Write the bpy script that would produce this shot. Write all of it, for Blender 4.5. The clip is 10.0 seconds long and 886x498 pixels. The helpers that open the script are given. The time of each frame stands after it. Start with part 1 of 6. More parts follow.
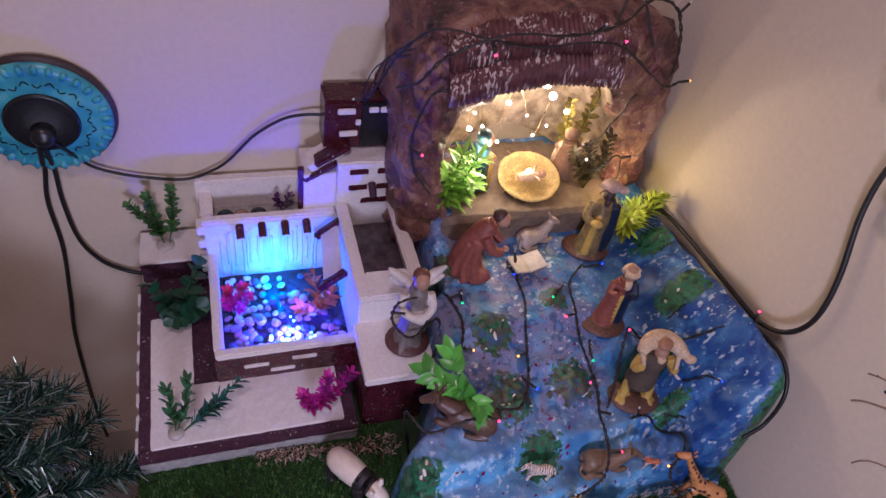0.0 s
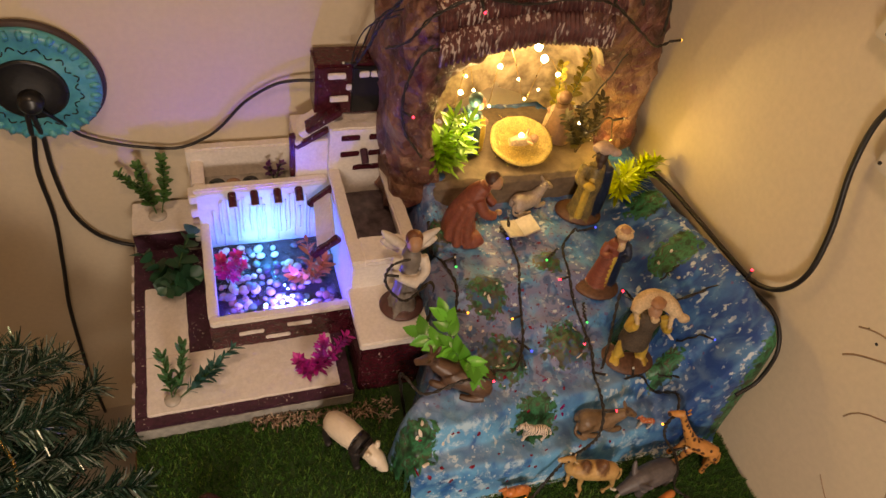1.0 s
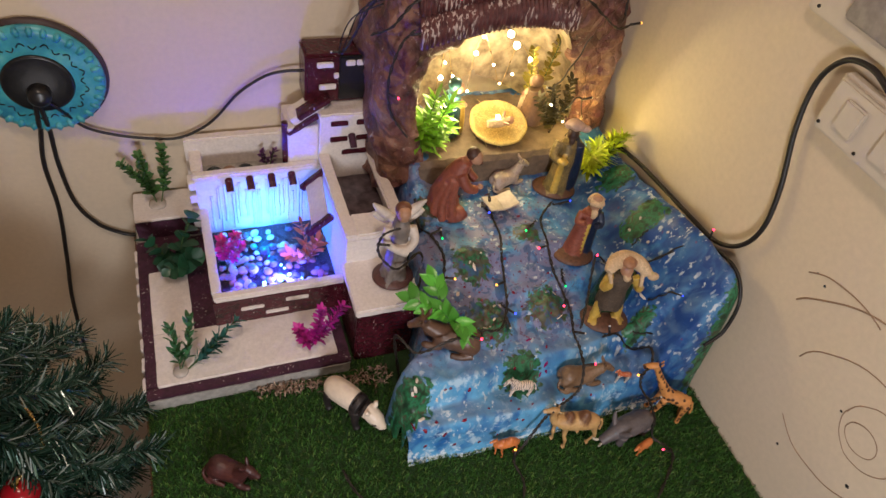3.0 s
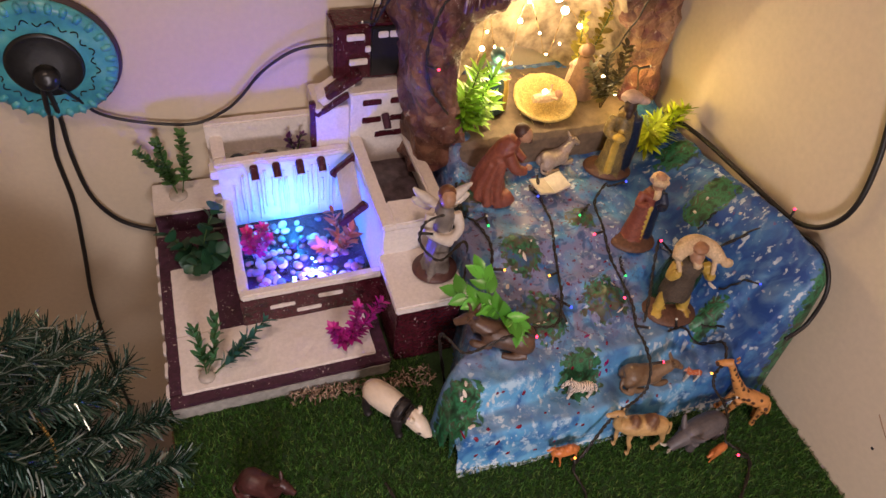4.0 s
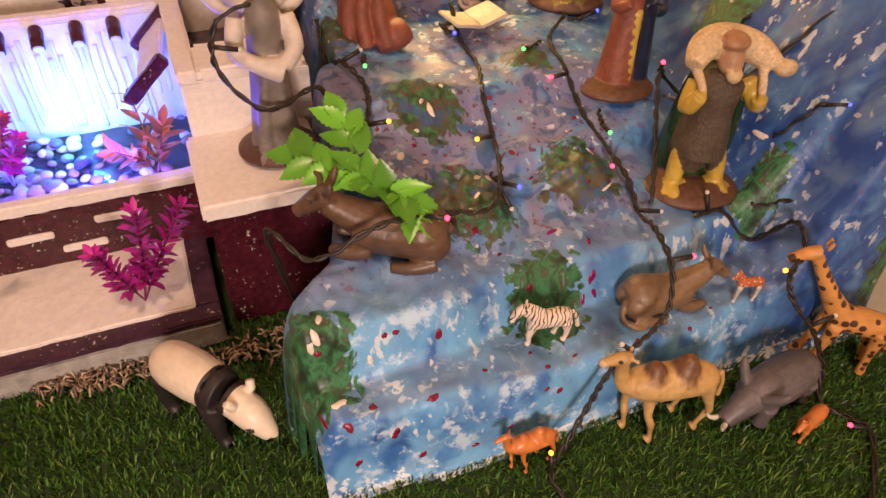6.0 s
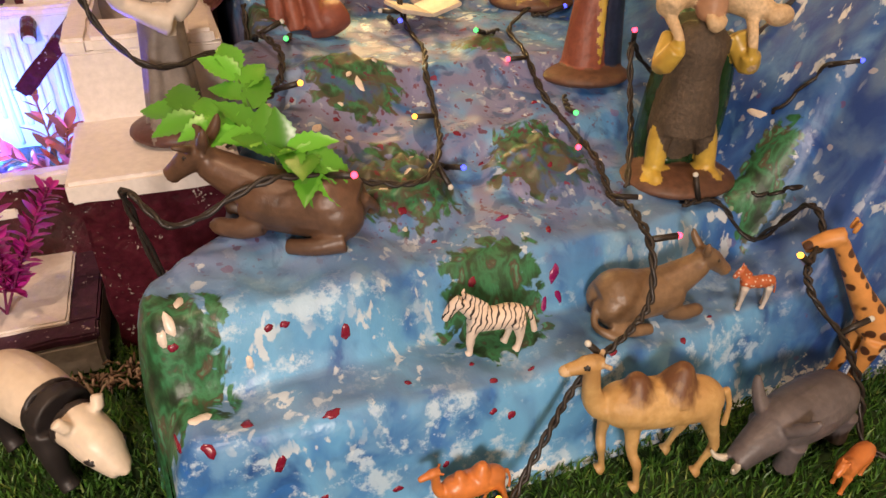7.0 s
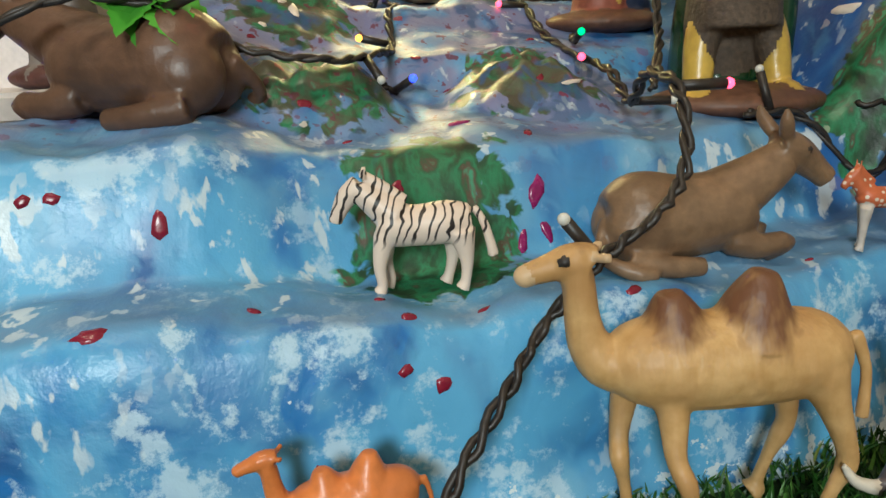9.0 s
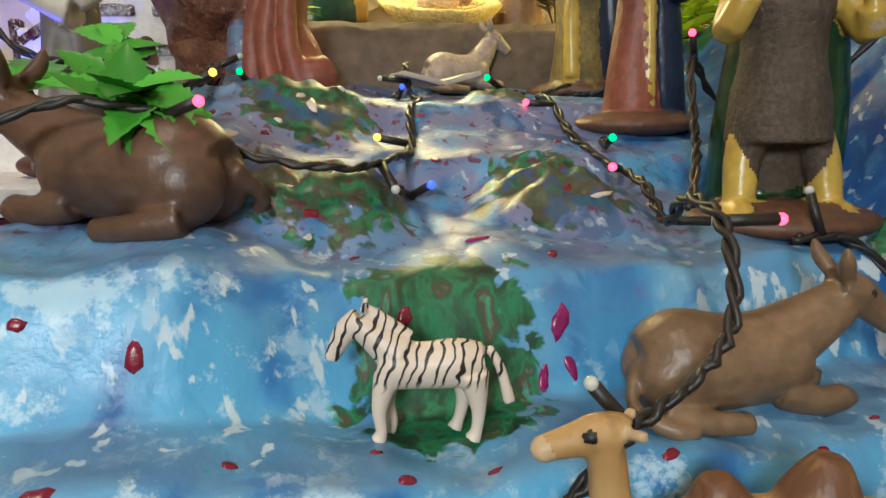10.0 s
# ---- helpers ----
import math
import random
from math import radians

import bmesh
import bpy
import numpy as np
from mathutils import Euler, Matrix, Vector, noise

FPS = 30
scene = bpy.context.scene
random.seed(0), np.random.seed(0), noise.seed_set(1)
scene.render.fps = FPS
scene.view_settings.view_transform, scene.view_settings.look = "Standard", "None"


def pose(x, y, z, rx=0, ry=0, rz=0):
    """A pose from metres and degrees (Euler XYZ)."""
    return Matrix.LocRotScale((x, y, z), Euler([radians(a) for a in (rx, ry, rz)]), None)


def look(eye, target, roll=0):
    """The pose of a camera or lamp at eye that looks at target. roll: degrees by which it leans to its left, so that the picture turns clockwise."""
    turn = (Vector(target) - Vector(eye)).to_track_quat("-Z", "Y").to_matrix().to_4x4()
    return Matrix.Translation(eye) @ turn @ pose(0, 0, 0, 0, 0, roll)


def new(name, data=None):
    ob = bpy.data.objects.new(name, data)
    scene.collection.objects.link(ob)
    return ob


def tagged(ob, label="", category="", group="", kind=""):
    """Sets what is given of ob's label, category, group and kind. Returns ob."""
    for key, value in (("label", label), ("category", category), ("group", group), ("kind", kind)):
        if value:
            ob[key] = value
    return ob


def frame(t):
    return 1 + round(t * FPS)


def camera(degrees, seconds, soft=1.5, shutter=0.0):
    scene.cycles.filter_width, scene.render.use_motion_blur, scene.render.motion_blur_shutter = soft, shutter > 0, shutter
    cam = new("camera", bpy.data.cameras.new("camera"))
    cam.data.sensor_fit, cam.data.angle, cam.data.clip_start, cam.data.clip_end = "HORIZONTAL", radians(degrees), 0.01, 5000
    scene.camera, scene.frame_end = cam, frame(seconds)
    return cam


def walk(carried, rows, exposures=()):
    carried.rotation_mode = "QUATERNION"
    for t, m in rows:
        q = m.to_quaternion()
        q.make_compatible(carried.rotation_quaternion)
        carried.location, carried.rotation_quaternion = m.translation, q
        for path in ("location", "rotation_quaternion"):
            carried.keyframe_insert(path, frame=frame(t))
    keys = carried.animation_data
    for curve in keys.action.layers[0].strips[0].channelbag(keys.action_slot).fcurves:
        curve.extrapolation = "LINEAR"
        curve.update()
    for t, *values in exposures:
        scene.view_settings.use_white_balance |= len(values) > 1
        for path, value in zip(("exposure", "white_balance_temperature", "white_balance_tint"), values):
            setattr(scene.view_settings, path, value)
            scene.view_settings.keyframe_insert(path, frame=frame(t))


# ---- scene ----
cam = camera(66.3, 10.0)
PATH = [
    (0, (0.328, 0.286, 1.186), (0.914, 1.529, -0.267), 13.2),
    (0.5, (0.328, 0.28, 1.182), (0.928, 1.502, -0.283), 13.7),
    (1, (0.33, 0.258, 1.163), (0.921, 1.463, -0.32), 13.0),
    (1.5, (0.307, 0.231, 1.158), (0.915, 1.424, -0.329), 12.9),
    (2, (0.276, 0.18, 1.205), (0.927, 1.369, -0.266), 13.7),
    (2.1, (0.272, 0.156, 1.189), (0.918, 1.377, -0.258), 13.5),
    (3.3, (0.283, 0.151, 1.173), (0.936, 1.357, -0.283), 12.1),
    (3.5, (0.283, 0.176, 1.147), (0.935, 1.344, -0.34), 12.7),
    (4, (0.282, 0.235, 1.083), (0.862, 1.451, -0.395), 9.3),
    (4.5, (0.288, 0.285, 0.994), (0.894, 1.494, -0.48), 8.2),
    (5, (0.342, 0.327, 0.866), (0.934, 1.531, -0.617), 8.2),
    (5.5, (0.44, 0.342, 0.729), (1.035, 1.588, -0.718), 6.2),
    (6, (0.536, 0.347, 0.574), (1.127, 1.691, -0.785), 2.6),
    (6.2, (0.556, 0.351, 0.534), (1.159, 1.69, -0.823), 3.7),
    (7.3, (0.642, 0.358, 0.367), (1.267, 1.984, -0.618), 0.3),
    (7.5, (0.656, 0.362, 0.336), (1.248, 2.019, -0.613), -0.9),
    (8, (0.693, 0.368, 0.254), (1.227, 2.103, -0.584), -1.9),
    (8.5, (0.721, 0.387, 0.192), (1.236, 2.192, -0.498), -2.7),
    (9, (0.738, 0.416, 0.181), (1.183, 2.281, -0.387), -2.7),
    (9.5, (0.749, 0.43, 0.197), (1.135, 2.34, -0.254), -2.1),
    (10, (0.752, 0.451, 0.2), (1.144, 2.376, -0.178), -0.9),
]
EXPOSURES = [
    (0.0, 0.06, 4950, 40), (0.5, 0.4, 5200, -6), (1.0, 0.12, 8400, 18), (1.5, 0.34, 5950, 4), (2.0, 0.52, 4800, 11), (3.5, 0.32, 6350, 15), (4.0, 0.34, 6350, 25), (4.5, 0.38, 6500, 25), (5.0, 0.45, 6800, 18),
    (5.5, 0.8, 5250, 14), (6.0, 0.76, 8200, 33), (7.5, 0.95, 7200, 13), (8.0, 1.03, 6700, 7), (8.5, 0.93, 5900, -7), (9.0, 0.7, 5750, -4), (9.5, 0.66, 5300, -17), (10.0, 0.66, 5600, -3),
]
walk(cam, [(t, look(eye, target, roll)) for t, eye, target, roll in PATH], EXPOSURES)

# ---- light ----
world = bpy.data.worlds.new("world")
scene.world = world
world.use_nodes = True
world.node_tree.nodes["Background"].inputs[0].default_value = (1.0, 0.8, 0.6, 1)
world.node_tree.nodes["Background"].inputs[1].default_value = 0.01


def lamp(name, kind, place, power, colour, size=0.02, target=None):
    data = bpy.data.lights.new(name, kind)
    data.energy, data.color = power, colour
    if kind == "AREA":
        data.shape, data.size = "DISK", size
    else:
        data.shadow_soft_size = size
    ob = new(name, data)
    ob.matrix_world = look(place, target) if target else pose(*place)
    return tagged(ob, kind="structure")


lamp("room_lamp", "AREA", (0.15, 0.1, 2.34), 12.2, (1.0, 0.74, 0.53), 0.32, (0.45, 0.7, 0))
# added fill in open air, no fitting; brightens the display's front faces
lamp("front_fill_lamp", "AREA", (0.28, -0.48, 0.6), 8.3, (1.0, 0.95, 0.9), 0.3, (0.52, 0.8, 0.1))
lamp("cave_lamp", "POINT", (0.86, 1.27, 0.47), 1.4, (1.0, 0.78, 0.34), 0.02)
lamp("cave_lamp", "POINT", (0.79, 1.19, 0.40), 0.6, (1.0, 0.78, 0.34), 0.01)
lamp("cave_side_lamp", "POINT", (1.075, 1.13, 0.345), 0.4, (1.0, 0.7, 0.12), 0.008)
lamp("pool_lamp", "POINT", (0.415, 1.065, 0.088), 2.6, (0.055, 0.045, 1.0), 0.012)
lamp("pool_lamp", "POINT", (0.40, 1.185, 0.095), 0.55, (0.0, 0.32, 1.0), 0.012)


# ---- materials ----
def nodes_of(name, rough=0.5, metal=0.0, spec=0.5):
    m = bpy.data.materials.new(name)
    m.use_nodes = True
    t = m.node_tree
    b = t.nodes["Principled BSDF"]
    b.inputs["Roughness"].default_value = rough
    b.inputs["Metallic"].default_value = metal
    b.inputs["Specular IOR Level"].default_value = spec
    return m, t, b


def link(t, a, b):
    t.links.new(a, b)


def tex_noise(t, scale, detail=4.0, rough=0.55, coord="Object"):
    c = t.nodes.new("ShaderNodeTexCoord")
    n = t.nodes.new("ShaderNodeTexNoise")
    n.inputs["Scale"].default_value = scale
    n.inputs["Detail"].default_value = detail
    n.inputs["Roughness"].default_value = rough
    link(t, c.outputs[coord], n.inputs["Vector"])
    return n.outputs["Fac"]


def ramp(t, source, stops, constant=False):
    r = t.nodes.new("ShaderNodeValToRGB")
    e = r.color_ramp.elements
    while len(e) < len(stops):
        e.new(0.5)
    for el, (p, c) in zip(e, stops):
        el.position = p
        el.color = (*c, 1) if len(c) == 3 else c
    if constant:
        r.color_ramp.interpolation = "CONSTANT"
    link(t, source, r.inputs["Fac"])
    return r.outputs["Color"]


def mix(t, fac, a, b):
    m = t.nodes.new("ShaderNodeMix")
    m.data_type = "RGBA"
    for value, socket in ((fac, m.inputs[0]), (a, m.inputs[6]), (b, m.inputs[7])):
        if isinstance(value, bpy.types.NodeSocket):
            link(t, value, socket)
        elif isinstance(value, (int, float)):
            socket.default_value = value
        else:
            socket.default_value = (*value, 1)
    return m.outputs[2]


def maths(t, op, a, b=0.0, c=0.0):
    m = t.nodes.new("ShaderNodeMath")
    m.operation = op
    for value, socket in zip((a, b, c), m.inputs):
        if isinstance(value, bpy.types.NodeSocket):
            link(t, value, socket)
        else:
            socket.default_value = value
    return m.outputs[0]


def bump(t, b, height, strength=0.3, distance=0.002):
    n = t.nodes.new("ShaderNodeBump")
    n.inputs["Strength"].default_value = strength
    n.inputs["Distance"].default_value = distance
    link(t, height, n.inputs["Height"])
    link(t, n.outputs["Normal"], b.inputs["Normal"])


def shade(c, k):
    return tuple(min(1.0, v * k) for v in c)


def plain(name, colour, rough=0.5, metal=0.0, scale=60.0, vary=0.25, relief=0.25, distance=0.001, spec=0.5):
    """Paint, plastic or plaster with grain and stains."""
    m, t, b = nodes_of(name, rough, metal, spec)
    fine, coarse = tex_noise(t, scale), tex_noise(t, scale * 0.17, 3)
    c = ramp(t, fine, [(0.3, shade(colour, 1 - vary)), (0.7, shade(colour, 1 + vary))])
    c = mix(t, maths(t, "MULTIPLY", coarse, 0.5), c, shade(colour, 1 - vary))
    link(t, c, b.inputs["Base Color"])
    r = t.nodes.new("ShaderNodeMapRange")
    r.inputs["To Min"].default_value, r.inputs["To Max"].default_value = max(0.04, rough - 0.12), min(1, rough + 0.12)
    link(t, fine, r.inputs["Value"])
    link(t, r.outputs[0], b.inputs["Roughness"])
    bump(t, b, fine, relief, distance)
    return m


def glow(name, colour, strength):
    m, t, b = nodes_of(name, 0.3)
    b.inputs["Base Color"].default_value = (*colour, 1)
    b.inputs["Emission Color"].default_value = (*colour, 1)
    b.inputs["Emission Strength"].default_value = strength
    return m


# ---- mesh helpers ----
def mesh_of(bm, name, materials, smooth=True):
    me = bpy.data.meshes.new(name)
    bm.to_mesh(me)
    bm.free()
    for m in materials if isinstance(materials, (list, tuple)) else [materials]:
        me.materials.append(m or materials[0])
    if smooth:
        me.polygons.foreach_set("use_smooth", [True] * len(me.polygons))
    return me


def thing(name, label, category, group="", kind="", at=None):
    ob = new(name)
    ob.empty_display_size = 0.02
    if at is not None:
        ob.matrix_world = at
    return tagged(ob, label, category, group, kind)


def part(name, bm, material, parent=None, label="", smooth=False, place=None):
    ob = new(name, mesh_of(bm, name, material, smooth))
    if parent is not None:
        ob.parent = parent
    if place is not None:
        ob.matrix_local = place
    return tagged(ob, label)


def box(x0, x1, y0, y1, z0, z1, bevel=0.0, segments=2, bm=None):
    bm = bm or bmesh.new()
    made = bmesh.ops.create_cube(bm, size=1.0, matrix=Matrix.LocRotScale(((x0 + x1) / 2, (y0 + y1) / 2, (z0 + z1) / 2), None, (x1 - x0, y1 - y0, z1 - z0)))
    if bevel:
        edges = list({e for v in made["verts"] for e in v.link_edges})
        bmesh.ops.bevel(bm, geom=edges, offset=bevel, segments=segments, affect="EDGES")
    return bm


def rough_box(x0, x1, y0, y1, z0, z1, step=0.008, wobble=0.0012, bevel=0.003, seed=0):
    """A hand-cut, hand-painted block with soft, uneven edges."""
    bm = box(x0, x1, y0, y1, z0, z1, bevel, 2)
    for axis, (a, b) in enumerate(((x0, x1), (y0, y1), (z0, z1))):
        n = min(40, int((b - a) / step))
        for k in range(1, n):
            co, no = Vector(), Vector()
            co[axis], no[axis] = a + (b - a) * k / n, 1
            bmesh.ops.bisect_plane(bm, geom=bm.verts[:] + bm.edges[:] + bm.faces[:], plane_co=co, plane_no=no)
    for v in bm.verts:
        v.co += noise.noise_vector(v.co * 55 + Vector((seed, 0, 0))) * wobble + noise.noise_vector(v.co * 190) * wobble * 0.4
    return bm


def tube(points, bm=None, sides=10, cap=True, squash=1.0):
    """A tube through (x, y, z, radius) points."""
    bm = bm or bmesh.new()
    pts = [Vector(p[:3]) for p in points]
    rings, side = [], None
    for i, p in enumerate(pts):
        d = (pts[min(i + 1, len(pts) - 1)] - pts[max(i - 1, 0)])
        d = d.normalized() if d.length > 1e-9 else Vector((0, 0, 1))
        if side is None:
            side = d.cross(Vector((0, 1, 0)) if abs(d.y) < 0.9 else Vector((1, 0, 0))).normalized()
        side = (side - d * side.dot(d)).normalized()
        up = d.cross(side)
        r = points[i][3]
        rings.append([bm.verts.new(p + side * math.cos(a) * r + up * math.sin(a) * r * squash) for a in (2 * math.pi * k / sides for k in range(sides))])
    for a, b in zip(rings, rings[1:]):
        for k in range(sides):
            bm.faces.new((a[k], a[(k + 1) % sides], b[(k + 1) % sides], b[k]))
    if cap:
        bm.faces.new(rings[0][::-1])
        bm.faces.new(rings[-1])
    return bm


def glide(points, n=6):
    """A smooth line through points (any number of values each)."""
    pts = [points[0], *points, points[-1]]
    out = []
    for i in range(1, len(pts) - 2):
        for k in range(n):
            s = k / n
            out.append(tuple(0.5 * (2 * b + (c - a) * s + (2 * a - 5 * b + 4 * c - d) * s * s + (3 * b - a - 3 * c + d) * s ** 3) for a, b, c, d in zip(*pts[i - 1:i + 3])))
    out.append(tuple(points[-1]))
    return out


def ball(x, y, z, rx, ry=None, rz=None, turn=(0, 0, 0), bm=None, level=2):
    bm = bm or bmesh.new()
    ry, rz = ry or rx, rz or rx
    bmesh.ops.create_icosphere(bm, subdivisions=level, radius=1.0, matrix=pose(x, y, z, *turn) @ Matrix.Diagonal((rx, ry, rz, 1)))
    return bm


def lathe(profile, bm=None, sides=32, place=None):
    """A turned shape about z from (radius, z) pairs."""
    bm = bm or bmesh.new()
    m = place or Matrix()
    rings = [[bm.verts.new(m @ Vector((r * math.cos(2 * math.pi * k / sides), r * math.sin(2 * math.pi * k / sides), z))) for k in range(sides)] for r, z in profile]
    for a, b in zip(rings, rings[1:]):
        for k in range(sides):
            bm.faces.new((a[k], a[(k + 1) % sides], b[(k + 1) % sides], b[k]))
    bm.faces.new(rings[0][::-1])
    bm.faces.new(rings[-1])
    return bm


def cast(name, pieces, materials, voxel=0.0016, smooth=4, at=None, tone=None):
    """A moulded figurine: tubes and balls fused to one skin. pieces: (material index, kind, values)."""
    bm = bmesh.new()
    marks = []
    for index, kind, values in pieces:
        if kind == "tube":
            line = glide(values, 4)
            tube(line, bm, 20)
            marks += [(Vector(p[:3]), p[3], index) for p in line]
        else:
            ball(*values[:3], *values[3:6], values[6] if len(values) > 6 else (0, 0, 0), bm, 3)
            c, r = Vector(values[:3]), values[3:6]
            m = pose(0, 0, 0, *(values[6] if len(values) > 6 else (0, 0, 0))).to_3x3()
            low = min(r)
            a, b = sorted(range(3), key=lambda k: r[k])[1:]
            for u in (-0.95, -0.5, 0, 0.5, 0.95):
                for w in (-0.95, -0.5, 0, 0.5, 0.95):
                    if u * u + w * w <= 1:
                        q = Vector((0, 0, 0))
                        q[a], q[b] = (r[a] - low * 0.8) * u, (r[b] - low * 0.8) * w
                        marks.append((c + m @ q, low, index))
    me = mesh_of(bm, name, materials)
    raw = new(name, me)
    mod = raw.modifiers.new("remesh", "REMESH")
    mod.mode, mod.voxel_size, mod.adaptivity = "VOXEL", voxel, 0.0
    sm = raw.modifiers.new("smooth", "SMOOTH")
    sm.factor, sm.iterations = 0.5, smooth
    made = bpy.data.meshes.new_from_object(raw.evaluated_get(bpy.context.evaluated_depsgraph_get()))
    bpy.data.objects.remove(raw)
    bpy.data.meshes.remove(me)
    made.materials.clear()
    for m in materials:
        made.materials.append(m or materials[0])
    if tone is not None:
        # a soft mask round the pieces of one index, for a tone that is brushed on
        co = np.empty(len(made.vertices) * 3)
        made.vertices.foreach_get("co", co)
        co = co.reshape(-1, 3)
        near = []
        for yes in (True, False):
            sel = [(tuple(p), r) for p, r, i in marks if (i == tone) == yes]
            near.append((np.linalg.norm(co[:, None] - np.array([p for p, _ in sel])[None], axis=2) - np.array([r for _, r in sel])[None]).min(1))
        made.attributes.new("tone", "FLOAT", "POINT").data.foreach_set("value", np.clip(0.5 + (near[1] - near[0]) / 0.009, 0, 1).astype(np.float32))
    if len(materials) > 1:
        pts = np.array([tuple(p) for p, _, _ in marks])
        rad = np.array([r for _, r, _ in marks])
        idx = np.array([i for _, _, i in marks])
        cen = np.empty(len(made.polygons) * 3)
        made.polygons.foreach_get("center", cen)
        cen = cen.reshape(-1, 3)
        best = np.concatenate([(np.linalg.norm(c[:, None] - pts[None], axis=2) - rad[None]).argmin(1) for c in np.array_split(cen, max(1, len(cen) // 4000))])
        if tone is not None:
            idx[idx == tone] = 0
        made.polygons.foreach_set("material_index", idx[best].astype(np.int32))
    made.polygons.foreach_set("use_smooth", [True] * len(made.polygons))
    made.name = name
    ob = new(name, made)
    if at is not None:
        ob.matrix_world = at
    return ob

# ---- surfaces ----
M_WALL = plain("cream_wall_paint", (0.66, 0.56, 0.42), 0.75, 0, 90, 0.05, 0.25, 0.0006)
M_CEIL = plain("white_ceiling_paint", (0.75, 0.72, 0.66), 0.8, 0, 40, 0.06, 0.2)
M_FLOOR = plain("floor_tile", (0.35, 0.3, 0.25), 0.35, 0, 12, 0.15, 0.1)
M_WHITE = plain("white_emulsion", (0.8, 0.74, 0.7), 0.5, 0, 160, 0.1, 0.5, 0.0008)


def chips_and_glints(name, colour, rough, distance):
    """Thick maroon paint whose small white flecks are undercoat chips and painted-in glints."""
    m, t, b = nodes_of(name, rough)
    n, coarse = tex_noise(t, 120, 4), tex_noise(t, 30, 3)
    c = ramp(t, n, [(0.3, shade(colour, 0.65)), (0.7, shade(colour, 1.4))])
    c = mix(t, maths(t, "MULTIPLY", ramp(t, coarse, [(0.46, (0, 0, 0)), (0.56, (1, 1, 1))]), ramp(t, tex_noise(t, 210, 3, 0.6), [(0.64, (0, 0, 0)), (0.67, (0.85, 0.85, 0.85))])), c, (0.6, 0.55, 0.5))
    link(t, c, b.inputs["Base Color"])
    bump(t, b, maths(t, "ADD", n, coarse), 0.8, distance)
    return m


M_MAROON = chips_and_glints("maroon_gloss_paint", (0.06, 0.009, 0.016), 0.22, 0.0016)
M_MAROON_MATT = chips_and_glints("maroon_matt_paint", (0.05, 0.012, 0.03), 0.6, 0.0012)
M_GREY = plain("grey_putty", (0.42, 0.4, 0.37), 0.5, 0, 90, 0.3, 0.6, 0.0014)
M_BLACK = plain("black_plastic", (0.012, 0.012, 0.013), 0.35, 0, 200, 0.3, 0.1)
M_CABLE = plain("black_cable_sheath", (0.012, 0.01, 0.01), 0.45, 0, 300, 0.3, 0.1)
M_WIRE = plain("dark_fairy_light_wire", (0.022, 0.017, 0.014), 0.45, 0, 300, 0.3, 0.1)


def turquoise():
    m, t, b = nodes_of("turquoise_glaze", 0.35)
    n = tex_noise(t, 26, 4)
    c = ramp(t, n, [(0.3, (0.03, 0.2, 0.3)), (0.52, (0.06, 0.36, 0.42)), (0.75, (0.16, 0.5, 0.5))])
    link(t, c, b.inputs["Base Color"])
    bump(t, b, n, 0.2, 0.001)
    return m


def tex_stroke(t, scale, stretch=(1, 1, 1), swirl=1.2, detail=3.0):
    """Noise drawn out and swirled like strokes of a loaded brush."""
    c = t.nodes.new("ShaderNodeTexCoord")
    mp = t.nodes.new("ShaderNodeMapping")
    mp.inputs["Scale"].default_value = stretch
    n = t.nodes.new("ShaderNodeTexNoise")
    n.inputs["Scale"].default_value = scale
    n.inputs["Detail"].default_value = detail
    n.inputs["Distortion"].default_value = swirl
    link(t, c.outputs["Object"], mp.inputs["Vector"])
    link(t, mp.outputs[0], n.inputs["Vector"])
    return n.outputs["Fac"]


def tex_attr(t, name):
    a = t.nodes.new("ShaderNodeAttribute")
    a.attribute_name = name
    return a.outputs["Fac"]


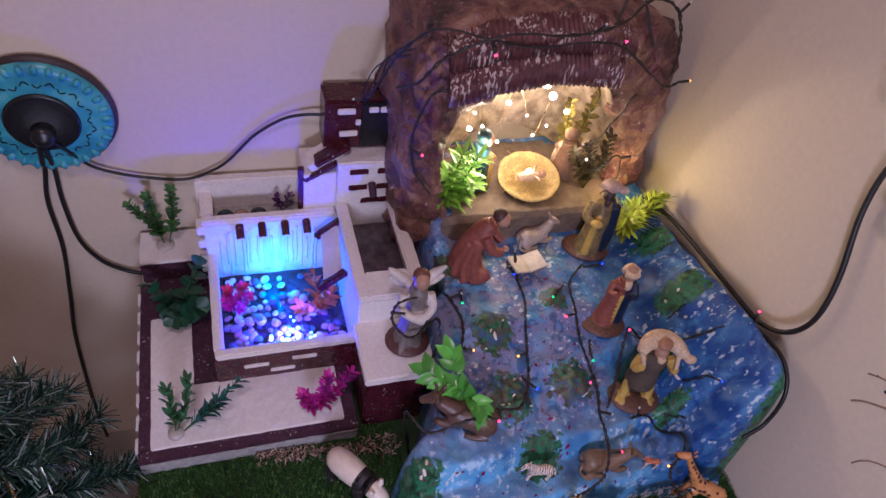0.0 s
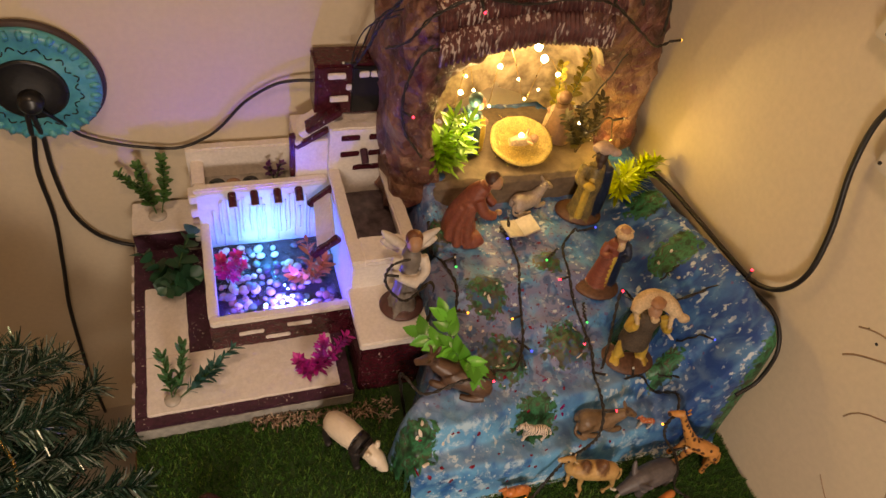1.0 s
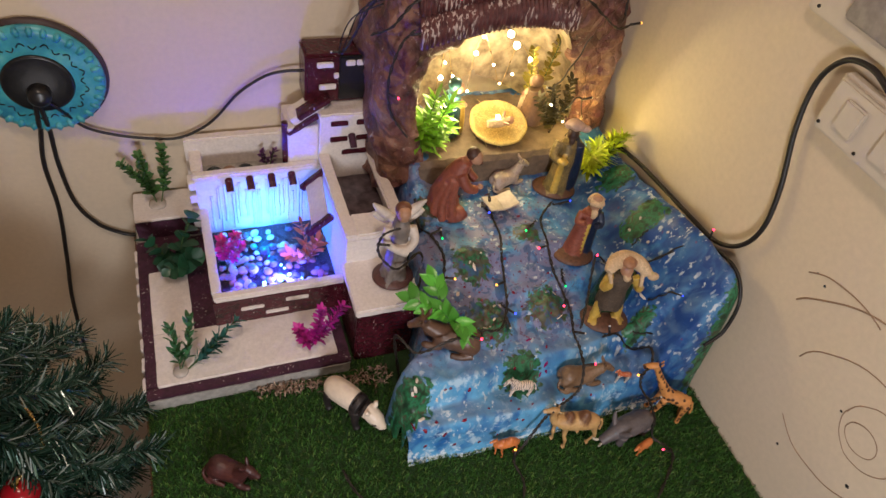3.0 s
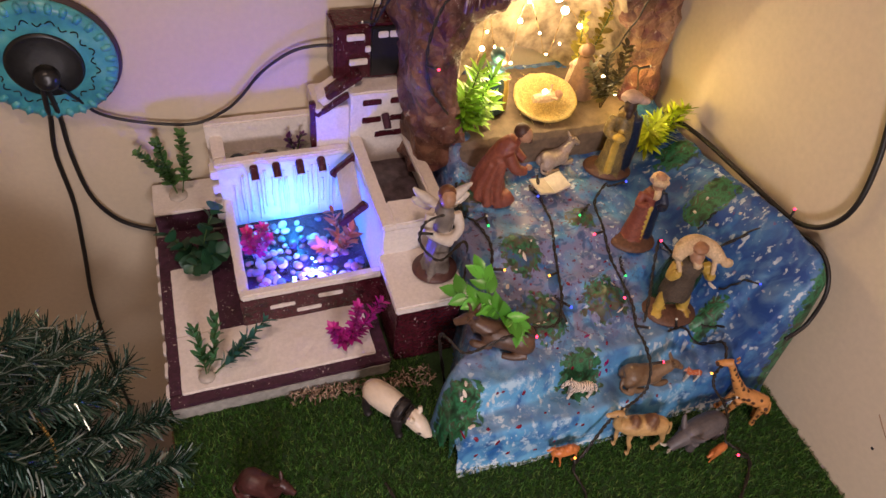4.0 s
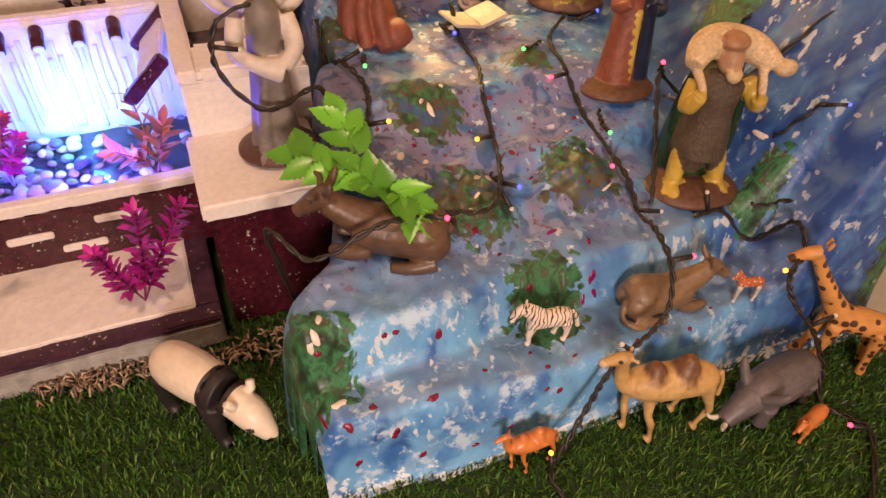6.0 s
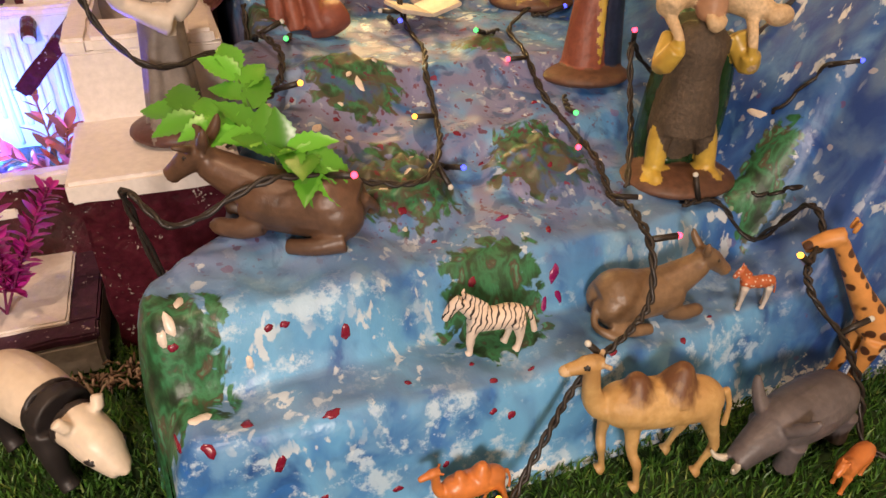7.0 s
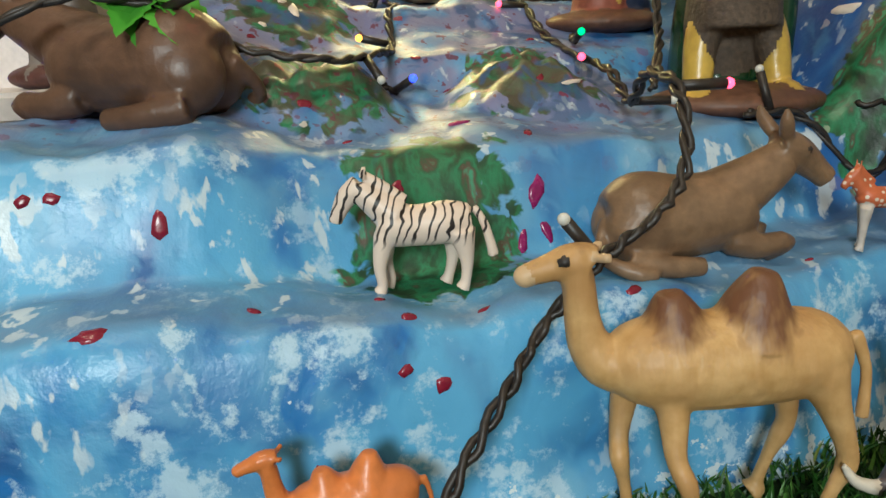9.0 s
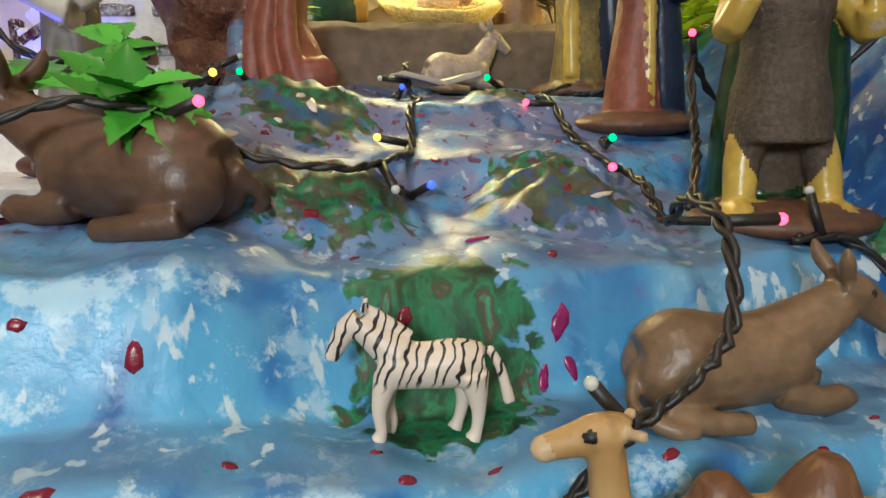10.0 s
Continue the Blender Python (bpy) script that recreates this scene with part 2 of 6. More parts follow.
def mountain_paint():
    """Gloss paint in blues, brushed and sponged, with white flecks and green tufts."""
    m, t, b = nodes_of("blue_gloss_landscape_paint", 0.35)
    big, mid, fine = tex_stroke(t, 13, (1, 1, 1), 0.8, 4), tex_stroke(t, 34, (1, 1, 0.7), 0.7, 5), tex_noise(t, 170, 3, 0.6)
    lilac, deep, low, ledge, green = (tex_attr(t, n) for n in ("lilac", "deep", "low", "ledge", "green"))
    base = ramp(t, big, [(0.34, (0.016, 0.075, 0.25)), (0.46, (0.035, 0.155, 0.4)), (0.54, (0.075, 0.25, 0.5)), (0.66, (0.18, 0.39, 0.58))])
    base = mix(t, ramp(t, mid, [(0.5, (0, 0, 0)), (0.6, (0.75, 0.75, 0.75))]), base, (0.115, 0.31, 0.54))
    base = mix(t, ramp(t, mid, [(0.36, (0.75, 0.75, 0.75)), (0.41, (0, 0, 0))]), base, (0.025, 0.15, 0.45))
    # paler, whiter blue over the lower step, partly front light put into the paint
    wash = maths(t, "MULTIPLY", low, ramp(t, tex_stroke(t, 18, (1, 1, 0.6), 1.0), [(0.4, (0.0, 0.0, 0.0)), (0.58, (0.75, 0.75, 0.75))]))
    base = mix(t, wash, base, (0.13, 0.42, 0.7))
    base = mix(t, maths(t, "MULTIPLY", low, ramp(t, tex_noise(t, 38, 7, 0.72), [(0.54, (0, 0, 0)), (0.61, (0.75, 0.75, 0.75))])), base, (0.5, 0.67, 0.8))
    # dusty grey blue on the flat ledges
    base = mix(t, maths(t, "MULTIPLY", ledge, ramp(t, tex_stroke(t, 24, (0.4, 1, 1), 0.8), [(0.35, (0.35, 0.35, 0.35)), (0.6, (0.85, 0.85, 0.85))])), base, (0.13, 0.22, 0.36))
    # lilac bloom on the upper slope
    base = mix(t, maths(t, "MULTIPLY", lilac, ramp(t, tex_stroke(t, 20, (1, 1, 1), 1.0, 4), [(0.4, (0, 0, 0)), (0.54, (0.9, 0.9, 0.9))])), base, (0.2, 0.2, 0.34))
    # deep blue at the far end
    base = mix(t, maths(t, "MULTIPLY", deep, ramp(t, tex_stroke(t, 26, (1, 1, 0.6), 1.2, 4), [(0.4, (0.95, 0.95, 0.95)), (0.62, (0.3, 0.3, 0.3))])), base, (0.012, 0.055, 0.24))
    # white brush flecks in drifts
    drift = ramp(t, tex_noise(t, 9, 3), [(0.45, (0, 0, 0)), (0.58, (1, 1, 1))])
    base = mix(t, maths(t, "MULTIPLY", drift, ramp(t, tex_stroke(t, 95, (1, 1, 0.5), 0.3, 4), [(0.59, (0, 0, 0)), (0.63, (0.8, 0.8, 0.8))])), base, (0.6, 0.68, 0.72))
    # sponged white along the foot
    foot = tex_attr(t, "foot")
    base = mix(t, ramp(t, maths(t, "ADD", foot, maths(t, "MULTIPLY", maths(t, "SUBTRACT", tex_noise(t, 85, 4, 0.7), 0.5), 4.0)), [(0.95, (0, 0, 0)), (1.05, (0.85, 0.85, 0.85))]), base, (0.66, 0.74, 0.78))
    # green tufts, dabbed on with a stiff brush
    edge = maths(t, "ADD", green, maths(t, "MULTIPLY", maths(t, "SUBTRACT", tex_stroke(t, 60, (1, 1, 1), 1.0, 3), 0.5), 2.0))
    leafy = ramp(t, tex_stroke(t, 80, (1, 1, 0.5), 0.4, 6), [(0.34, (0.012, 0.03, 0.016)), (0.44, (0.02, 0.085, 0.035)), (0.52, (0.03, 0.19, 0.085)), (0.58, (0.025, 0.1, 0.045)), (0.63, (0.09, 0.06, 0.04)), (0.68, (0.06, 0.3, 0.17))])
    leafy = mix(t, maths(t, "MULTIPLY", lilac, ramp(t, tex_stroke(t, 40, (1, 1, 1), 1.2), [(0.45, (0, 0, 0)), (0.55, (0.8, 0.8, 0.8))])), leafy, (0.085, 0.07, 0.05))
    base = mix(t, maths(t, "MULTIPLY", ramp(t, green, [(0.0, (0, 0, 0)), (0.1, (1, 1, 1))]), ramp(t, edge, [(0.3, (0, 0, 0)), (0.42, (1, 1, 1))])), base, leafy)
    # speckles of dark red and cream over the upper slope
    sp = maths(t, "MULTIPLY", lilac, ramp(t, tex_noise(t, 150, 2, 0.5), [(0.63, (0, 0, 0)), (0.66, (0.85, 0.85, 0.85))]))
    base = mix(t, sp, base, (0.12, 0.02, 0.045))
    sp = maths(t, "MULTIPLY", lilac, ramp(t, tex_stroke(t, 30, (1, 1, 1), 1.5, 4), [(0.38, (0.8, 0.8, 0.8)), (0.45, (0, 0, 0))]))
    base = mix(t, sp, base, (0.035, 0.09, 0.22))
    for scale, size, share, colour, seed in ((44, 0.08, 0.62, (0.2, 0.012, 0.04), 0.0), (50, 0.07, 0.8, (0.75, 0.66, 0.58), 3.7)):
        c = t.nodes.new("ShaderNodeTexCoord")
        mp = t.nodes.new("ShaderNodeMapping")
        mp.inputs["Location"].default_value = (seed, seed, seed)
        wob = t.nodes.new("ShaderNodeTexNoise")
        wob.inputs["Scale"].default_value = 120
        ad = t.nodes.new("ShaderNodeVectorMath")
        ad.operation = "MULTIPLY_ADD"
        ad.inputs[1].default_value = (0.009, 0.009, 0.009)
        link(t, c.outputs["Object"], wob.inputs["Vector"])
        link(t, wob.outputs["Color"], ad.inputs[0])
        link(t, c.outputs["Object"], ad.inputs[2])
        link(t, ad.outputs[0], mp.inputs["Vector"])
        v = t.nodes.new("ShaderNodeTexVoronoi")
        v.inputs["Scale"].default_value = scale
        link(t, mp.outputs[0], v.inputs["Vector"])
        sep = t.nodes.new("ShaderNodeSeparateColor")
        link(t, v.outputs["Color"], sep.inputs[0])
        on = maths(t, "MULTIPLY", maths(t, "LESS_THAN", v.outputs["Distance"], maths(t, "ADD", maths(t, "MULTIPLY", sep.outputs[1], 0.1), size)), maths(t, "GREATER_THAN", sep.outputs[0], share))
        base = mix(t, maths(t, "MULTIPLY", on, maths(t, "ADD", maths(t, "MULTIPLY", lilac, 0.9), maths(t, "MULTIPLY", deep, 0.4))), base, colour)
    link(t, base, b.inputs["Base Color"])
    h = maths(t, "ADD", maths(t, "MULTIPLY", mid, 0.9), maths(t, "MULTIPLY", fine, 0.3))
    bump(t, b, h, 0.5, 0.003)
    link(t, ramp(t, mid, [(0.3, (0.3, 0.3, 0.3)), (0.7, (0.52, 0.52, 0.52))]), b.inputs["Roughness"])
    return m


def rock_paint():
    """Crumpled painted paper in brown and plum with white flecks."""
    m, t, b = nodes_of("brown_rock_paint", 0.4)
    big, fine = tex_noise(t, 14, 5, 0.6), tex_noise(t, 120, 4, 0.65)
    c = ramp(t, big, [(0.32, (0.03, 0.014, 0.014)), (0.44, (0.14, 0.058, 0.05)), (0.54, (0.25, 0.115, 0.08)), (0.68, (0.4, 0.24, 0.16))])
    c = mix(t, ramp(t, tex_noise(t, 24, 4, 0.6), [(0.54, (0, 0, 0)), (0.64, (0.7, 0.7, 0.7))]), c, (0.13, 0.03, 0.05))
    c = mix(t, ramp(t, tex_noise(t, 75, 5, 0.7), [(0.62, (0, 0, 0)), (0.67, (0.75, 0.75, 0.75))]), c, (0.6, 0.5, 0.44))
    c = mix(t, ramp(t, fine, [(0.66, (0, 0, 0)), (0.72, (0.6, 0.6, 0.6))]), c, (0.45, 0.36, 0.28))
    link(t, c, b.inputs["Base Color"])
    v = t.nodes.new("ShaderNodeTexVoronoi")
    v.feature = "DISTANCE_TO_EDGE"
    v.inputs["Scale"].default_value = 26
    co = t.nodes.new("ShaderNodeTexCoord")
    link(t, co.outputs["Object"], v.inputs["Vector"])
    bump(t, b, maths(t, "ADD", maths(t, "ADD", big, maths(t, "MULTIPLY", v.outputs["Distance"], 1.6)), maths(t, "MULTIPLY", fine, 0.5)), 1.0, 0.012)
    return m


def cave_paper():
    m, t, b = nodes_of("crumpled_brown_paper", 0.5)
    v = t.nodes.new("ShaderNodeTexVoronoi")
    v.feature = "DISTANCE_TO_EDGE"
    v.inputs["Scale"].default_value = 18
    c0 = t.nodes.new("ShaderNodeTexCoord")
    link(t, c0.outputs["Object"], v.inputs["Vector"])
    n = tex_noise(t, 40, 4)
    c = ramp(t, n, [(0.3, (0.12, 0.085, 0.05)), (0.7, (0.48, 0.38, 0.26))])
    link(t, c, b.inputs["Base Color"])
    bump(t, b, maths(t, "ADD", v.outputs["Distance"], maths(t, "MULTIPLY", n, 0.3)), 0.6, 0.008)
    return m


def flaked_card():
    """Maroon corrugated card whose white paint has flaked to short dashes along the ribs."""
    m, t, b = nodes_of("maroon_corrugated_card", 0.5)
    n = tex_noise(t, 90, 4)
    c = ramp(t, n, [(0.3, (0.06, 0.018, 0.02)), (0.7, (0.15, 0.05, 0.045))])
    dash = maths(t, "MULTIPLY", ramp(t, tex_stroke(t, 210, (1, 1, 0.3), 0.2, 1), [(0.55, (0, 0, 0)), (0.59, (1, 1, 1))]), ramp(t, tex_noise(t, 22, 3), [(0.46, (0, 0, 0)), (0.54, (0.9, 0.9, 0.9))]))
    link(t, mix(t, dash, c, (0.6, 0.5, 0.45)), b.inputs["Base Color"])
    bump(t, b, n, 0.4, 0.001)
    return m


M_TURQ, M_MOUNT, M_ROCK, M_CAVE = turquoise(), mountain_paint(), rock_paint(), cave_paper()

# ---- the room ----
WALL_Y, WALL_X = 1.355, 1.213


def slab_structure(name, label, material, *b):
    ob = part(name, box(*b), material)
    return tagged(ob, label, name.split("_")[0], "", "structure")


slab_structure("wall_north", "cream painted plaster wall behind the crib display", M_WALL, -1.4, WALL_X, WALL_Y, WALL_Y + 0.12, -0.72, 2.5)
slab_structure("wall_east", "cream painted wall with faint pencil scribbles", M_WALL, WALL_X, WALL_X + 0.12, -1.8, WALL_Y + 0.12, -0.72, 2.5)
slab_structure("wall_west", "plain cream wall closing the room", M_WALL, -1.52, -1.4, -1.8, WALL_Y + 0.12, -0.72, 2.5)
slab_structure("wall_south", "plain cream wall closing the room behind", M_WALL, -1.52, WALL_X + 0.12, -1.92, -1.8, -0.72, 2.5)
slab_structure("ceiling", "plain white painted ceiling", M_CEIL, -1.52, WALL_X + 0.12, -1.92, WALL_Y + 0.12, 2.5, 2.6)
slab_structure("floor", "brown tiled floor under the display table", M_FLOOR, -1.52, WALL_X + 0.12, -1.92, WALL_Y + 0.12, -0.82, -0.72)
table = thing("display_table", "low brown wooden table under the grass mat", "table")
M_TABLE = plain("brown_table_wood", (0.16, 0.075, 0.04), 0.4, 0, 30, 0.3, 0.2)
part("tabletop", box(0.13, WALL_X - 0.003, 0.17, 1.353, -0.05, -0.021, 0.004), M_TABLE, table)
for x in (0.16, WALL_X - 0.07):
    for y in (0.2, 1.28):
        part("leg", box(x, x + 0.05, y, y + 0.05, -0.72, -0.05, 0.004), M_TABLE, table)

# ---- grass mat ----
MAT_X0, MAT_Y0, MAT_Y1 = 0.135, 0.18, 1.35


def grass():
    m, t, b = nodes_of("artificial_grass_blades", 0.45)
    g = t.nodes.new("ShaderNodeNewGeometry")
    c = ramp(t, g.outputs["Random Per Island"], [(0.0, (0.016, 0.06, 0.01)), (0.5, (0.04, 0.135, 0.018)), (0.85, (0.09, 0.22, 0.035)), (1.0, (0.2, 0.28, 0.07))])
    link(t, c, b.inputs["Base Color"])
    back = plain("grass_mat_backing", (0.02, 0.055, 0.013), 0.9, 0, 200, 0.4, 0.3)
    base = tagged(part("grass_mat", box(MAT_X0, WALL_X - 0.002, MAT_Y0, MAT_Y1, -0.02, -0.006), back), "green artificial grass mat under the crib display", "grass mat", "", "structure")
    rng = np.random.default_rng(4)
    n = 84000
    x = rng.uniform(MAT_X0, WALL_X - 0.004, n)
    y = MAT_Y0 + (0.9 - MAT_Y0) * rng.uniform(0, 1, n)
    keep = ~((x > 0.585) & (y > 0.66)) & ~((x < 0.5) & (x > 0.15) & (y > 0.87))
    x, y = x[keep], y[keep]
    n = len(x)
    a, lean = rng.uniform(0, 2 * np.pi, n), rng.uniform(0.1, 1.0, n)
    high, wide = rng.uniform(0.006, 0.012, n), rng.uniform(0.0006, 0.0011, n)
    root = np.stack([x, y, np.full(n, -0.0065)], 1)
    side = np.stack([np.cos(a), np.sin(a), 0 * a], 1) * wide[:, None]
    b2 = a + np.pi / 2
    tip = root + np.stack([np.cos(b2) * high * lean, np.sin(b2) * high * lean, high], 1)
    midp = (root * 0.55 + tip * 0.45) + np.array([0, 0, 0.0016])
    v = np.stack([root - side, root + side, midp + side * 0.8, tip, midp - side * 0.8], 1).reshape(-1, 3)
    f = np.arange(n * 5).reshape(-1, 5)
    me = bpy.data.meshes.new("grass")
    me.from_pydata(v.tolist(), [], f.tolist())
    me.materials.append(m)
    tagged(new("grass", me), "short green artificial grass pile", "grass", "", "stuff")


grass()


# ---- the painted landscape ----
def smooth(a, b, v):
    s = min(1.0, max(0.0, (v - a) / (b - a)))
    return s * s * (3 - 2 * s)


PROFILE = [(0.60, 0.0), (0.628, 0.0), (0.632, 0.03), (0.638, 0.068), (0.643, 0.078), (0.65, 0.0815), (0.70, 0.083), (0.705, 0.088), (0.712, 0.118), (0.718, 0.131), (0.726, 0.136), (0.80, 0.147), (0.83, 0.155), (0.845, 0.175), (0.9, 0.192), (0.925, 0.21), (1.0, 0.214), (1.08, 0.22), (1.125, 0.235), (1.14, 0.285), (1.36, 0.29)]


def profile(y):
    for (a, za), (b, zb) in zip(PROFILE, PROFILE[1:]):
        if y <= b:
            return za + (zb - za) * (max(y, a) - a) / (b - a)
    return PROFILE[-1][1]


def left_edge(y):
    return 0.566 - 0.012 * smooth(0.66, 0.74, y) + 0.06 * smooth(0.735, 0.80, y) + 0.032 * smooth(0.80, 0.88, y) + 0.03 * smooth(0.98, 1.02, y)


def height(x, y):
    """The landscape's surface."""
    west = 1 - smooth(0.70, 0.77, x)
    yy = y + 0.017 * west * smooth(0.64, 0.66, y) - 0.008 * smooth(0.93, 1.0, x) - 0.006
    yy -= 0.022 * (1 - smooth(0.56, 0.70, x)) * (1 - smooth(0.655, 0.68, y))
    h = profile(yy) + 0.012 * west * smooth(0.64, 0.66, y)
    rim = 0.30 + 0.04 * smooth(0.64, 0.70, y) - 0.055 * smooth(0.74, 1.1, y)
    s = smooth(1.035, 1.165, x) * smooth(0.63, 0.665, y)
    h = h + max(0.0, rim - h) * s
    # edges roll over to the ground
    edge = min(x - left_edge(y), 1.188 - x)
    r = 0.022
    if edge < r:
        e = max(0.0, edge) / r
        h *= math.sqrt(max(0.0, 1 - (1 - e) ** 2))
    p = Vector((x, y, 0))
    lump = noise.noise(p * 22) * 0.006 + noise.noise(p * 60) * 0.0024 + noise.noise(p * 140) * 0.0008
    return max(-0.004, h + lump * smooth(0.0, 0.05, h))


TUFTS = [(0.757, 0.915, 0.052, 0.014), (0.578, 0.70, 0.046, 0.004), (0.76, 0.805, 0.058, 0.026), (0.892, 0.812, 0.054, 0.02), (0.806, 0.708, 0.05, 0.0), (0.90, 0.965, 0.036, 0.008), (1.12, 0.90, 0.046, 0.006), (1.13, 1.03, 0.045, 0.006), (1.172, 0.66, 0.035, 0.004), (1.06, 0.735, 0.03, 0.004), (0.70, 1.05, 0.042, 0.01), (1.06, 0.84, 0.034, 0.0)]


def landscape():
    dx = 0.0042
    nx, ny = int((1.192 - 0.548) / dx), int((1.352 - 0.612) / dx)
    bm = bmesh.new()
    grid = {}
    tuft, bloom, deep, low, foot, flat = [], [], [], [], [], []
    for j in range(ny + 1):
        for i in range(nx + 1):
            x, y = 0.548 + i * dx, 0.612 + j * dx
            if x < left_edge(y) - dx * 1.2:
                continue
            if y < 0.69 and height(x, y + dx * 2) <= 0.001:
                continue
            h = height(x, y)
            h = h if h > 0.001 else -0.005
            g = 0.0
            for tx, ty, r, rise in TUFTS:
                d = math.hypot(x - tx, (y - ty) * 1.15)
                if d < r:
                    g = max(g, 1 - (d / r) ** 2)
                    h += rise * (1 - (d / r) ** 2) * (1 + 0.5 * noise.noise(Vector((x, y, 1)) * 90))
            grid[i, j] = bm.verts.new((x, y, h))
            tuft.append(g)
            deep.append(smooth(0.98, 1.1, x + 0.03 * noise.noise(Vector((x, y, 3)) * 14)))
            bloom.append(smooth(0.70, 0.80, y) * (1 - smooth(0.92, 1.05, x)))
            low.append((1 - smooth(0.70, 0.735, y)) * (1 - smooth(1.0, 1.12, x)))
            foot.append((1 - smooth(0.0, 0.02 + 0.014 * smooth(0.66, 0.78, x), h)) * (1 - smooth(0.70, 0.74, y)))
            rise = abs(height(x, y + 0.006) - height(x, y - 0.006)) / 0.012
            flat.append((1 - smooth(0.25, 0.9, rise)) * (1 - smooth(0.72, 0.8, y)))
    for (i, j), v in grid.items():
        q = [grid.get(k) for k in ((i, j), (i + 1, j), (i + 1, j + 1), (i, j + 1))]
        if all(q):
            bm.faces.new(q)
    me = mesh_of(bm, "landscape", M_MOUNT)
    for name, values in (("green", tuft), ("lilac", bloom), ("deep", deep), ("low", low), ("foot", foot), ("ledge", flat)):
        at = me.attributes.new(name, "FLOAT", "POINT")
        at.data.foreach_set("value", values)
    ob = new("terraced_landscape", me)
    return tagged(ob, "terraced hillside of stiffened cloth painted glossy blue with green tufts", "model landscape")


hill = landscape()


def paint_dabs():
    """Raised dabs of thick paint on the cloth: x, y, z, length, width and turn, in mm and degrees."""
    red, cream = plain("thick_red_paint", (0.2, 0.012, 0.035), 0.25, 0, 200, 0.25, 0.3), plain("thick_cream_paint", (0.72, 0.64, 0.56), 0.3, 0, 200, 0.1, 0.3)
    magenta = plain("thick_magenta_paint", (0.24, 0.012, 0.11), 0.25, 0, 200, 0.25, 0.3)
    foot_reds = ((594, 652, 90, 14, 7, 110), (618, 664, 92, 9, 7, 20), (633, 644, 67, 14, 7, 60), (669, 655, 92, 12, 6, 10), (780, 655, 83, 7, 4, 0), (812, 660, 79, 7, 3, 10), (776, 644, 66, 6, 5, 20), (790, 643, 58, 7, 7, 60), (874, 652, 82, 8, 5, 20), (970, 664, 80, 5, 3, 0), (936, 651, 76, 6, 5, 30), (655, 634, 30, 10, 6, 20), (598, 640, 40, 12, 6, 30), (705, 632, 25, 8, 5, 0), (740, 634, 34, 6, 5, 50))
    step_reds = ((642, 702, 132, 7, 6, 0), (652, 702, 132, 7, 5, 0), (690, 697, 118, 13, 7, 80), (585, 701, 133, 7, 6, 20), (577, 669, 85, 17, 6, 95), (723, 668, 88, 6, 4, 0), (772, 674, 84, 5, 4, 20), (790, 719, 120, 9, 6, 70))
    slope_reds = ((917, 878, 184, 7, 4, 20), (830, 852, 176, 10, 6, 120), (772, 752, 140, 6, 4, 0), (862, 740, 138, 9, 5, 60), (754, 773, 156, 9, 7, 40), (891, 799, 157, 8, 5, 80), (700, 893, 206, 5, 4, 0), (731, 873, 193, 6, 5, 0), (843, 830, 157, 6, 5, 10))
    face_creams = ((680, 892, 204, 8, 5, 30), (586, 707, 146, 16, 7, 100), (592, 722, 150, 12, 6, 60), (580, 703, 139, 12, 6, 80), (627, 697, 111, 11, 5, 85), (592, 673, 97, 15, 7, 10))
    tuft_creams = ((713, 860, 194, 12, 7, 60), (737, 856, 183, 8, 5, 10), (739, 886, 201, 6, 4, 0), (760, 904, 210, 17, 6, 100), (752, 915, 214, 10, 5, 60), (781, 928, 221, 8, 5, 20), (782, 841, 161, 12, 7, 30), (797, 838, 158, 9, 6, 120), (770, 800, 172, 8, 5, 40), (745, 790, 168, 9, 4, 10))
    side_creams = ((900, 844, 169, 12, 4, 20), (919, 842, 162, 16, 3, 150), (1078, 773, 193, 20, 7, 110), (905, 790, 155, 18, 3, 30), (1100, 850, 268, 8, 6, 0), (1120, 905, 275, 8, 6, 40), (1140, 840, 296, 8, 5, 0), (1090, 900, 255, 9, 6, 90), (1075, 1000, 238, 8, 5, 0), (1060, 820, 220, 9, 6, 60))
    purples = ((857, 717, 112, 17, 8, 75), (861, 712, 94, 16, 5, 105), (848, 710, 90, 13, 5, 85), (832, 760, 143, 12, 5, 10))
    rng = random.Random(31)
    for mat, dabs in ((red, foot_reds), (red, step_reds), (red, slope_reds), (cream, face_creams), (cream, tuft_creams), (cream, side_creams), (magenta, purples)):
        for x, y, z, long, wide, turn in dabs:
            hit, place, normal, _ = hill.closest_point_on_mesh(Vector((x, y, z)) / 1000)
            side = normal.cross(Vector((0, 1, 0.2)))
            side = (side if side.length > 0.05 else Vector((1, 0, 0))).normalized()
            side = Matrix.Rotation(radians(turn), 3, normal) @ side
            up = normal.cross(side)
            bm = bmesh.new()
            rings = []
            wob = [rng.uniform(0.75, 1.2) for _ in range(11)]
            for scale, lift in ((1.0, -0.0003), (0.85, 0.0006), (0.4, 0.0009)):
                rings.append([bm.verts.new(place + (side * math.cos(a) * long + up * math.sin(a) * wide) * 0.0005 * scale * wob[k] + normal * lift) for k, a in ((k, 2 * math.pi * k / 11) for k in range(11))])
            for a, b in zip(rings, rings[1:]):
                for k in range(11):
                    bm.faces.new((a[k], a[(k + 1) % 11], b[(k + 1) % 11], b[k]))
            bm.faces.new(rings[-1])
            part("paint_dab", bm, mat, hill, smooth=True)


paint_dabs()


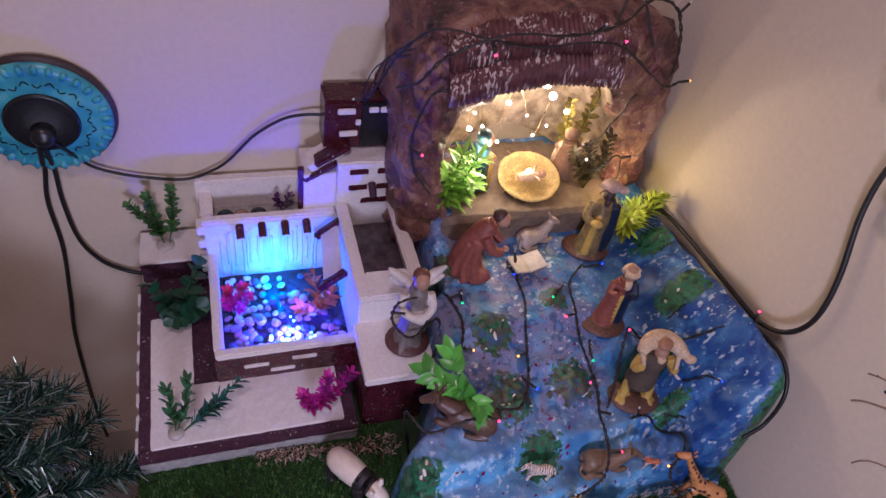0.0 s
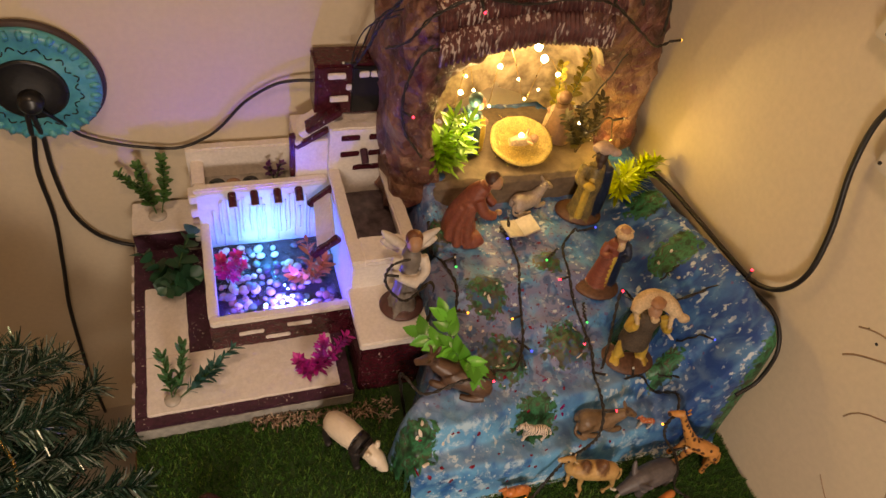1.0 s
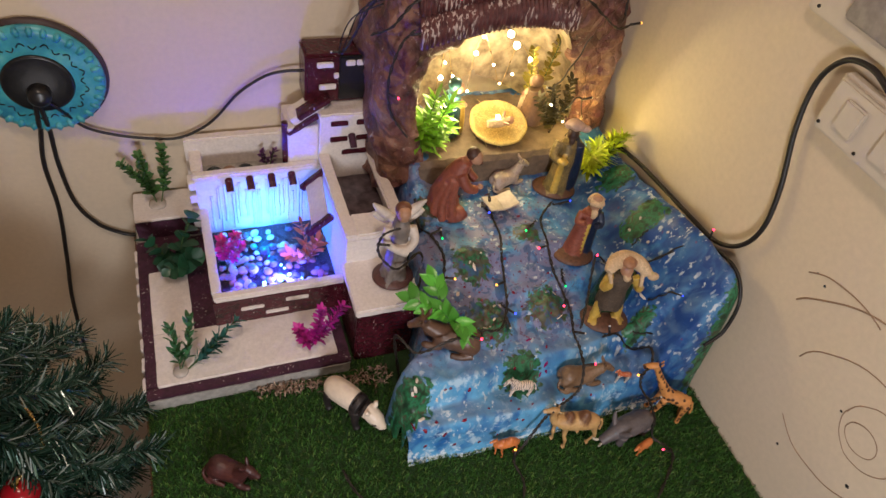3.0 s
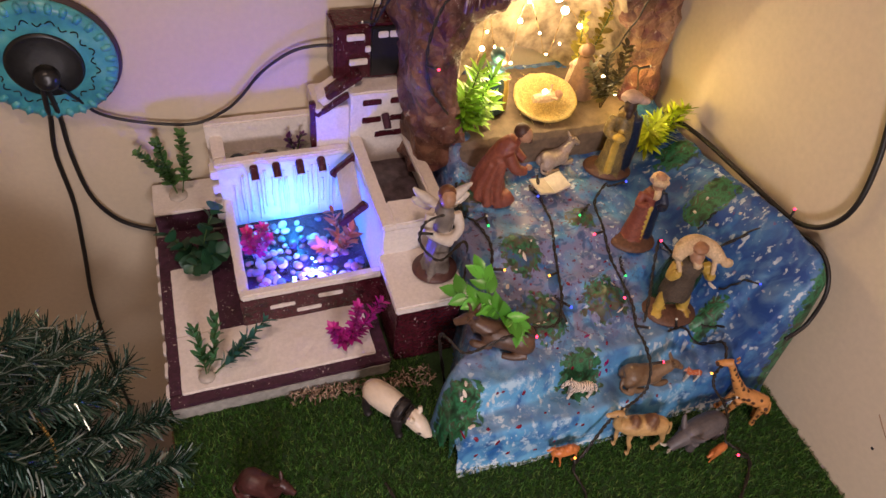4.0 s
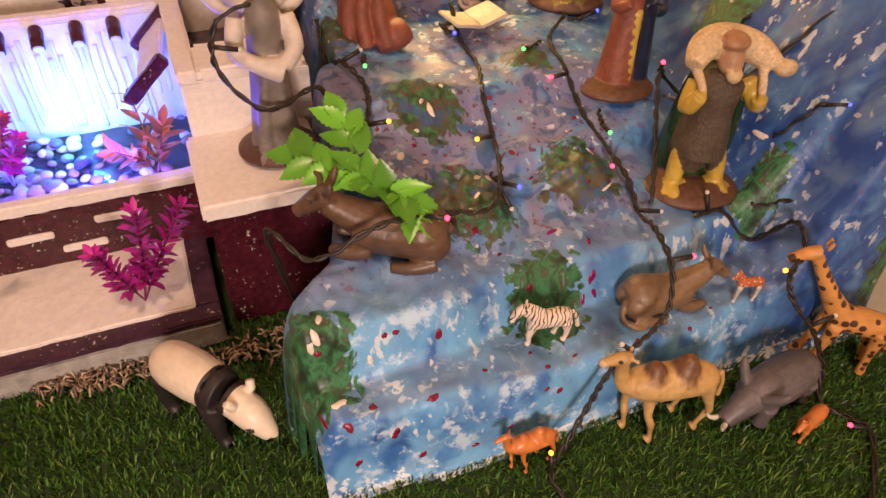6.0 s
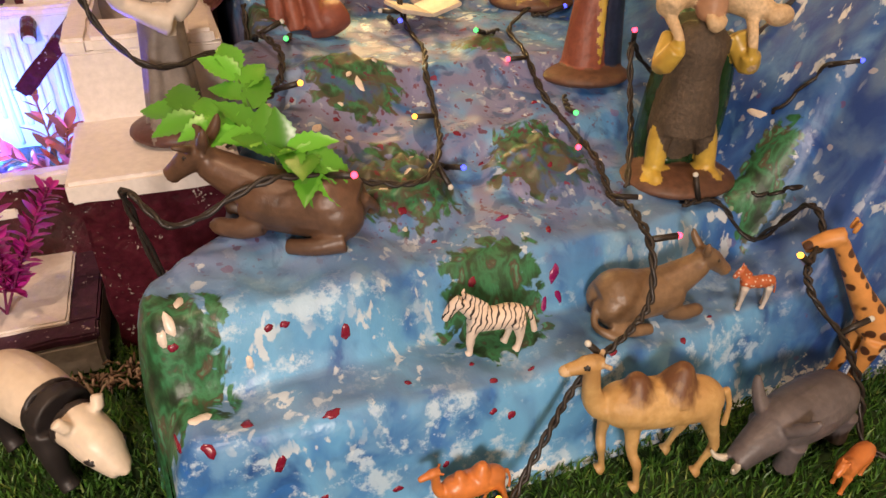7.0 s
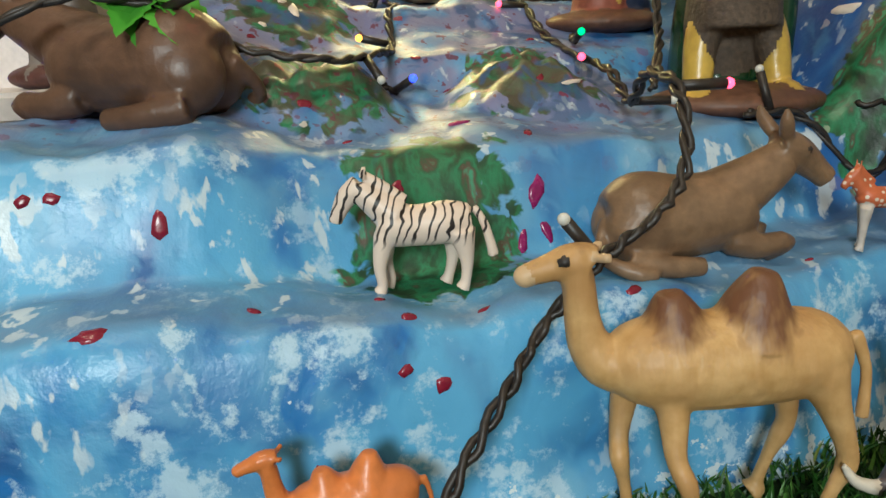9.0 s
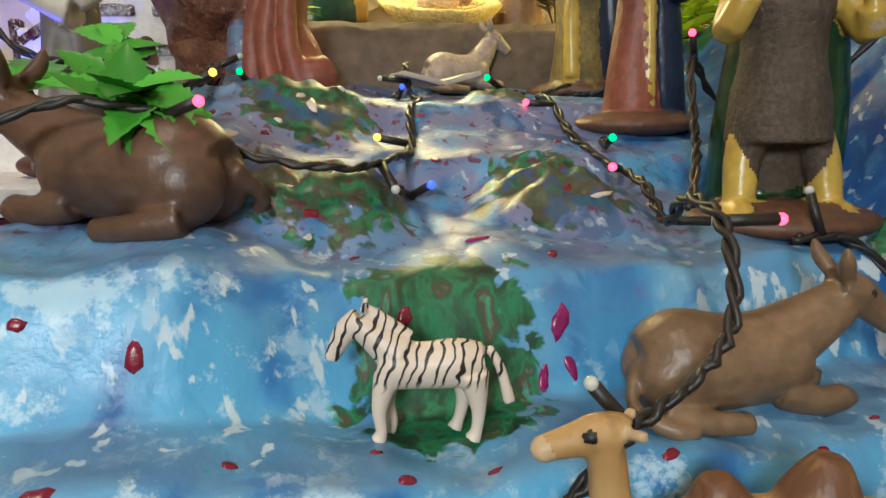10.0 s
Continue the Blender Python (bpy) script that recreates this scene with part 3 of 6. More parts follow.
def ground(x, y):
    h = height(x, y)
    for tx, ty, r, rise in TUFTS:
        d = math.hypot(x - tx, (y - ty) * 1.15)
        if d < r:
            h += rise * (1 - (d / r) ** 2)
    return h


# ---- the grotto ----
def arch(a):
    """The rim of the cave mouth, as (x, z), for a from 0 to 1."""
    pts = [(0.722, 0.262), (0.700, 0.36), (0.690, 0.45), (0.712, 0.52), (0.767, 0.562), (0.833, 0.585), (0.91, 0.590), (0.985, 0.556), (1.035, 0.48), (1.075, 0.38), (1.09, 0.262)]
    line = glide(pts, 8)
    k = min(len(line) - 2, int(a * (len(line) - 1)))
    f = a * (len(line) - 1) - k
    return tuple(p + (q - p) * f for p, q in zip(line[k], line[k + 1]))


def outer(a):
    pts = [(0.634, 0.20), (0.626, 0.34), (0.618, 0.50), (0.626, 0.61), (0.646, 0.672), (0.71, 0.688), (0.79, 0.682), (0.87, 0.69), (0.955, 0.682), (1.07, 0.662), (1.135, 0.60), (1.165, 0.48), (1.17, 0.262)]
    line = glide(pts, 8)
    k = min(len(line) - 2, int(a * (len(line) - 1)))
    f = a * (len(line) - 1) - k
    return tuple(p + (q - p) * f for p, q in zip(line[k], line[k + 1]))


def grotto():
    root = thing("grotto", "brown crumpled-paper cave with a corrugated roof strip and lit mouth", "grotto")
    bm = bmesh.new()
    n = 110
    rings = []
    # from the inner mouth round the face to the back
    for k in range(n + 1):
        a = k / n
        (ix, iz), (ox, oz) = arch(a), outer(a)
        cx, cz = 0.88, 0.40
        row = []
        yf = 1.14 + 0.05 * smooth(0.85, 1.17, ox)
        for s, y in ((0.0, yf + 0.022), (0.0, yf + 0.004), (0.05, yf - 0.006), (0.2, yf - 0.012), (0.35, yf - 0.012), (0.5, yf - 0.010), (0.65, yf - 0.006), (0.8, yf + 0.0), (0.93, yf + 0.012), (1.0, yf + 0.035)):
            x, z = ix + (ox - ix) * s, iz + (oz - iz) * s
            row.append((x, y, z))
        for y in (yf + 0.07, yf + 0.11, yf + 0.15, 1.352):
            row.append((min(ox, 1.2), min(y, 1.352), oz - 0.1 * (min(y, 1.352) - yf) ))
        out = []
        for x, y, z in row:
            p = Vector((x, y, z))
            d = noise.noise_vector(p * 16) * 0.014 + noise.noise_vector(p * 42) * 0.011 + noise.noise_vector(p * 95) * 0.004
            q = p + d
            q.x, q.y = min(q.x, 1.208), min(q.y, 1.353)
            out.append(bm.verts.new(q))
        rings.append(out)
    for a, b in zip(rings, rings[1:]):
        for k in range(len(a) - 1):
            bm.faces.new((a[k], b[k], b[k + 1], a[k + 1]))
    part("shell", bm, M_ROCK, root, smooth=True)
    # the hollow inside
    bm = bmesh.new()
    rings = []
    for k in range(61):
        x0, z0 = arch(k / 60)
        yf = 1.14 + 0.05 * smooth(0.85, 1.17, x0)
        row = []
        for s, y in ((0.0, yf + 0.02), (0.0, 1.2), (0.04, 1.26), (0.14, 1.31), (0.4, 1.335), (0.7, 1.34), (0.97, 1.342)):
            p = Vector((x0 + (0.89 - x0) * s, max(y, yf + 0.02), z0 + (0.36 - z0) * s))
            row.append(bm.verts.new(p + noise.noise_vector(p * 24) * 0.011 * (0 if s == 0 and y < 1.2 else 1)))
        rings.append(row)
    for a, b in zip(rings, rings[1:]):
        for k in range(len(a) - 1):
            bm.faces.new((a[k], a[k + 1], b[k + 1], b[k]))
    part("cave_lining", bm, M_CAVE, root, "crumpled pale brown paper lining", smooth=True)
    sill = rough_box(0.70, 1.10, 1.118, 1.345, 0.215, 0.292, 0.012, 0.004, 0.008)
    part("sill", sill, plain("sandy_board", (0.17, 0.12, 0.08), 0.7, 0, 70, 0.35, 0.6, 0.002), root, "sandy brown cave floor", smooth=True)
    # two runs of corrugated card over the mouth
    card = flaked_card()
    for z0, z1, y0, y1, x0, x1 in ((0.588, 0.648, 1.098, 1.125, 0.665, 0.985), (0.64, 0.688, 1.112, 1.15, 0.66, 1.0)):
        bm = bmesh.new()
        rows = []
        steps = int((x1 - x0) / 0.0016)
        for i in range(steps + 1):
            x = x0 + (x1 - x0) * i / steps
            u = (x - x0) / (x1 - x0)
            bend = 0.028 * math.sin(u * math.pi) - 0.018
            wave = 0.0028 * math.sin(x * 2 * math.pi / 0.0092)
            ragged = 0.004 * noise.noise(Vector((x * 40, z0, 0)))
            row = []
            for s in (0.0, 0.5, 1.0):
                p = Vector((x, y0 + (y1 - y0) * s - 0.012 * math.sin(s * math.pi) + wave + 0.035 * u * u, z0 + (z1 - z0) * s + bend + ragged * (1 - s)))
                row.append(p)
            rows.append([bm.verts.new(p) for p in row] + [bm.verts.new(p + Vector((0, 0.003, -0.001))) for p in row[::-1]])
        for a, b in zip(rows, rows[1:]):
            for k in range(6):
                bm.faces.new((a[k], a[(k + 1) % 6], b[(k + 1) % 6], b[k]))
        part("roof_strip", bm, card, root, "ribbed maroon card with flaking white paint", smooth=True)


grotto()

# ---- the fountain house ----
def fountain_house():
    root = thing("fountain_house", "white and maroon plaster model house with a lit fountain pool", "model house")
    P = lambda name, bm, m, label="": part(name, bm, m, root, label, smooth=False)
    # plinth with a maroon border round a white terrace
    P("plinth", rough_box(0.14, 0.515, 0.862, 1.345, -0.006, 0.03, 0.014, 0.0016, 0.003), M_GREY, "grey putty plinth")
    for b in ((0.14, 0.515, 0.862, 0.884), (0.14, 0.162, 0.884, 1.255), (0.490, 0.515, 0.884, 1.0), (0.232, 0.278, 0.992, 1.255)):
        P("border", rough_box(*b, 0.029, 0.037, 0.01, 0.0012, 0.002), M_MAROON_MATT, "rough maroon painted border")
    P("terrace", rough_box(0.16, 0.492, 0.882, 1.0, 0.029, 0.041, 0.012, 0.001, 0.002), M_WHITE)
    P("terrace", rough_box(0.16, 0.234, 0.998, 1.16, 0.029, 0.041, 0.012, 0.001, 0.002), M_WHITE)
    P("terrace", rough_box(0.16, 0.234, 1.158, 1.262, 0.028, 0.039, 0.012, 0.001, 0.002), M_MAROON_MATT)
    for k in range(8):
        y = 0.885 + k * 0.046
        P("edge_brick", rough_box(0.134, 0.142, y, y + 0.03, 0.006, 0.03, 0.008, 0.001, 0.002, k), M_WHITE)
    # block beside the pool
    P("side_block", rough_box(0.146, 0.27, 1.262, 1.346, 0.03, 0.088, 0.012, 0.0014, 0.003), M_MAROON_MATT)
    P("side_block_top", rough_box(0.146, 0.272, 1.26, 1.347, 0.086, 0.094, 0.012, 0.0012, 0.002), M_WHITE)
    # pool
    P("pool_front", rough_box(0.276, 0.545, 0.996, 1.006, 0.03, 0.112, 0.012, 0.0012, 0.002), M_MAROON, "dark maroon front with white bricks")
    for x, z in ((0.325, 0.078), (0.412, 0.086), (0.372, 0.056)):
        P("brick", rough_box(x, x + 0.045, 0.9925, 0.9975, z, z + 0.009, 0.008, 0.0008, 0.0015, x * 9), M_WHITE)
    for b in ((0.278, 0.543, 0.995, 1.012), (0.276, 0.294, 1.011, 1.25)):
        P("rim", rough_box(*b, 0.11, 0.125, 0.012, 0.001, 0.003), M_WHITE)
    P("pool_side", rough_box(0.277, 0.293, 1.005, 1.25, 0.03, 0.112, 0.012, 0.001, 0.002), M_WHITE)
    P("pool_side", rough_box(0.53, 0.546, 1.005, 1.24, 0.03, 0.236, 0.012, 0.001, 0.002), M_WHITE)
    P("pool_floor", rough_box(0.29, 0.532, 1.004, 1.25, 0.028, 0.05, 0.012, 0.0008, 0.0), plain("pool_floor_paint", (0.05, 0.035, 0.04), 0.3, 0, 90, 0.4, 0.3))
    P("fall_wall", rough_box(0.276, 0.532, 1.24, 1.254, 0.04, 0.206, 0.01, 0.0016, 0.002), plain("white_gloss_plaster", (0.75, 0.78, 0.8), 0.2, 0, 60, 0.08, 0.7, 0.003), "glossy white plaster fall with clear rivulets")
    # trough on top of the fall
    P("trough_rim", rough_box(0.272, 0.528, 1.243, 1.262, 0.2, 0.214, 0.012, 0.001, 0.003), M_WHITE)
    P("trough_rim", rough_box(0.272, 0.296, 1.262, 1.346, 0.2, 0.214, 0.012, 0.001, 0.003), M_WHITE)
    P("trough_back", rough_box(0.266, 0.50, 1.326, 1.347, 0.08, 0.242, 0.012, 0.0014, 0.003), M_WHITE)
    P("trough_floor", rough_box(0.278, 0.528, 1.254, 1.346, 0.04, 0.17, 0.014, 0.001, 0.0), M_GREY)
    for k in range(4):
        z = 0.07 + k * 0.036
        P("quoin", rough_box(0.263, 0.279, 1.242, 1.27, z, z + 0.022, 0.008, 0.001, 0.002, k), M_WHITE)
    for x in (0.342, 0.384, 0.428, 0.470):
        P("spout", tube([(x, 1.243, 0.198, 0.0085), (x, 1.226, 0.192, 0.008), (x, 1.218, 0.186, 0.0078)], sides=14), M_MAROON, "maroon pipe spout")
        ring = tube([(x, 1.2185, 0.1865, 0.0062), (x, 1.2165, 0.185, 0.0062)], sides=14)
        P("spout_mouth", ring, M_WHITE)
    gloss = plain("wet_white_gloss", (0.7, 0.76, 0.8), 0.08, 0, 60, 0.06, 0.4, 0.002)
    rng = random.Random(41)
    for k in range(22):
        x = 0.3 + 0.218 * (k + rng.uniform(0.1, 0.9)) / 22
        top, end = rng.uniform(0.15, 0.196), rng.uniform(0.055, 0.1)
        line = [(x + 0.0006 * math.sin(q * 1.3 + k), 1.2392, top + (end - top) * q / 6, rng.uniform(0.0022, 0.0036)) for q in range(7)]
        part("rivulet", tube(glide(line, 3), sides=8), gloss, root, smooth=True)
    # sloping slide at the side of the pool
    white = rough_box(-0.022, 0.022, -0.07, 0.07, -0.004, 0.004, 0.01, 0.0008, 0.002)
    part("slide", white, M_WHITE, root, place=pose(0.506, 1.152, 0.192, 0, -45, -6))
    for y in (-0.068, 0.066):
        part("slide_bar", rough_box(-0.034, 0.034, y - 0.006, y + 0.006, -0.006, 0.009, 0.008, 0.001, 0.002), M_MAROON, root, place=pose(0.505, 1.152, 0.194, 0, -45, -6))
    # side trough and lower platform
    for b in ((0.528, 0.55, 1.0, 1.25), (0.63, 0.654, 1.0, 1.25), (0.55, 0.63, 1.0, 1.06)):
        P("channel_rim", rough_box(*b, 0.226, 0.24, 0.012, 0.001, 0.003), M_WHITE)
    P("channel_front", rough_box(0.53, 0.66, 1.0, 1.012, 0.03, 0.228, 0.012, 0.001, 0.002), M_WHITE)
    P("channel_side", rough_box(0.646, 0.66, 1.012, 1.25, 0.03, 0.228, 0.016, 0.001, 0.002), M_WHITE)
    P("channel_floor", rough_box(0.546, 0.646, 1.05, 1.25, 0.1, 0.17, 0.014, 0.001, 0.0), plain("channel_brown", (0.12, 0.09, 0.1), 0.2, 0, 60, 0.5, 0.3))
    P("platform", rough_box(0.522, 0.652, 0.876, 1.004, 0.148, 0.167, 0.012, 0.001, 0.003), M_WHITE)
    P("platform_base", rough_box(0.527, 0.644, 0.882, 1.002, -0.004, 0.15, 0.014, 0.0022, 0.003), M_MAROON, "glossy dark maroon painted base")
    # tower
    P("tower", rough_box(0.53, 0.65, 1.245, 1.348, 0.03, 0.338, 0.014, 0.0016, 0.003), M_WHITE)
    for x, z in ((0.552, 0.31), (0.606, 0.31), (0.552, 0.27), (0.606, 0.27), (0.577, 0.234), (0.612, 0.234)):
        P("slit", rough_box(x, x + 0.036, 1.2415, 1.247, z, z + 0.012, 0.006, 0.001, 0.0015, x * 7), M_MAROON, "dark maroon slit")
    P("tower_spout", tube([(0.597, 1.246, 0.283, 0.008), (0.597, 1.228, 0.274, 0.0075), (0.597, 1.222, 0.268, 0.007)], sides=14), M_MAROON_MATT)
    # stepped gable beside the tower
    P("gable", rough_box(0.468, 0.534, 1.262, 1.345, 0.2, 0.30, 0.012, 0.0012, 0.002), M_WHITE)
    for z, s in ((0.305, 0.0), (0.342, 0.022)):
        part("gable_board", rough_box(-0.038, 0.038, -0.016, 0.016, -0.006, 0.006, 0.01, 0.0012, 0.002), M_MAROON, root, place=pose(0.50 + s, 1.276, z, 0, -34, 0))
    part("gable_infill", rough_box(-0.036, 0.036, -0.022, 0.022, -0.016, 0.016, 0.01, 0.0012, 0.002), M_WHITE, root, place=pose(0.512, 1.29, 0.322, 0, -34, 0))
    P("gable_post", rough_box(0.458, 0.47, 1.268, 1.28, 0.19, 0.31, 0.01, 0.001, 0.002), M_MAROON)


fountain_house()


def control_box():
    root = thing("control_box", "maroon and black box with white bars on the tower", "box")
    x0, x1, y0, z0, z1 = 0.508, 0.64, 1.286, 0.339, 0.45
    part("body", rough_box(x0, x1, y0, 1.35, z0, z1, 0.014, 0.001, 0.005), M_MAROON, root)
    part("panel", rough_box(0.575, 0.632, y0 - 0.004, y0 + 0.004, z0 + 0.008, z1 - 0.004, 0.012, 0.0006, 0.002), M_BLACK, root, "matt black panel")
    for x, z, w in ((0.53, 0.425, 0.033), (0.535, 0.375, 0.034), (0.564, 0.4, 0.01), (0.588, 0.427, 0.018), (0.609, 0.427, 0.018)):
        part("white_bar", rough_box(x, x + w, y0 - 0.008, y0 - 0.002, z, z + 0.012, 0.006, 0.0006, 0.0015, x * 5), M_WHITE, root)


control_box()


def pool_stones():
    rng = random.Random(5)
    cols = [(0.66, 0.62, 0.58), (0.3, 0.24, 0.22), (0.42, 0.2, 0.14), (0.1, 0.11, 0.12), (0.72, 0.7, 0.68), (0.5, 0.34, 0.25), (0.16, 0.28, 0.26)]
    mats = [plain("pebble", c, 0.2, 0, 90, 0.15, 0.1) for c in cols]
    for k in range(230):
        x, y = rng.uniform(0.3, 0.524), rng.uniform(1.017, 1.225)
        if y > 1.12 and rng.random() < 0.45:
            continue
        r = rng.uniform(0.005, 0.0095)
        bm = ball(0, 0, 0, r * rng.uniform(1, 1.4), r, r * 0.7, level=2)
        ob = part("pebble", bm, rng.choice(mats), smooth=True, place=pose(x, y, 0.05 + r * 0.55 + rng.choice((0, 0.003, 0.008)), rng.uniform(-15, 15), rng.uniform(-15, 15), rng.uniform(0, 180)))
        tagged(ob, "smooth polished pebble lying in the fountain pool", "pebble", "pebbles in the pool")
    for x, r, c in ((0.318, 0.014, (0.02, 0.03, 0.03)), (0.349, 0.013, (0.35, 0.2, 0.12)), (0.382, 0.014, (0.02, 0.022, 0.025))):
        ob = part("river_stone", ball(x, 1.29, 0.17 + r * 0.8, r * 1.2, r, r * 0.8), plain("polished_stone", c, 0.12, 0, 60, 0.3, 0.05), smooth=True)
        tagged(ob, "polished round stone in the upper trough", "stone", "stones in the trough")
    m, t, b = nodes_of("clear_water", 0.03)
    b.inputs["Transmission Weight"].default_value = 1.0
    b.inputs["IOR"].default_value = 1.2
    b.inputs["Base Color"].default_value = (0.9, 0.97, 1, 1)
    bump(t, b, tex_noise(t, 70, 3), 0.5, 0.002)
    bm = bmesh.new()
    n = 14
    g = [[bm.verts.new((0.292 + 0.24 * i / n, 1.008 + 0.234 * j / n, 0.0555 + 0.0008 * noise.noise(Vector((i * 0.7, j * 0.7, 0))))) for i in range(n + 1)] for j in range(n + 1)]
    for j in range(n):
        for i in range(n):
            bm.faces.new((g[j][i], g[j][i + 1], g[j + 1][i + 1], g[j + 1][i]))
    w = tagged(part("water", bm, m, smooth=True), "shallow clear rippled water in the pool", "water", "", "structure")
    w.visible_shadow = False
    led = glow("pool_light_lens", (0.2, 0.6, 1.0), 14.0)
    rng = random.Random(3)
    for k in range(22):
        x, y, r = 0.415 + rng.gauss(0, 0.022), 1.062 + rng.gauss(0, 0.014), rng.uniform(0.0016, 0.0042)
        ob = part("pool_light", ball(x, y, 0.062 + r, r, r * 0.8, r * 0.6, level=1), led, smooth=True)
        tagged(ob, "small glowing blue light bead among the pool pebbles", "light", "lights in the pool")


pool_stones()


# ---- sockets and cables ----
def wall_disc():
    root = thing("socket_disc", "round turquoise scalloped wall plate with a black socket at its centre", "wall socket")
    place = pose(0.044, 1.352, 0.4, 90, 0, 0)
    red = plain("dark_rim", (0.05, 0.03, 0.03), 0.5)
    part("back_plate", lathe([(0.0, 0.0), (0.112, 0.0), (0.114, 0.006), (0.112, 0.012), (0.0, 0.012)], place=place, sides=64), red, root, smooth=True)
    part("dish", lathe([(0.0, 0.01), (0.104, 0.01), (0.108, 0.016), (0.106, 0.022), (0.096, 0.027), (0.088, 0.026), (0.06, 0.03), (0.0, 0.03)], place=place, sides=64), M_TURQ, root, smooth=True)
    for k in range(30):
        a = 2 * math.pi * k / 30
        part("scallop", ball(0.098 * math.cos(a), 0.098 * math.sin(a), 0.026, 0.011, 0.007, 0.004, (0, 0, math.degrees(a)), level=1), M_TURQ, root, smooth=True, place=place)
    for k in range(26):
        a = 2 * math.pi * k / 26
        pts = [((0.074 + 0.006 * math.sin(s * math.pi) * (1 if k % 2 else -1)) * math.cos(a + (s - 0.5) * 0.17), (0.074 + 0.006 * math.sin(s * math.pi) * (1 if k % 2 else -1)) * math.sin(a + (s - 0.5) * 0.17), 0.0295, 0.0011) for s in (0, 0.25, 0.5, 0.75, 1)]
        part("scroll_line", tube(pts, sides=5), M_BLACK, root, place=place)
    part("socket", lathe([(0.0, 0.028), (0.057, 0.028), (0.058, 0.031), (0.056, 0.034), (0.052, 0.0345), (0.0, 0.033)], place=place, sides=48), M_BLACK, root, "black round socket", smooth=True)
    part("plug", lathe([(0.0, 0.03), (0.02, 0.03), (0.019, 0.052), (0.012, 0.058), (0.0, 0.058)], place=place @ pose(-0.002, -0.016, 0), sides=24), M_BLACK, root, "black round plug", smooth=True)


wall_disc()


def cable(name, points, radius, material, label, group="", sides=8):
    line = [(*p, radius) for p in glide(points, 8)]
    return tagged(part(name, tube(line, sides=sides), material, smooth=True), label, "cable", group)


cable("power_cable", [(0.05, 1.305, 0.375), (0.075, 1.325, 0.325), (0.093, 1.338, 0.288), (0.127, 1.34, 0.267), (0.183, 1.34, 0.249), (0.253, 1.34, 0.239), (0.307, 1.34, 0.26), (0.34, 1.34, 0.287), (0.385, 1.34, 0.339), (0.438, 1.338, 0.376), (0.48, 1.332, 0.389), (0.515, 1.325, 0.392)], 0.003, M_CABLE, "thin black cable from the socket to the control box")
cable("power_cable", [(0.032, 1.305, 0.372), (0.022, 1.325, 0.31), (0.018, 1.34, 0.283), (0.003, 1.342, 0.2), (0.0, 1.342, 0.073), (-0.02, 1.342, -0.08), (-0.042, 1.342, -0.236), (-0.061, 1.342, -0.515), (-0.064, 1.342, -0.713)], 0.0044, M_CABLE, "black cable hanging down the wall from the socket")
cable("power_cable", [(0.038, 1.305, 0.372), (0.036, 1.325, 0.31), (0.033, 1.34, 0.278), (0.028, 1.342, 0.197), (0.034, 1.342, 0.094), (0.062, 1.342, 0.025), (0.1, 1.342, -0.012), (0.135, 1.338, -0.025), (0.15, 1.33, -0.018)], 0.0044, M_CABLE, "black cable from the socket to the model house")
cable("power_cable", [(1.15, 1.13, 0.30), (1.178, 1.05, 0.302), (1.186, 0.95, 0.308), (1.19, 0.85, 0.315), (1.192, 0.78, 0.325), (1.195, 0.735, 0.36), (1.198, 0.718, 0.42), (1.2, 0.735, 0.5), (1.2, 0.775, 0.6), (1.2, 0.788, 0.68), (1.198, 0.765, 0.73), (1.196, 0.72, 0.745), (1.196, 0.68, 0.735)], 0.0046, M_CABLE, "thick black cable running up the wall to the switch box")
cable("power_cable", [(1.182, 0.80, 0.31), (1.178, 0.71, 0.335), (1.176, 0.66, 0.30), (1.166, 0.642, 0.23), (1.13, 0.636, 0.2)], 0.0036, M_CABLE, "black cable along the edge of the painted landscape")


def switch_box():
    root = thing("switch_box", "white plastic switch box with two rocker switches on the wall", "switch box")
    white = plain("white_switch_plastic", (0.6, 0.54, 0.45), 0.35, 0, 40, 0.06, 0.08)
    x = WALL_X
    part("body", box(x - 0.022, x, 0.52, 0.752, 0.626, 0.722, 0.005), white, root)
    part("plate", box(x - 0.028, x - 0.021, 0.526, 0.746, 0.632, 0.716, 0.003), white, root)
    for y in (0.675, 0.60, 0.545):
        part("switch", box(x - 0.034, x - 0.027, y, y + 0.04, 0.652, 0.7, 0.003), white, root, "rocker switch")
    for y in (0.738, 0.66, 0.535):
        part("screw", lathe([(0, 0), (0.003, 0), (0.0026, 0.0016), (0, 0.0016)], sides=10, place=pose(x - 0.028, y, 0.642, 0, -90, 0)), M_BLACK, root, "dark screw")
    root = thing("switch_box", "pale upper socket box on the wall above the switches", "switch box")
    part("body", box(x - 0.022, x, 0.6, 0.872, 0.756, 0.86, 0.005), white, root)
    part("socket", box(x - 0.03, x - 0.021, 0.7, 0.8, 0.78, 0.84, 0.004), plain("grey_socket", (0.3, 0.27, 0.25), 0.4), root)
    part("screw", lathe([(0, 0), (0.003, 0), (0.0026, 0.0016), (0, 0.0016)], sides=10, place=pose(x - 0.022, 0.85, 0.77, 0, -90, 0)), M_BLACK, root, "dark screw")


switch_box()

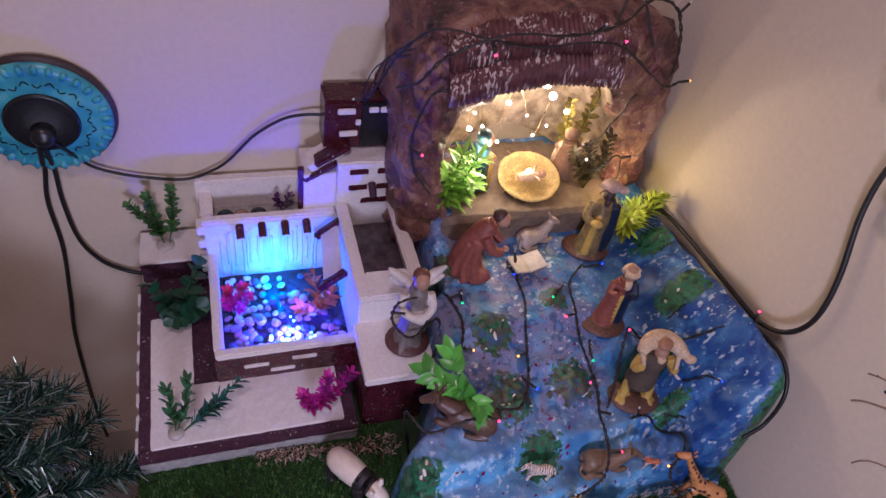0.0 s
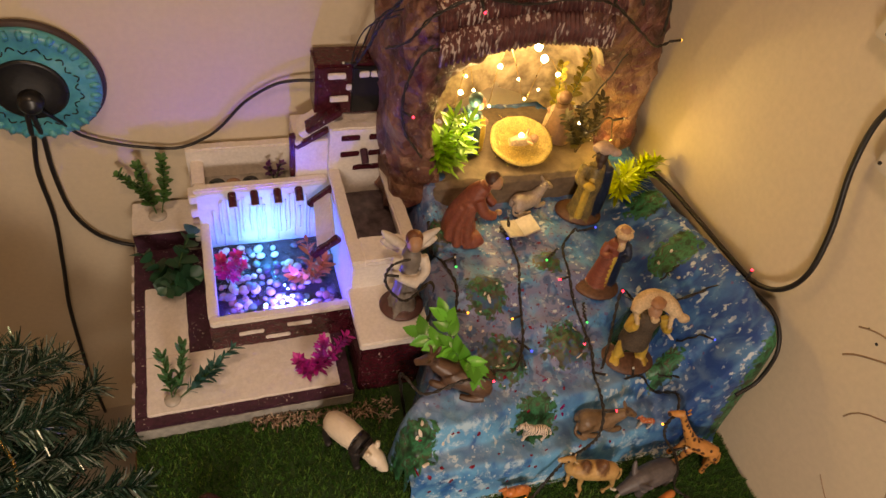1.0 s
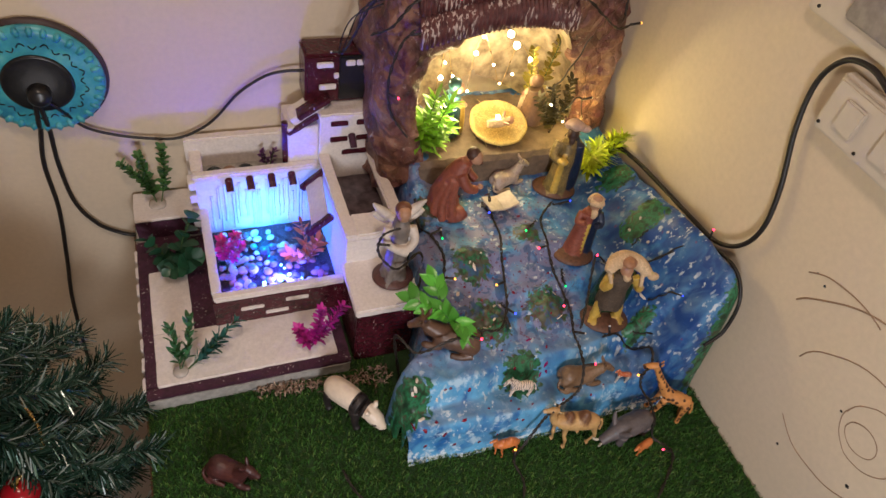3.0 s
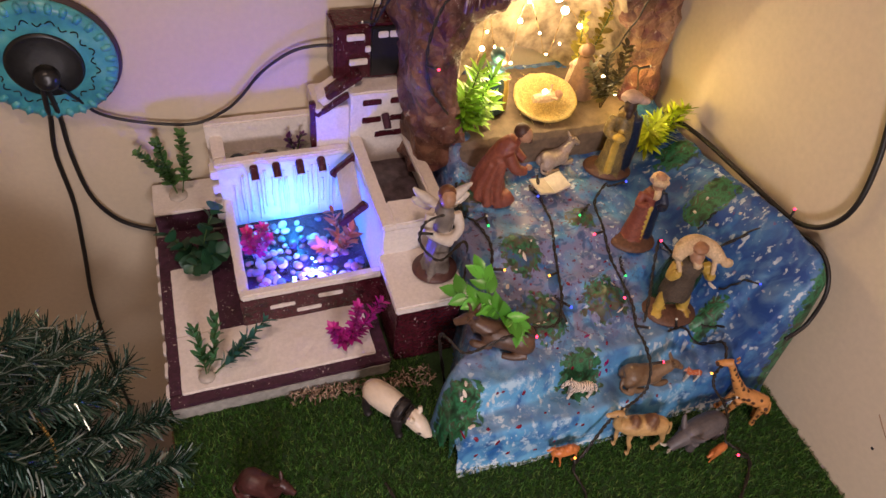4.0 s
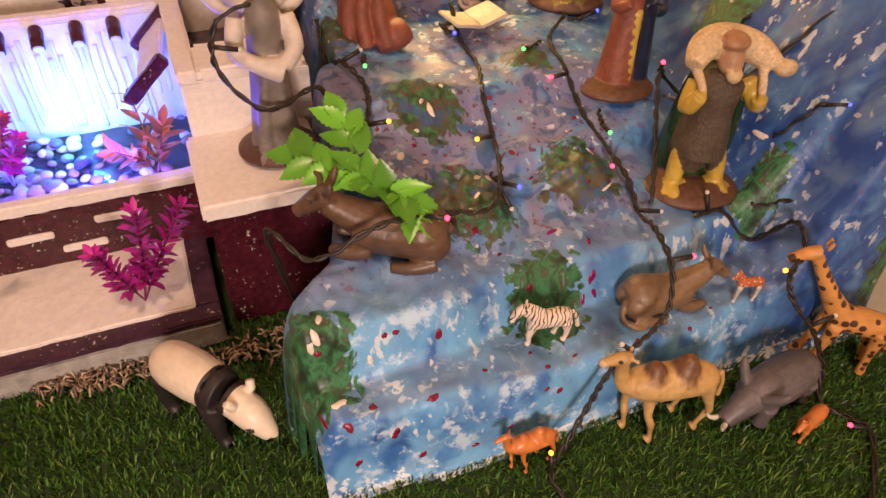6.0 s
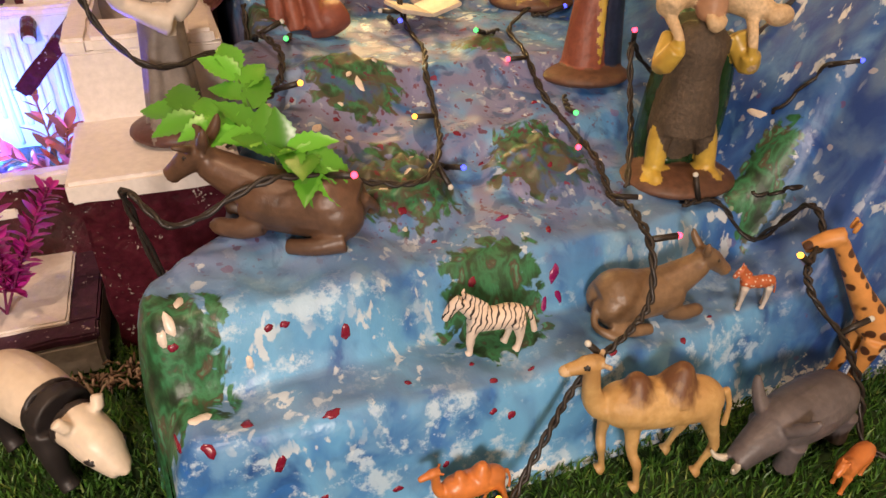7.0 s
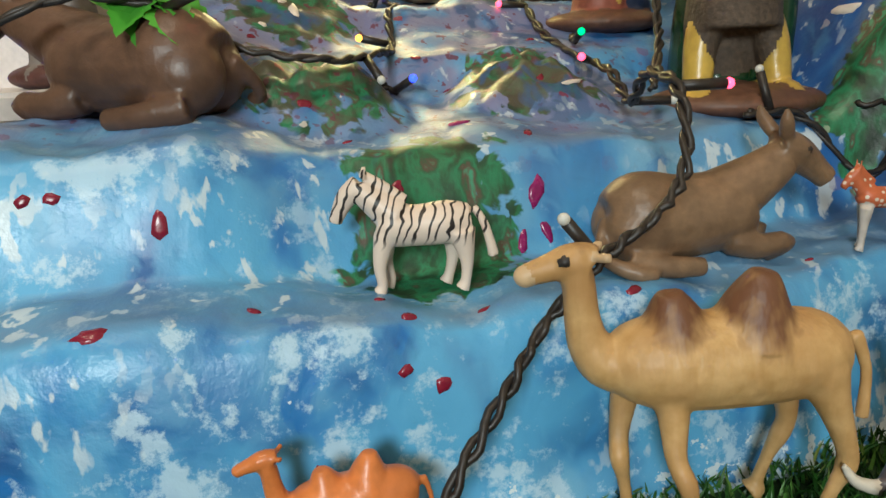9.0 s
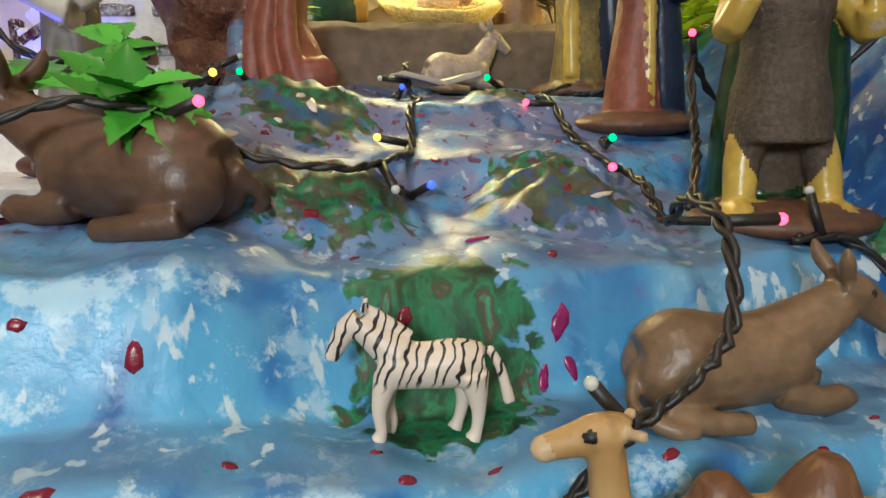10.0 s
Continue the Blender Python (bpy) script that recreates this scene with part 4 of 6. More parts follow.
# ---- figurines ----
def skin(name, colour, rough=0.45, vary=0.2, scale=140, relief=0.3, wash=None):
    """Painted resin; wash: a darker tone that sits in the folds."""
    m, t, b = nodes_of(name, rough)
    n, n2 = tex_noise(t, scale, 4), tex_noise(t, scale * 0.2, 3)
    c = ramp(t, n, [(0.3, shade(colour, 1 - vary)), (0.7, shade(colour, 1 + vary))])
    c = mix(t, ramp(t, n2, [(0.42, (0, 0, 0)), (0.68, (0.7, 0.7, 0.7))]), c, wash or shade(colour, 0.6))
    link(t, c, b.inputs["Base Color"])
    fur = t.nodes.new("ShaderNodeTexNoise")
    fur.inputs["Scale"].default_value = 220
    fur.inputs["Detail"].default_value = 2
    mp = t.nodes.new("ShaderNodeMapping")
    mp.inputs["Scale"].default_value = (1.0, 1.0, 0.22)
    co = t.nodes.new("ShaderNodeTexCoord")
    link(t, co.outputs["Object"], mp.inputs["Vector"])
    link(t, mp.outputs[0], fur.inputs["Vector"])
    bump(t, b, maths(t, "ADD", maths(t, "ADD", n, n2), maths(t, "MULTIPLY", fur.outputs["Fac"], 0.3)), min(1.0, relief * 1.2), 0.0012)
    return m


def zebra_skin():
    m, t, b = nodes_of("zebra_stripe_paint", 0.45)
    c = t.nodes.new("ShaderNodeTexCoord")
    w = t.nodes.new("ShaderNodeTexWave")
    w.inputs["Scale"].default_value = 80
    w.inputs["Distortion"].default_value = 5.5
    w.inputs["Detail"].default_value = 1.0
    w.inputs["Detail Scale"].default_value = 1.6
    mp = t.nodes.new("ShaderNodeMapping")
    mp.inputs["Rotation"].default_value = (0, 0.35, 0)
    link(t, c.outputs["Object"], mp.inputs["Vector"])
    link(t, mp.outputs[0], w.inputs["Vector"])
    sep = t.nodes.new("ShaderNodeSeparateXYZ")
    link(t, c.outputs["Object"], sep.inputs[0])
    high = ramp(t, maths(t, "MULTIPLY", sep.outputs[2], 20.0), [(0.42, (0, 0, 0)), (0.52, (1, 1, 1))])
    s = maths(t, "MULTIPLY", ramp(t, w.outputs["Fac"], [(0.79, (0, 0, 0)), (0.87, (1, 1, 1))]), high)
    link(t, mix(t, s, (0.72, 0.6, 0.5), (0.02, 0.015, 0.014)), b.inputs["Base Color"])
    return m


def spotted_skin(name, base, spot, scale, size):
    m, t, b = nodes_of(name, 0.45)
    c = t.nodes.new("ShaderNodeTexCoord")
    v = t.nodes.new("ShaderNodeTexVoronoi")
    v.inputs["Scale"].default_value = scale
    v.inputs["Randomness"].default_value = 0.7
    link(t, c.outputs["Object"], v.inputs["Vector"])
    s = ramp(t, v.outputs["Distance"], [(size, (1, 1, 1)), (size + 0.06, (0, 0, 0))])
    link(t, mix(t, s, ramp(t, tex_noise(t, 90), [(0.3, shade(base, 0.8)), (0.7, shade(base, 1.15))]), spot), b.inputs["Base Color"])
    return m


def figure(name, pieces, mats, at, label, category, voxel=0.0016, group="", smoothing=4, tone=None):
    return tagged(cast(name, pieces, mats, voxel, smoothing, at, tone), label, category, group)


S_PALE = skin("pale_muzzle", (0.66, 0.47, 0.27), 0.5)
S_DARK = skin("near_black", (0.02, 0.016, 0.014), 0.5)


def camel_coat():
    """Tan moulded coat with brown brushed over the humps and crown."""
    m, t, b = nodes_of("camel_coat", 0.5)
    a = t.nodes.new("ShaderNodeAttribute")
    a.attribute_name = "tone"
    n, n2 = tex_noise(t, 160, 4), tex_noise(t, 30, 3)
    tan = mix(t, ramp(t, n2, [(0.4, (0, 0, 0)), (0.65, (0.8, 0.8, 0.8))]), ramp(t, n, [(0.3, (0.46, 0.28, 0.1)), (0.7, (0.6, 0.39, 0.17))]), (0.4, 0.22, 0.08))
    fur = t.nodes.new("ShaderNodeTexNoise")
    fur.inputs["Scale"].default_value = 260
    mp = t.nodes.new("ShaderNodeMapping")
    mp.inputs["Scale"].default_value = (1.0, 1.0, 0.16)
    co = t.nodes.new("ShaderNodeTexCoord")
    link(t, co.outputs["Object"], mp.inputs["Vector"])
    link(t, mp.outputs[0], fur.inputs["Vector"])
    mask = ramp(t, maths(t, "ADD", a.outputs["Fac"], maths(t, "MULTIPLY", maths(t, "SUBTRACT", fur.outputs["Fac"], 0.5), 0.7)), [(0.5, (0, 0, 0)), (1.15, (1, 1, 1))])
    link(t, mix(t, mask, tan, (0.14, 0.06, 0.028)), b.inputs["Base Color"])
    bump(t, b, maths(t, "ADD", n2, maths(t, "MULTIPLY", fur.outputs["Fac"], 0.9)), 0.55, 0.0016)
    return m


def camel_pieces():
    def leg(x, y, fx, fy, front):
        bend = 0.003 if front else -0.006
        return [(x, y * 0.6, 0.056, 0.0068 if front else 0.0085), (x * 0.55 + fx * 0.45 + bend * 0.3, y * 0.85, 0.046, 0.0052), (x * 0.3 + fx * 0.7 + bend, y * 0.5 + fy * 0.5, 0.032, 0.0034), (fx + bend, fy, 0.0245, 0.0033), (fx + bend * 0.5, fy, 0.017, 0.0023), (fx, fy, 0.007, 0.0023), (fx + 0.0005, fy, 0.004, 0.0038), (fx + 0.0025, fy, 0.0022, 0.0046)]
    return [
        (0, "tube", [(-0.038, 0, 0.06, 0.0075), (-0.03, 0, 0.0602, 0.0132), (-0.013, 0, 0.0592, 0.0152), (0.008, 0, 0.0582, 0.0155), (0.023, 0, 0.0585, 0.014), (0.031, 0, 0.059, 0.0105)]),
        (0, "tube", [(0.021, 0, 0.0605, 0.0122), (0.033, 0, 0.0585, 0.0093), (0.0395, 0, 0.0645, 0.0069), (0.042, 0, 0.0735, 0.0056), (0.043, 0, 0.0825, 0.0052), (0.044, 0, 0.0885, 0.0052)]),
        (1, "tube", [(-0.01, 0, 0.066, 0.0148), (-0.0105, 0, 0.0755, 0.0105), (-0.0115, 0, 0.083, 0.0066), (-0.012, 0, 0.087, 0.004)]),
        (1, "tube", [(0.0135, 0, 0.0645, 0.0138), (0.0145, 0, 0.0725, 0.0095), (0.0155, 0, 0.078, 0.0062), (0.016, 0, 0.081, 0.004)]),
        (0, "tube", [(0.04, 0, 0.0905, 0.0048), (0.0455, 0, 0.092, 0.0055), (0.052, 0, 0.0902, 0.0044), (0.0585, 0, 0.0882, 0.0036)]),
        (2, "ball", (0.0592, 0, 0.0878, 0.0038, 0.0038, 0.0037)),
        (1, "ball", (0.043, 0, 0.0957, 0.0062, 0.0042, 0.002)),
        (2, "tube", [(0.0385, 0.004, 0.0937, 0.0017), (0.0355, 0.0078, 0.095, 0.0017)]),
        (2, "tube", [(0.0385, -0.004, 0.0937, 0.0017), (0.0355, -0.0078, 0.095, 0.0017)]),
        (3, "ball", (0.0483, 0.0045, 0.0933, 0.0016, 0.0015, 0.0015)), (3, "ball", (0.0483, -0.0045, 0.0933, 0.0016, 0.0015, 0.0015)),
        (0, "tube", leg(0.019, 0.0095, 0.0095, 0.0165, True)), (0, "tube", leg(0.024, -0.0085, 0.0265, 0.001, True)), (0, "tube", leg(-0.029, 0.0095, -0.033, 0.0085, False)), (0, "tube", leg(-0.026, -0.0095, -0.021, -0.0105, False)),
        (0, "tube", [(-0.041, 0, 0.066, 0.0026), (-0.045, 0.002, 0.054, 0.0018), (-0.045, 0.003, 0.038, 0.0022)]),
    ]


CAMEL_AT = pose(0.885, 0.611, 0, 0, 0, 165) @ Matrix.Scale(1.17, 4)
figure("camel_figurine", camel_pieces(), [camel_coat(), None, S_PALE, S_DARK], CAMEL_AT, "tan two-humped toy camel standing on the grass mat", "toy camel", 0.0011, "toy animals", 4, 1)
S_ORANGE = skin("orange_plastic", (0.62, 0.2, 0.055), 0.35, 0.12, 120, 0.2)
figure("camel_figurine", camel_pieces(), [S_ORANGE] * 4, pose(0.75, 0.617, 0, 0, 0, 178) @ Matrix.Scale(0.6, 4), "small orange plastic toy camel on the grass mat", "toy camel", 0.0016, "toy animals", 3)


def quad(length, tall, body, mats, head=1.0, neck=0.35, legs=0.1, leg_mat=0, tail=True, ears=0.12):
    """A small standing four-legged toy, as long as length, facing x."""
    L, h = length, tall
    b = body
    out = [
        (0, "tube", [(-0.42 * L, 0, 0.66 * h, b * 0.8), (-0.25 * L, 0, 0.66 * h, b * 1.05), (0.0, 0, 0.64 * h, b), (0.22 * L, 0, 0.66 * h, b * 1.02), (0.3 * L, 0, 0.7 * h, b * 0.8)]),
        (0, "tube", [(0.25 * L, 0, 0.7 * h, b * 0.75), (0.36 * L, 0, 0.8 * h, b * 0.6), (0.42 * L, 0, 0.9 * h, b * 0.5)]),
        (0, "tube", [(0.40 * L, 0, 0.95 * h, b * 0.5), (0.48 * L, 0, 0.88 * h, b * 0.46), (0.57 * L, 0, 0.76 * h, b * 0.33)]),
        (0, "tube", [(0.16 * L, 0, 0.82 * h, b * 0.3), (0.29 * L, 0, 0.92 * h, b * 0.26), (0.38 * L, 0, 1.02 * h, b * 0.22)]),
    ]
    for x, f in ((0.24, 1), (-0.34, -1)):
        for y in (0.6, -0.6):
            dx = 0.03 * L * (1 if y > 0 else -1)
            out.append((leg_mat, "tube", [(x * L + dx, y * b, 0.55 * h, legs * h), (x * L + dx * 1.3 - 0.02 * L * (f < 0), y * b, 0.3 * h, legs * h * 0.62), (x * L + dx * 1.6, y * b, 0.1 * h, legs * h * 0.55), (x * L + dx * 1.6 + 0.02 * L, y * b, 0.03 * h, legs * h * 0.75)]))
    for y in (0.3, -0.3):
        out.append((0, "tube", [(0.4 * L, y * b, 0.97 * h, b * 0.16), (0.385 * L, y * b * 1.3, 0.97 * h + ears * h, b * 0.1)]))
    if tail:
        out.append((0, "tube", [(-0.44 * L, 0, 0.72 * h, b * 0.18), (-0.5 * L, 0, 0.55 * h, b * 0.16), (-0.53 * L, 0, 0.36 * h, b * 0.2)]))
    return out


ZEBRA = [
    (0, "tube", [(-0.0225, 0, 0.031, 0.0066), (-0.013, 0, 0.0302, 0.0092), (0.0, 0, 0.0294, 0.0088), (0.011, 0, 0.0302, 0.0092), (0.0165, 0, 0.0315, 0.007)]),
    (0, "tube", [(0.009, 0, 0.034, 0.0085), (0.017, 0, 0.0405, 0.0063), (0.0235, 0, 0.0465, 0.0049)]),
    (0, "tube", [(0.0225, 0, 0.048, 0.0047), (0.0285, 0, 0.043, 0.0043), (0.033, 0, 0.035, 0.003), (0.034, 0, 0.0325, 0.0029)]),
    (0, "tube", [(0.004, 0, 0.0405, 0.002), (0.014, 0, 0.0475, 0.0021), (0.022, 0, 0.0528, 0.0017)]),
    (0, "tube", [(0.0215, 0.0025, 0.051, 0.0014), (0.0205, 0.0035, 0.055, 0.0009)]), (0, "tube", [(0.0215, -0.0025, 0.051, 0.0014), (0.0205, -0.0035, 0.055, 0.0009)]),
    (0, "tube", [(-0.024, 0, 0.036, 0.0017), (-0.0285, 0.001, 0.028, 0.0019), (-0.032, 0.001, 0.0145, 0.0024)]),
] + [(0, "tube", [(x, y * 0.8, 0.027, r), (x + b, y, 0.0145, 0.003), (x + f, y, 0.0055, 0.0023), (x + f + 0.0016, y, 0.0018, 0.0033)]) for x, y, b, f, r in ((0.0135, 0.0046, 0.003, 0.0025, 0.005), (0.0125, -0.0046, 0.0015, 0.0, 0.005), (-0.018, 0.005, -0.002, -0.0012, 0.0063), (-0.0155, -0.005, 0.0005, 0.0025, 0.0063))]
figure("zebra_figurine", ZEBRA, [zebra_skin()], pose(0.792, 0.687, ground(0.7925, 0.686) + 0.0015, 0, 0, 170), "small white toy zebra with black stripes on the blue ledge", "toy zebra", 0.0008, "toy animals", 2)
figure("fawn_figurine", quad(0.034, 0.04, 0.005, 1, legs=0.075, leg_mat=1), [spotted_skin("fawn_coat", (0.5, 0.13, 0.05), (0.7, 0.6, 0.5), 320, 0.25), skin("fawn_white", (0.6, 0.55, 0.5))], pose(1.005, 0.662, ground(1.005, 0.662) - 0.001, 0, 0, 165) , "tiny spotted toy fawn standing by the mule", "toy fawn", 0.0009, "toy animals", 2)
figure("fox_figurine", quad(0.05, 0.034, 0.007, 1, legs=0.09), [S_ORANGE], pose(1.02, 0.548, 0, 0, 0, 195), "small orange toy fox on the grass mat", "toy fox", 0.001, "toy animals", 2)


def giraffe():
    p = [
        (0, "tube", [(-0.026, 0, 0.056, 0.0105), (-0.008, 0, 0.058, 0.0125), (0.012, 0, 0.062, 0.0115), (0.022, 0, 0.068, 0.009)]),
        (0, "tube", [(0.016, 0, 0.066, 0.0105), (0.03, 0, 0.085, 0.0075), (0.044, 0, 0.106, 0.0055), (0.054, 0, 0.122, 0.005)]),
        (0, "tube", [(0.052, 0, 0.126, 0.0062), (0.062, 0, 0.122, 0.0055), (0.073, 0, 0.114, 0.0038)]),
        (0, "tube", [(0.05, 0.003, 0.13, 0.0016), (0.048, 0.003, 0.138, 0.0018)]), (0, "tube", [(0.05, -0.003, 0.13, 0.0016), (0.048, -0.003, 0.138, 0.0018)]),
        (0, "tube", [(-0.03, 0, 0.06, 0.002), (-0.037, 0, 0.04, 0.0018), (-0.037, 0, 0.026, 0.0024)]),
    ]
    for x, y, f in ((0.014, 0.007, 0.006), (0.017, -0.007, 0.012), (-0.022, 0.007, -0.004), (-0.02, -0.007, -0.01)):
        p.append((0, "tube", [(x, y, 0.056, 0.0072), (x + f * 0.3, y, 0.034, 0.0046), (x + f * 0.6, y, 0.016, 0.0034), (x + f, y, 0.003, 0.0046)]))
    figure("giraffe_figurine", p, [spotted_skin("giraffe_coat", (0.6, 0.27, 0.08), (0.07, 0.028, 0.014), 115, 0.34)], pose(1.106, 0.606, 0, 0, 0, 147) @ Matrix.Scale(1.2, 4), "orange toy giraffe with dark brown patches leaning on the landscape", "toy giraffe", 0.0012, "toy animals", 3)


giraffe()


def rhino():
    p = [
        (0, "tube", [(-0.04, 0, 0.036, 0.012), (-0.026, 0, 0.037, 0.0185), (0.0, 0, 0.036, 0.0205), (0.022, 0, 0.036, 0.0185), (0.036, 0, 0.034, 0.013)]),
        (0, "tube", [(0.03, 0, 0.034, 0.0145), (0.048, 0, 0.027, 0.011), (0.062, 0, 0.018, 0.008)]),
        (0, "tube", [(0.034, 0.01, 0.042, 0.005), (0.03, 0.02, 0.052, 0.0042), (0.028, 0.024, 0.06, 0.002)]), (0, "tube", [(0.034, -0.01, 0.042, 0.005), (0.03, -0.02, 0.052, 0.0042), (0.028, -0.024, 0.06, 0.002)]),
        (1, "tube", [(0.066, 0.004, 0.02, 0.0028), (0.074, 0.007, 0.023, 0.0022), (0.079, 0.009, 0.03, 0.0012)]), (1, "tube", [(0.066, -0.004, 0.02, 0.0028), (0.074, -0.007, 0.023, 0.0022), (0.079, -0.009, 0.03, 0.0012)]),
    ]
    for x, y in ((0.024, 0.012), (0.026, -0.012), (-0.03, 0.012), (-0.028, -0.012)):
        p.append((0, "tube", [(x, y, 0.028, 0.0085), (x, y, 0.014, 0.0068), (x, y, 0.003, 0.0076)]))
    figure("rhino_figurine", p, [skin("elephant_grey", (0.12, 0.105, 0.11), 0.45, 0.2, 200, 0.4), skin("ivory", (0.75, 0.7, 0.6), 0.35, 0.05)], pose(1.008, 0.588, 0, 0, 0, 188) @ Matrix.Scale(1.1, 4), "dark grey tusked toy beast with white tusks on the grass mat", "toy rhino", 0.0013, "toy animals", 3)


rhino()


def lying(name, at, scale, colour, wash, label, category, horns=False, head=(0, 0)):
    dx, dz = head
    p = [
        (0, "tube", [(-0.046, 0, 0.026, 0.018), (-0.03, 0, 0.029, 0.0265), (-0.005, 0, 0.028, 0.0245), (0.022, 0, 0.031, 0.0225), (0.034, 0, 0.034, 0.017)]),
        (0, "ball", (-0.032, 0.01, 0.024, 0.021, 0.017, 0.02)), (0, "ball", (-0.032, -0.01, 0.024, 0.021, 0.017, 0.02)),
        (0, "tube", [(0.02, 0, 0.036, 0.0195), (0.036 + dx * 0.5, 0, 0.056 + dz * 0.6, 0.0145), (0.044 + dx, 0, 0.07 + dz, 0.0115)]),
        (0, "tube", [(0.04 + dx, 0, 0.078 + dz, 0.0105), (0.052 + dx, 0, 0.073 + dz, 0.0102), (0.066 + dx, 0, 0.062 + dz, 0.0072), (0.072 + dx, 0, 0.057 + dz, 0.0068)]),
        (0, "tube", [(0.02, 0.013, 0.016, 0.009), (0.036, 0.016, 0.012, 0.0075), (0.052, 0.014, 0.013, 0.0062), (0.04, 0.012, 0.006, 0.0055)]),
        (0, "tube", [(0.02, -0.013, 0.016, 0.009), (0.036, -0.016, 0.012, 0.0075), (0.052, -0.014, 0.013, 0.0062), (0.04, -0.012, 0.006, 0.0055)]),
        (0, "tube", [(-0.04, -0.02, 0.01, 0.009), (-0.02, -0.026, 0.007, 0.0065), (0.0, -0.025, 0.0055, 0.0055)]),
        (0, "tube", [(-0.04, 0.02, 0.01, 0.009), (-0.02, 0.026, 0.007, 0.0065), (0.0, 0.025, 0.0055, 0.0055)]),
        (0, "tube", [(-0.05, -0.006, 0.03, 0.004), (-0.056, -0.02, 0.014, 0.0035), (-0.04, -0.03, 0.006, 0.005), (-0.028, -0.032, 0.005, 0.003)]),
        (1, "ball", (0.055 + dx, 0.0094, 0.076 + dz, 0.0013, 0.0013, 0.0013)), (1, "ball", (0.055 + dx, -0.0094, 0.076 + dz, 0.0013, 0.0013, 0.0013)),
    ]
    for y in (1, -1):
        p.append((0, "tube", [(0.042 + dx, y * 0.006, 0.084 + dz, 0.0042), (0.038 + dx, y * 0.012, 0.092 + dz, 0.004), (0.036 + dx, y * 0.014, 0.1 + dz, 0.0015)]))
        if horns:
            p.append((0, "tube", [(0.05 + dx, y * 0.008, 0.082 + dz, 0.0032), (0.052 + dx, y * 0.016, 0.086 + dz, 0.0028), (0.058 + dx, y * 0.019, 0.088 + dz, 0.0016)]))
    return figure(name, p, [skin(name + "_coat", colour, 0.4, 0.2, 150, 0.4, wash), S_DARK], at @ Matrix.Scale(scale, 4), label, category, 0.0013, "toy animals", 8)


lying("mule_figurine", pose(0.918, 0.684, ground(0.918, 0.678) - 0.004, 0, 0, -9), 0.8, (0.2, 0.125, 0.07), (0.1, 0.06, 0.035), "brown resin mule lying on the blue ledge", "mule figurine", head=(0.01, -0.012))
lying("ox_figurine", pose(0.676, 0.776, ground(0.676, 0.77) - 0.006, 0, 0, 155), 0.98, (0.115, 0.062, 0.038), (0.05, 0.028, 0.018), "dark brown resin ox lying under green leaves", "ox figurine", True, (0.014, -0.014))
lying("donkey_figurine", pose(0.905, 1.105, ground(0.905, 1.105) - 0.002, 0, 0, 12), 0.72, (0.4, 0.32, 0.27), (0.26, 0.2, 0.17), "grey resin donkey lying before the cave", "donkey figurine")
lying("cow_figurine", pose(0.262, 0.70, 0.0, 0, 0, -38), 0.78, (0.07, 0.022, 0.02), (0.03, 0.012, 0.012), "shiny dark brown toy cow lying on the grass", "toy cow")


def panda():
    white = skin("panda_white", (0.72, 0.62, 0.5), 0.4, 0.08, 120, 0.2, (0.62, 0.5, 0.38))
    p = [
        (0, "tube", [(-0.048, 0, 0.054, 0.013), (-0.036, 0, 0.057, 0.02), (-0.01, 0, 0.057, 0.0215), (0.012, 0, 0.056, 0.0195)]),
        (1, "tube", [(0.014, 0, 0.056, 0.0202), (0.024, 0, 0.055, 0.0195)]),
        (0, "tube", [(0.03, 0, 0.055, 0.0155), (0.042, 0, 0.053, 0.0145), (0.054, 0, 0.047, 0.014), (0.066, 0, 0.038, 0.0095), (0.072, 0, 0.034, 0.007)]),
        (0, "tube", [(0.046, 0.01, 0.064, 0.004), (0.042, 0.014, 0.072, 0.004)]), (0, "tube", [(0.046, -0.01, 0.064, 0.004), (0.042, -0.014, 0.072, 0.004)]),
        (1, "ball", (0.06, 0.011, 0.046, 0.004, 0.003, 0.003)), (1, "ball", (0.06, -0.011, 0.046, 0.004, 0.003, 0.003)), (1, "ball", (0.0745, 0, 0.036, 0.003, 0.004, 0.003)),
    ]
    for x, y, f in ((0.024, 0.013, 0.012), (0.02, -0.014, 0.004), (-0.038, 0.012, -0.004), (-0.04, -0.013, 0.002)):
        p.append((1, "tube", [(x * 0.9, y * 0.8, 0.05, 0.0115), (x + f * 0.5, y, 0.03, 0.008), (x + f, y, 0.012, 0.0058), (x + f + 0.005, y, 0.0035, 0.0068)]))
    figure("panda_figurine", p, [white, skin("panda_black", (0.025, 0.02, 0.02), 0.5)], pose(0.488, 0.766, 0, 0, 0, -52) @ Matrix.Scale(1.08, 4), "cream toy panda with black legs and shoulder band on the grass", "toy panda", 0.0014, "toy animals", 4)


panda()

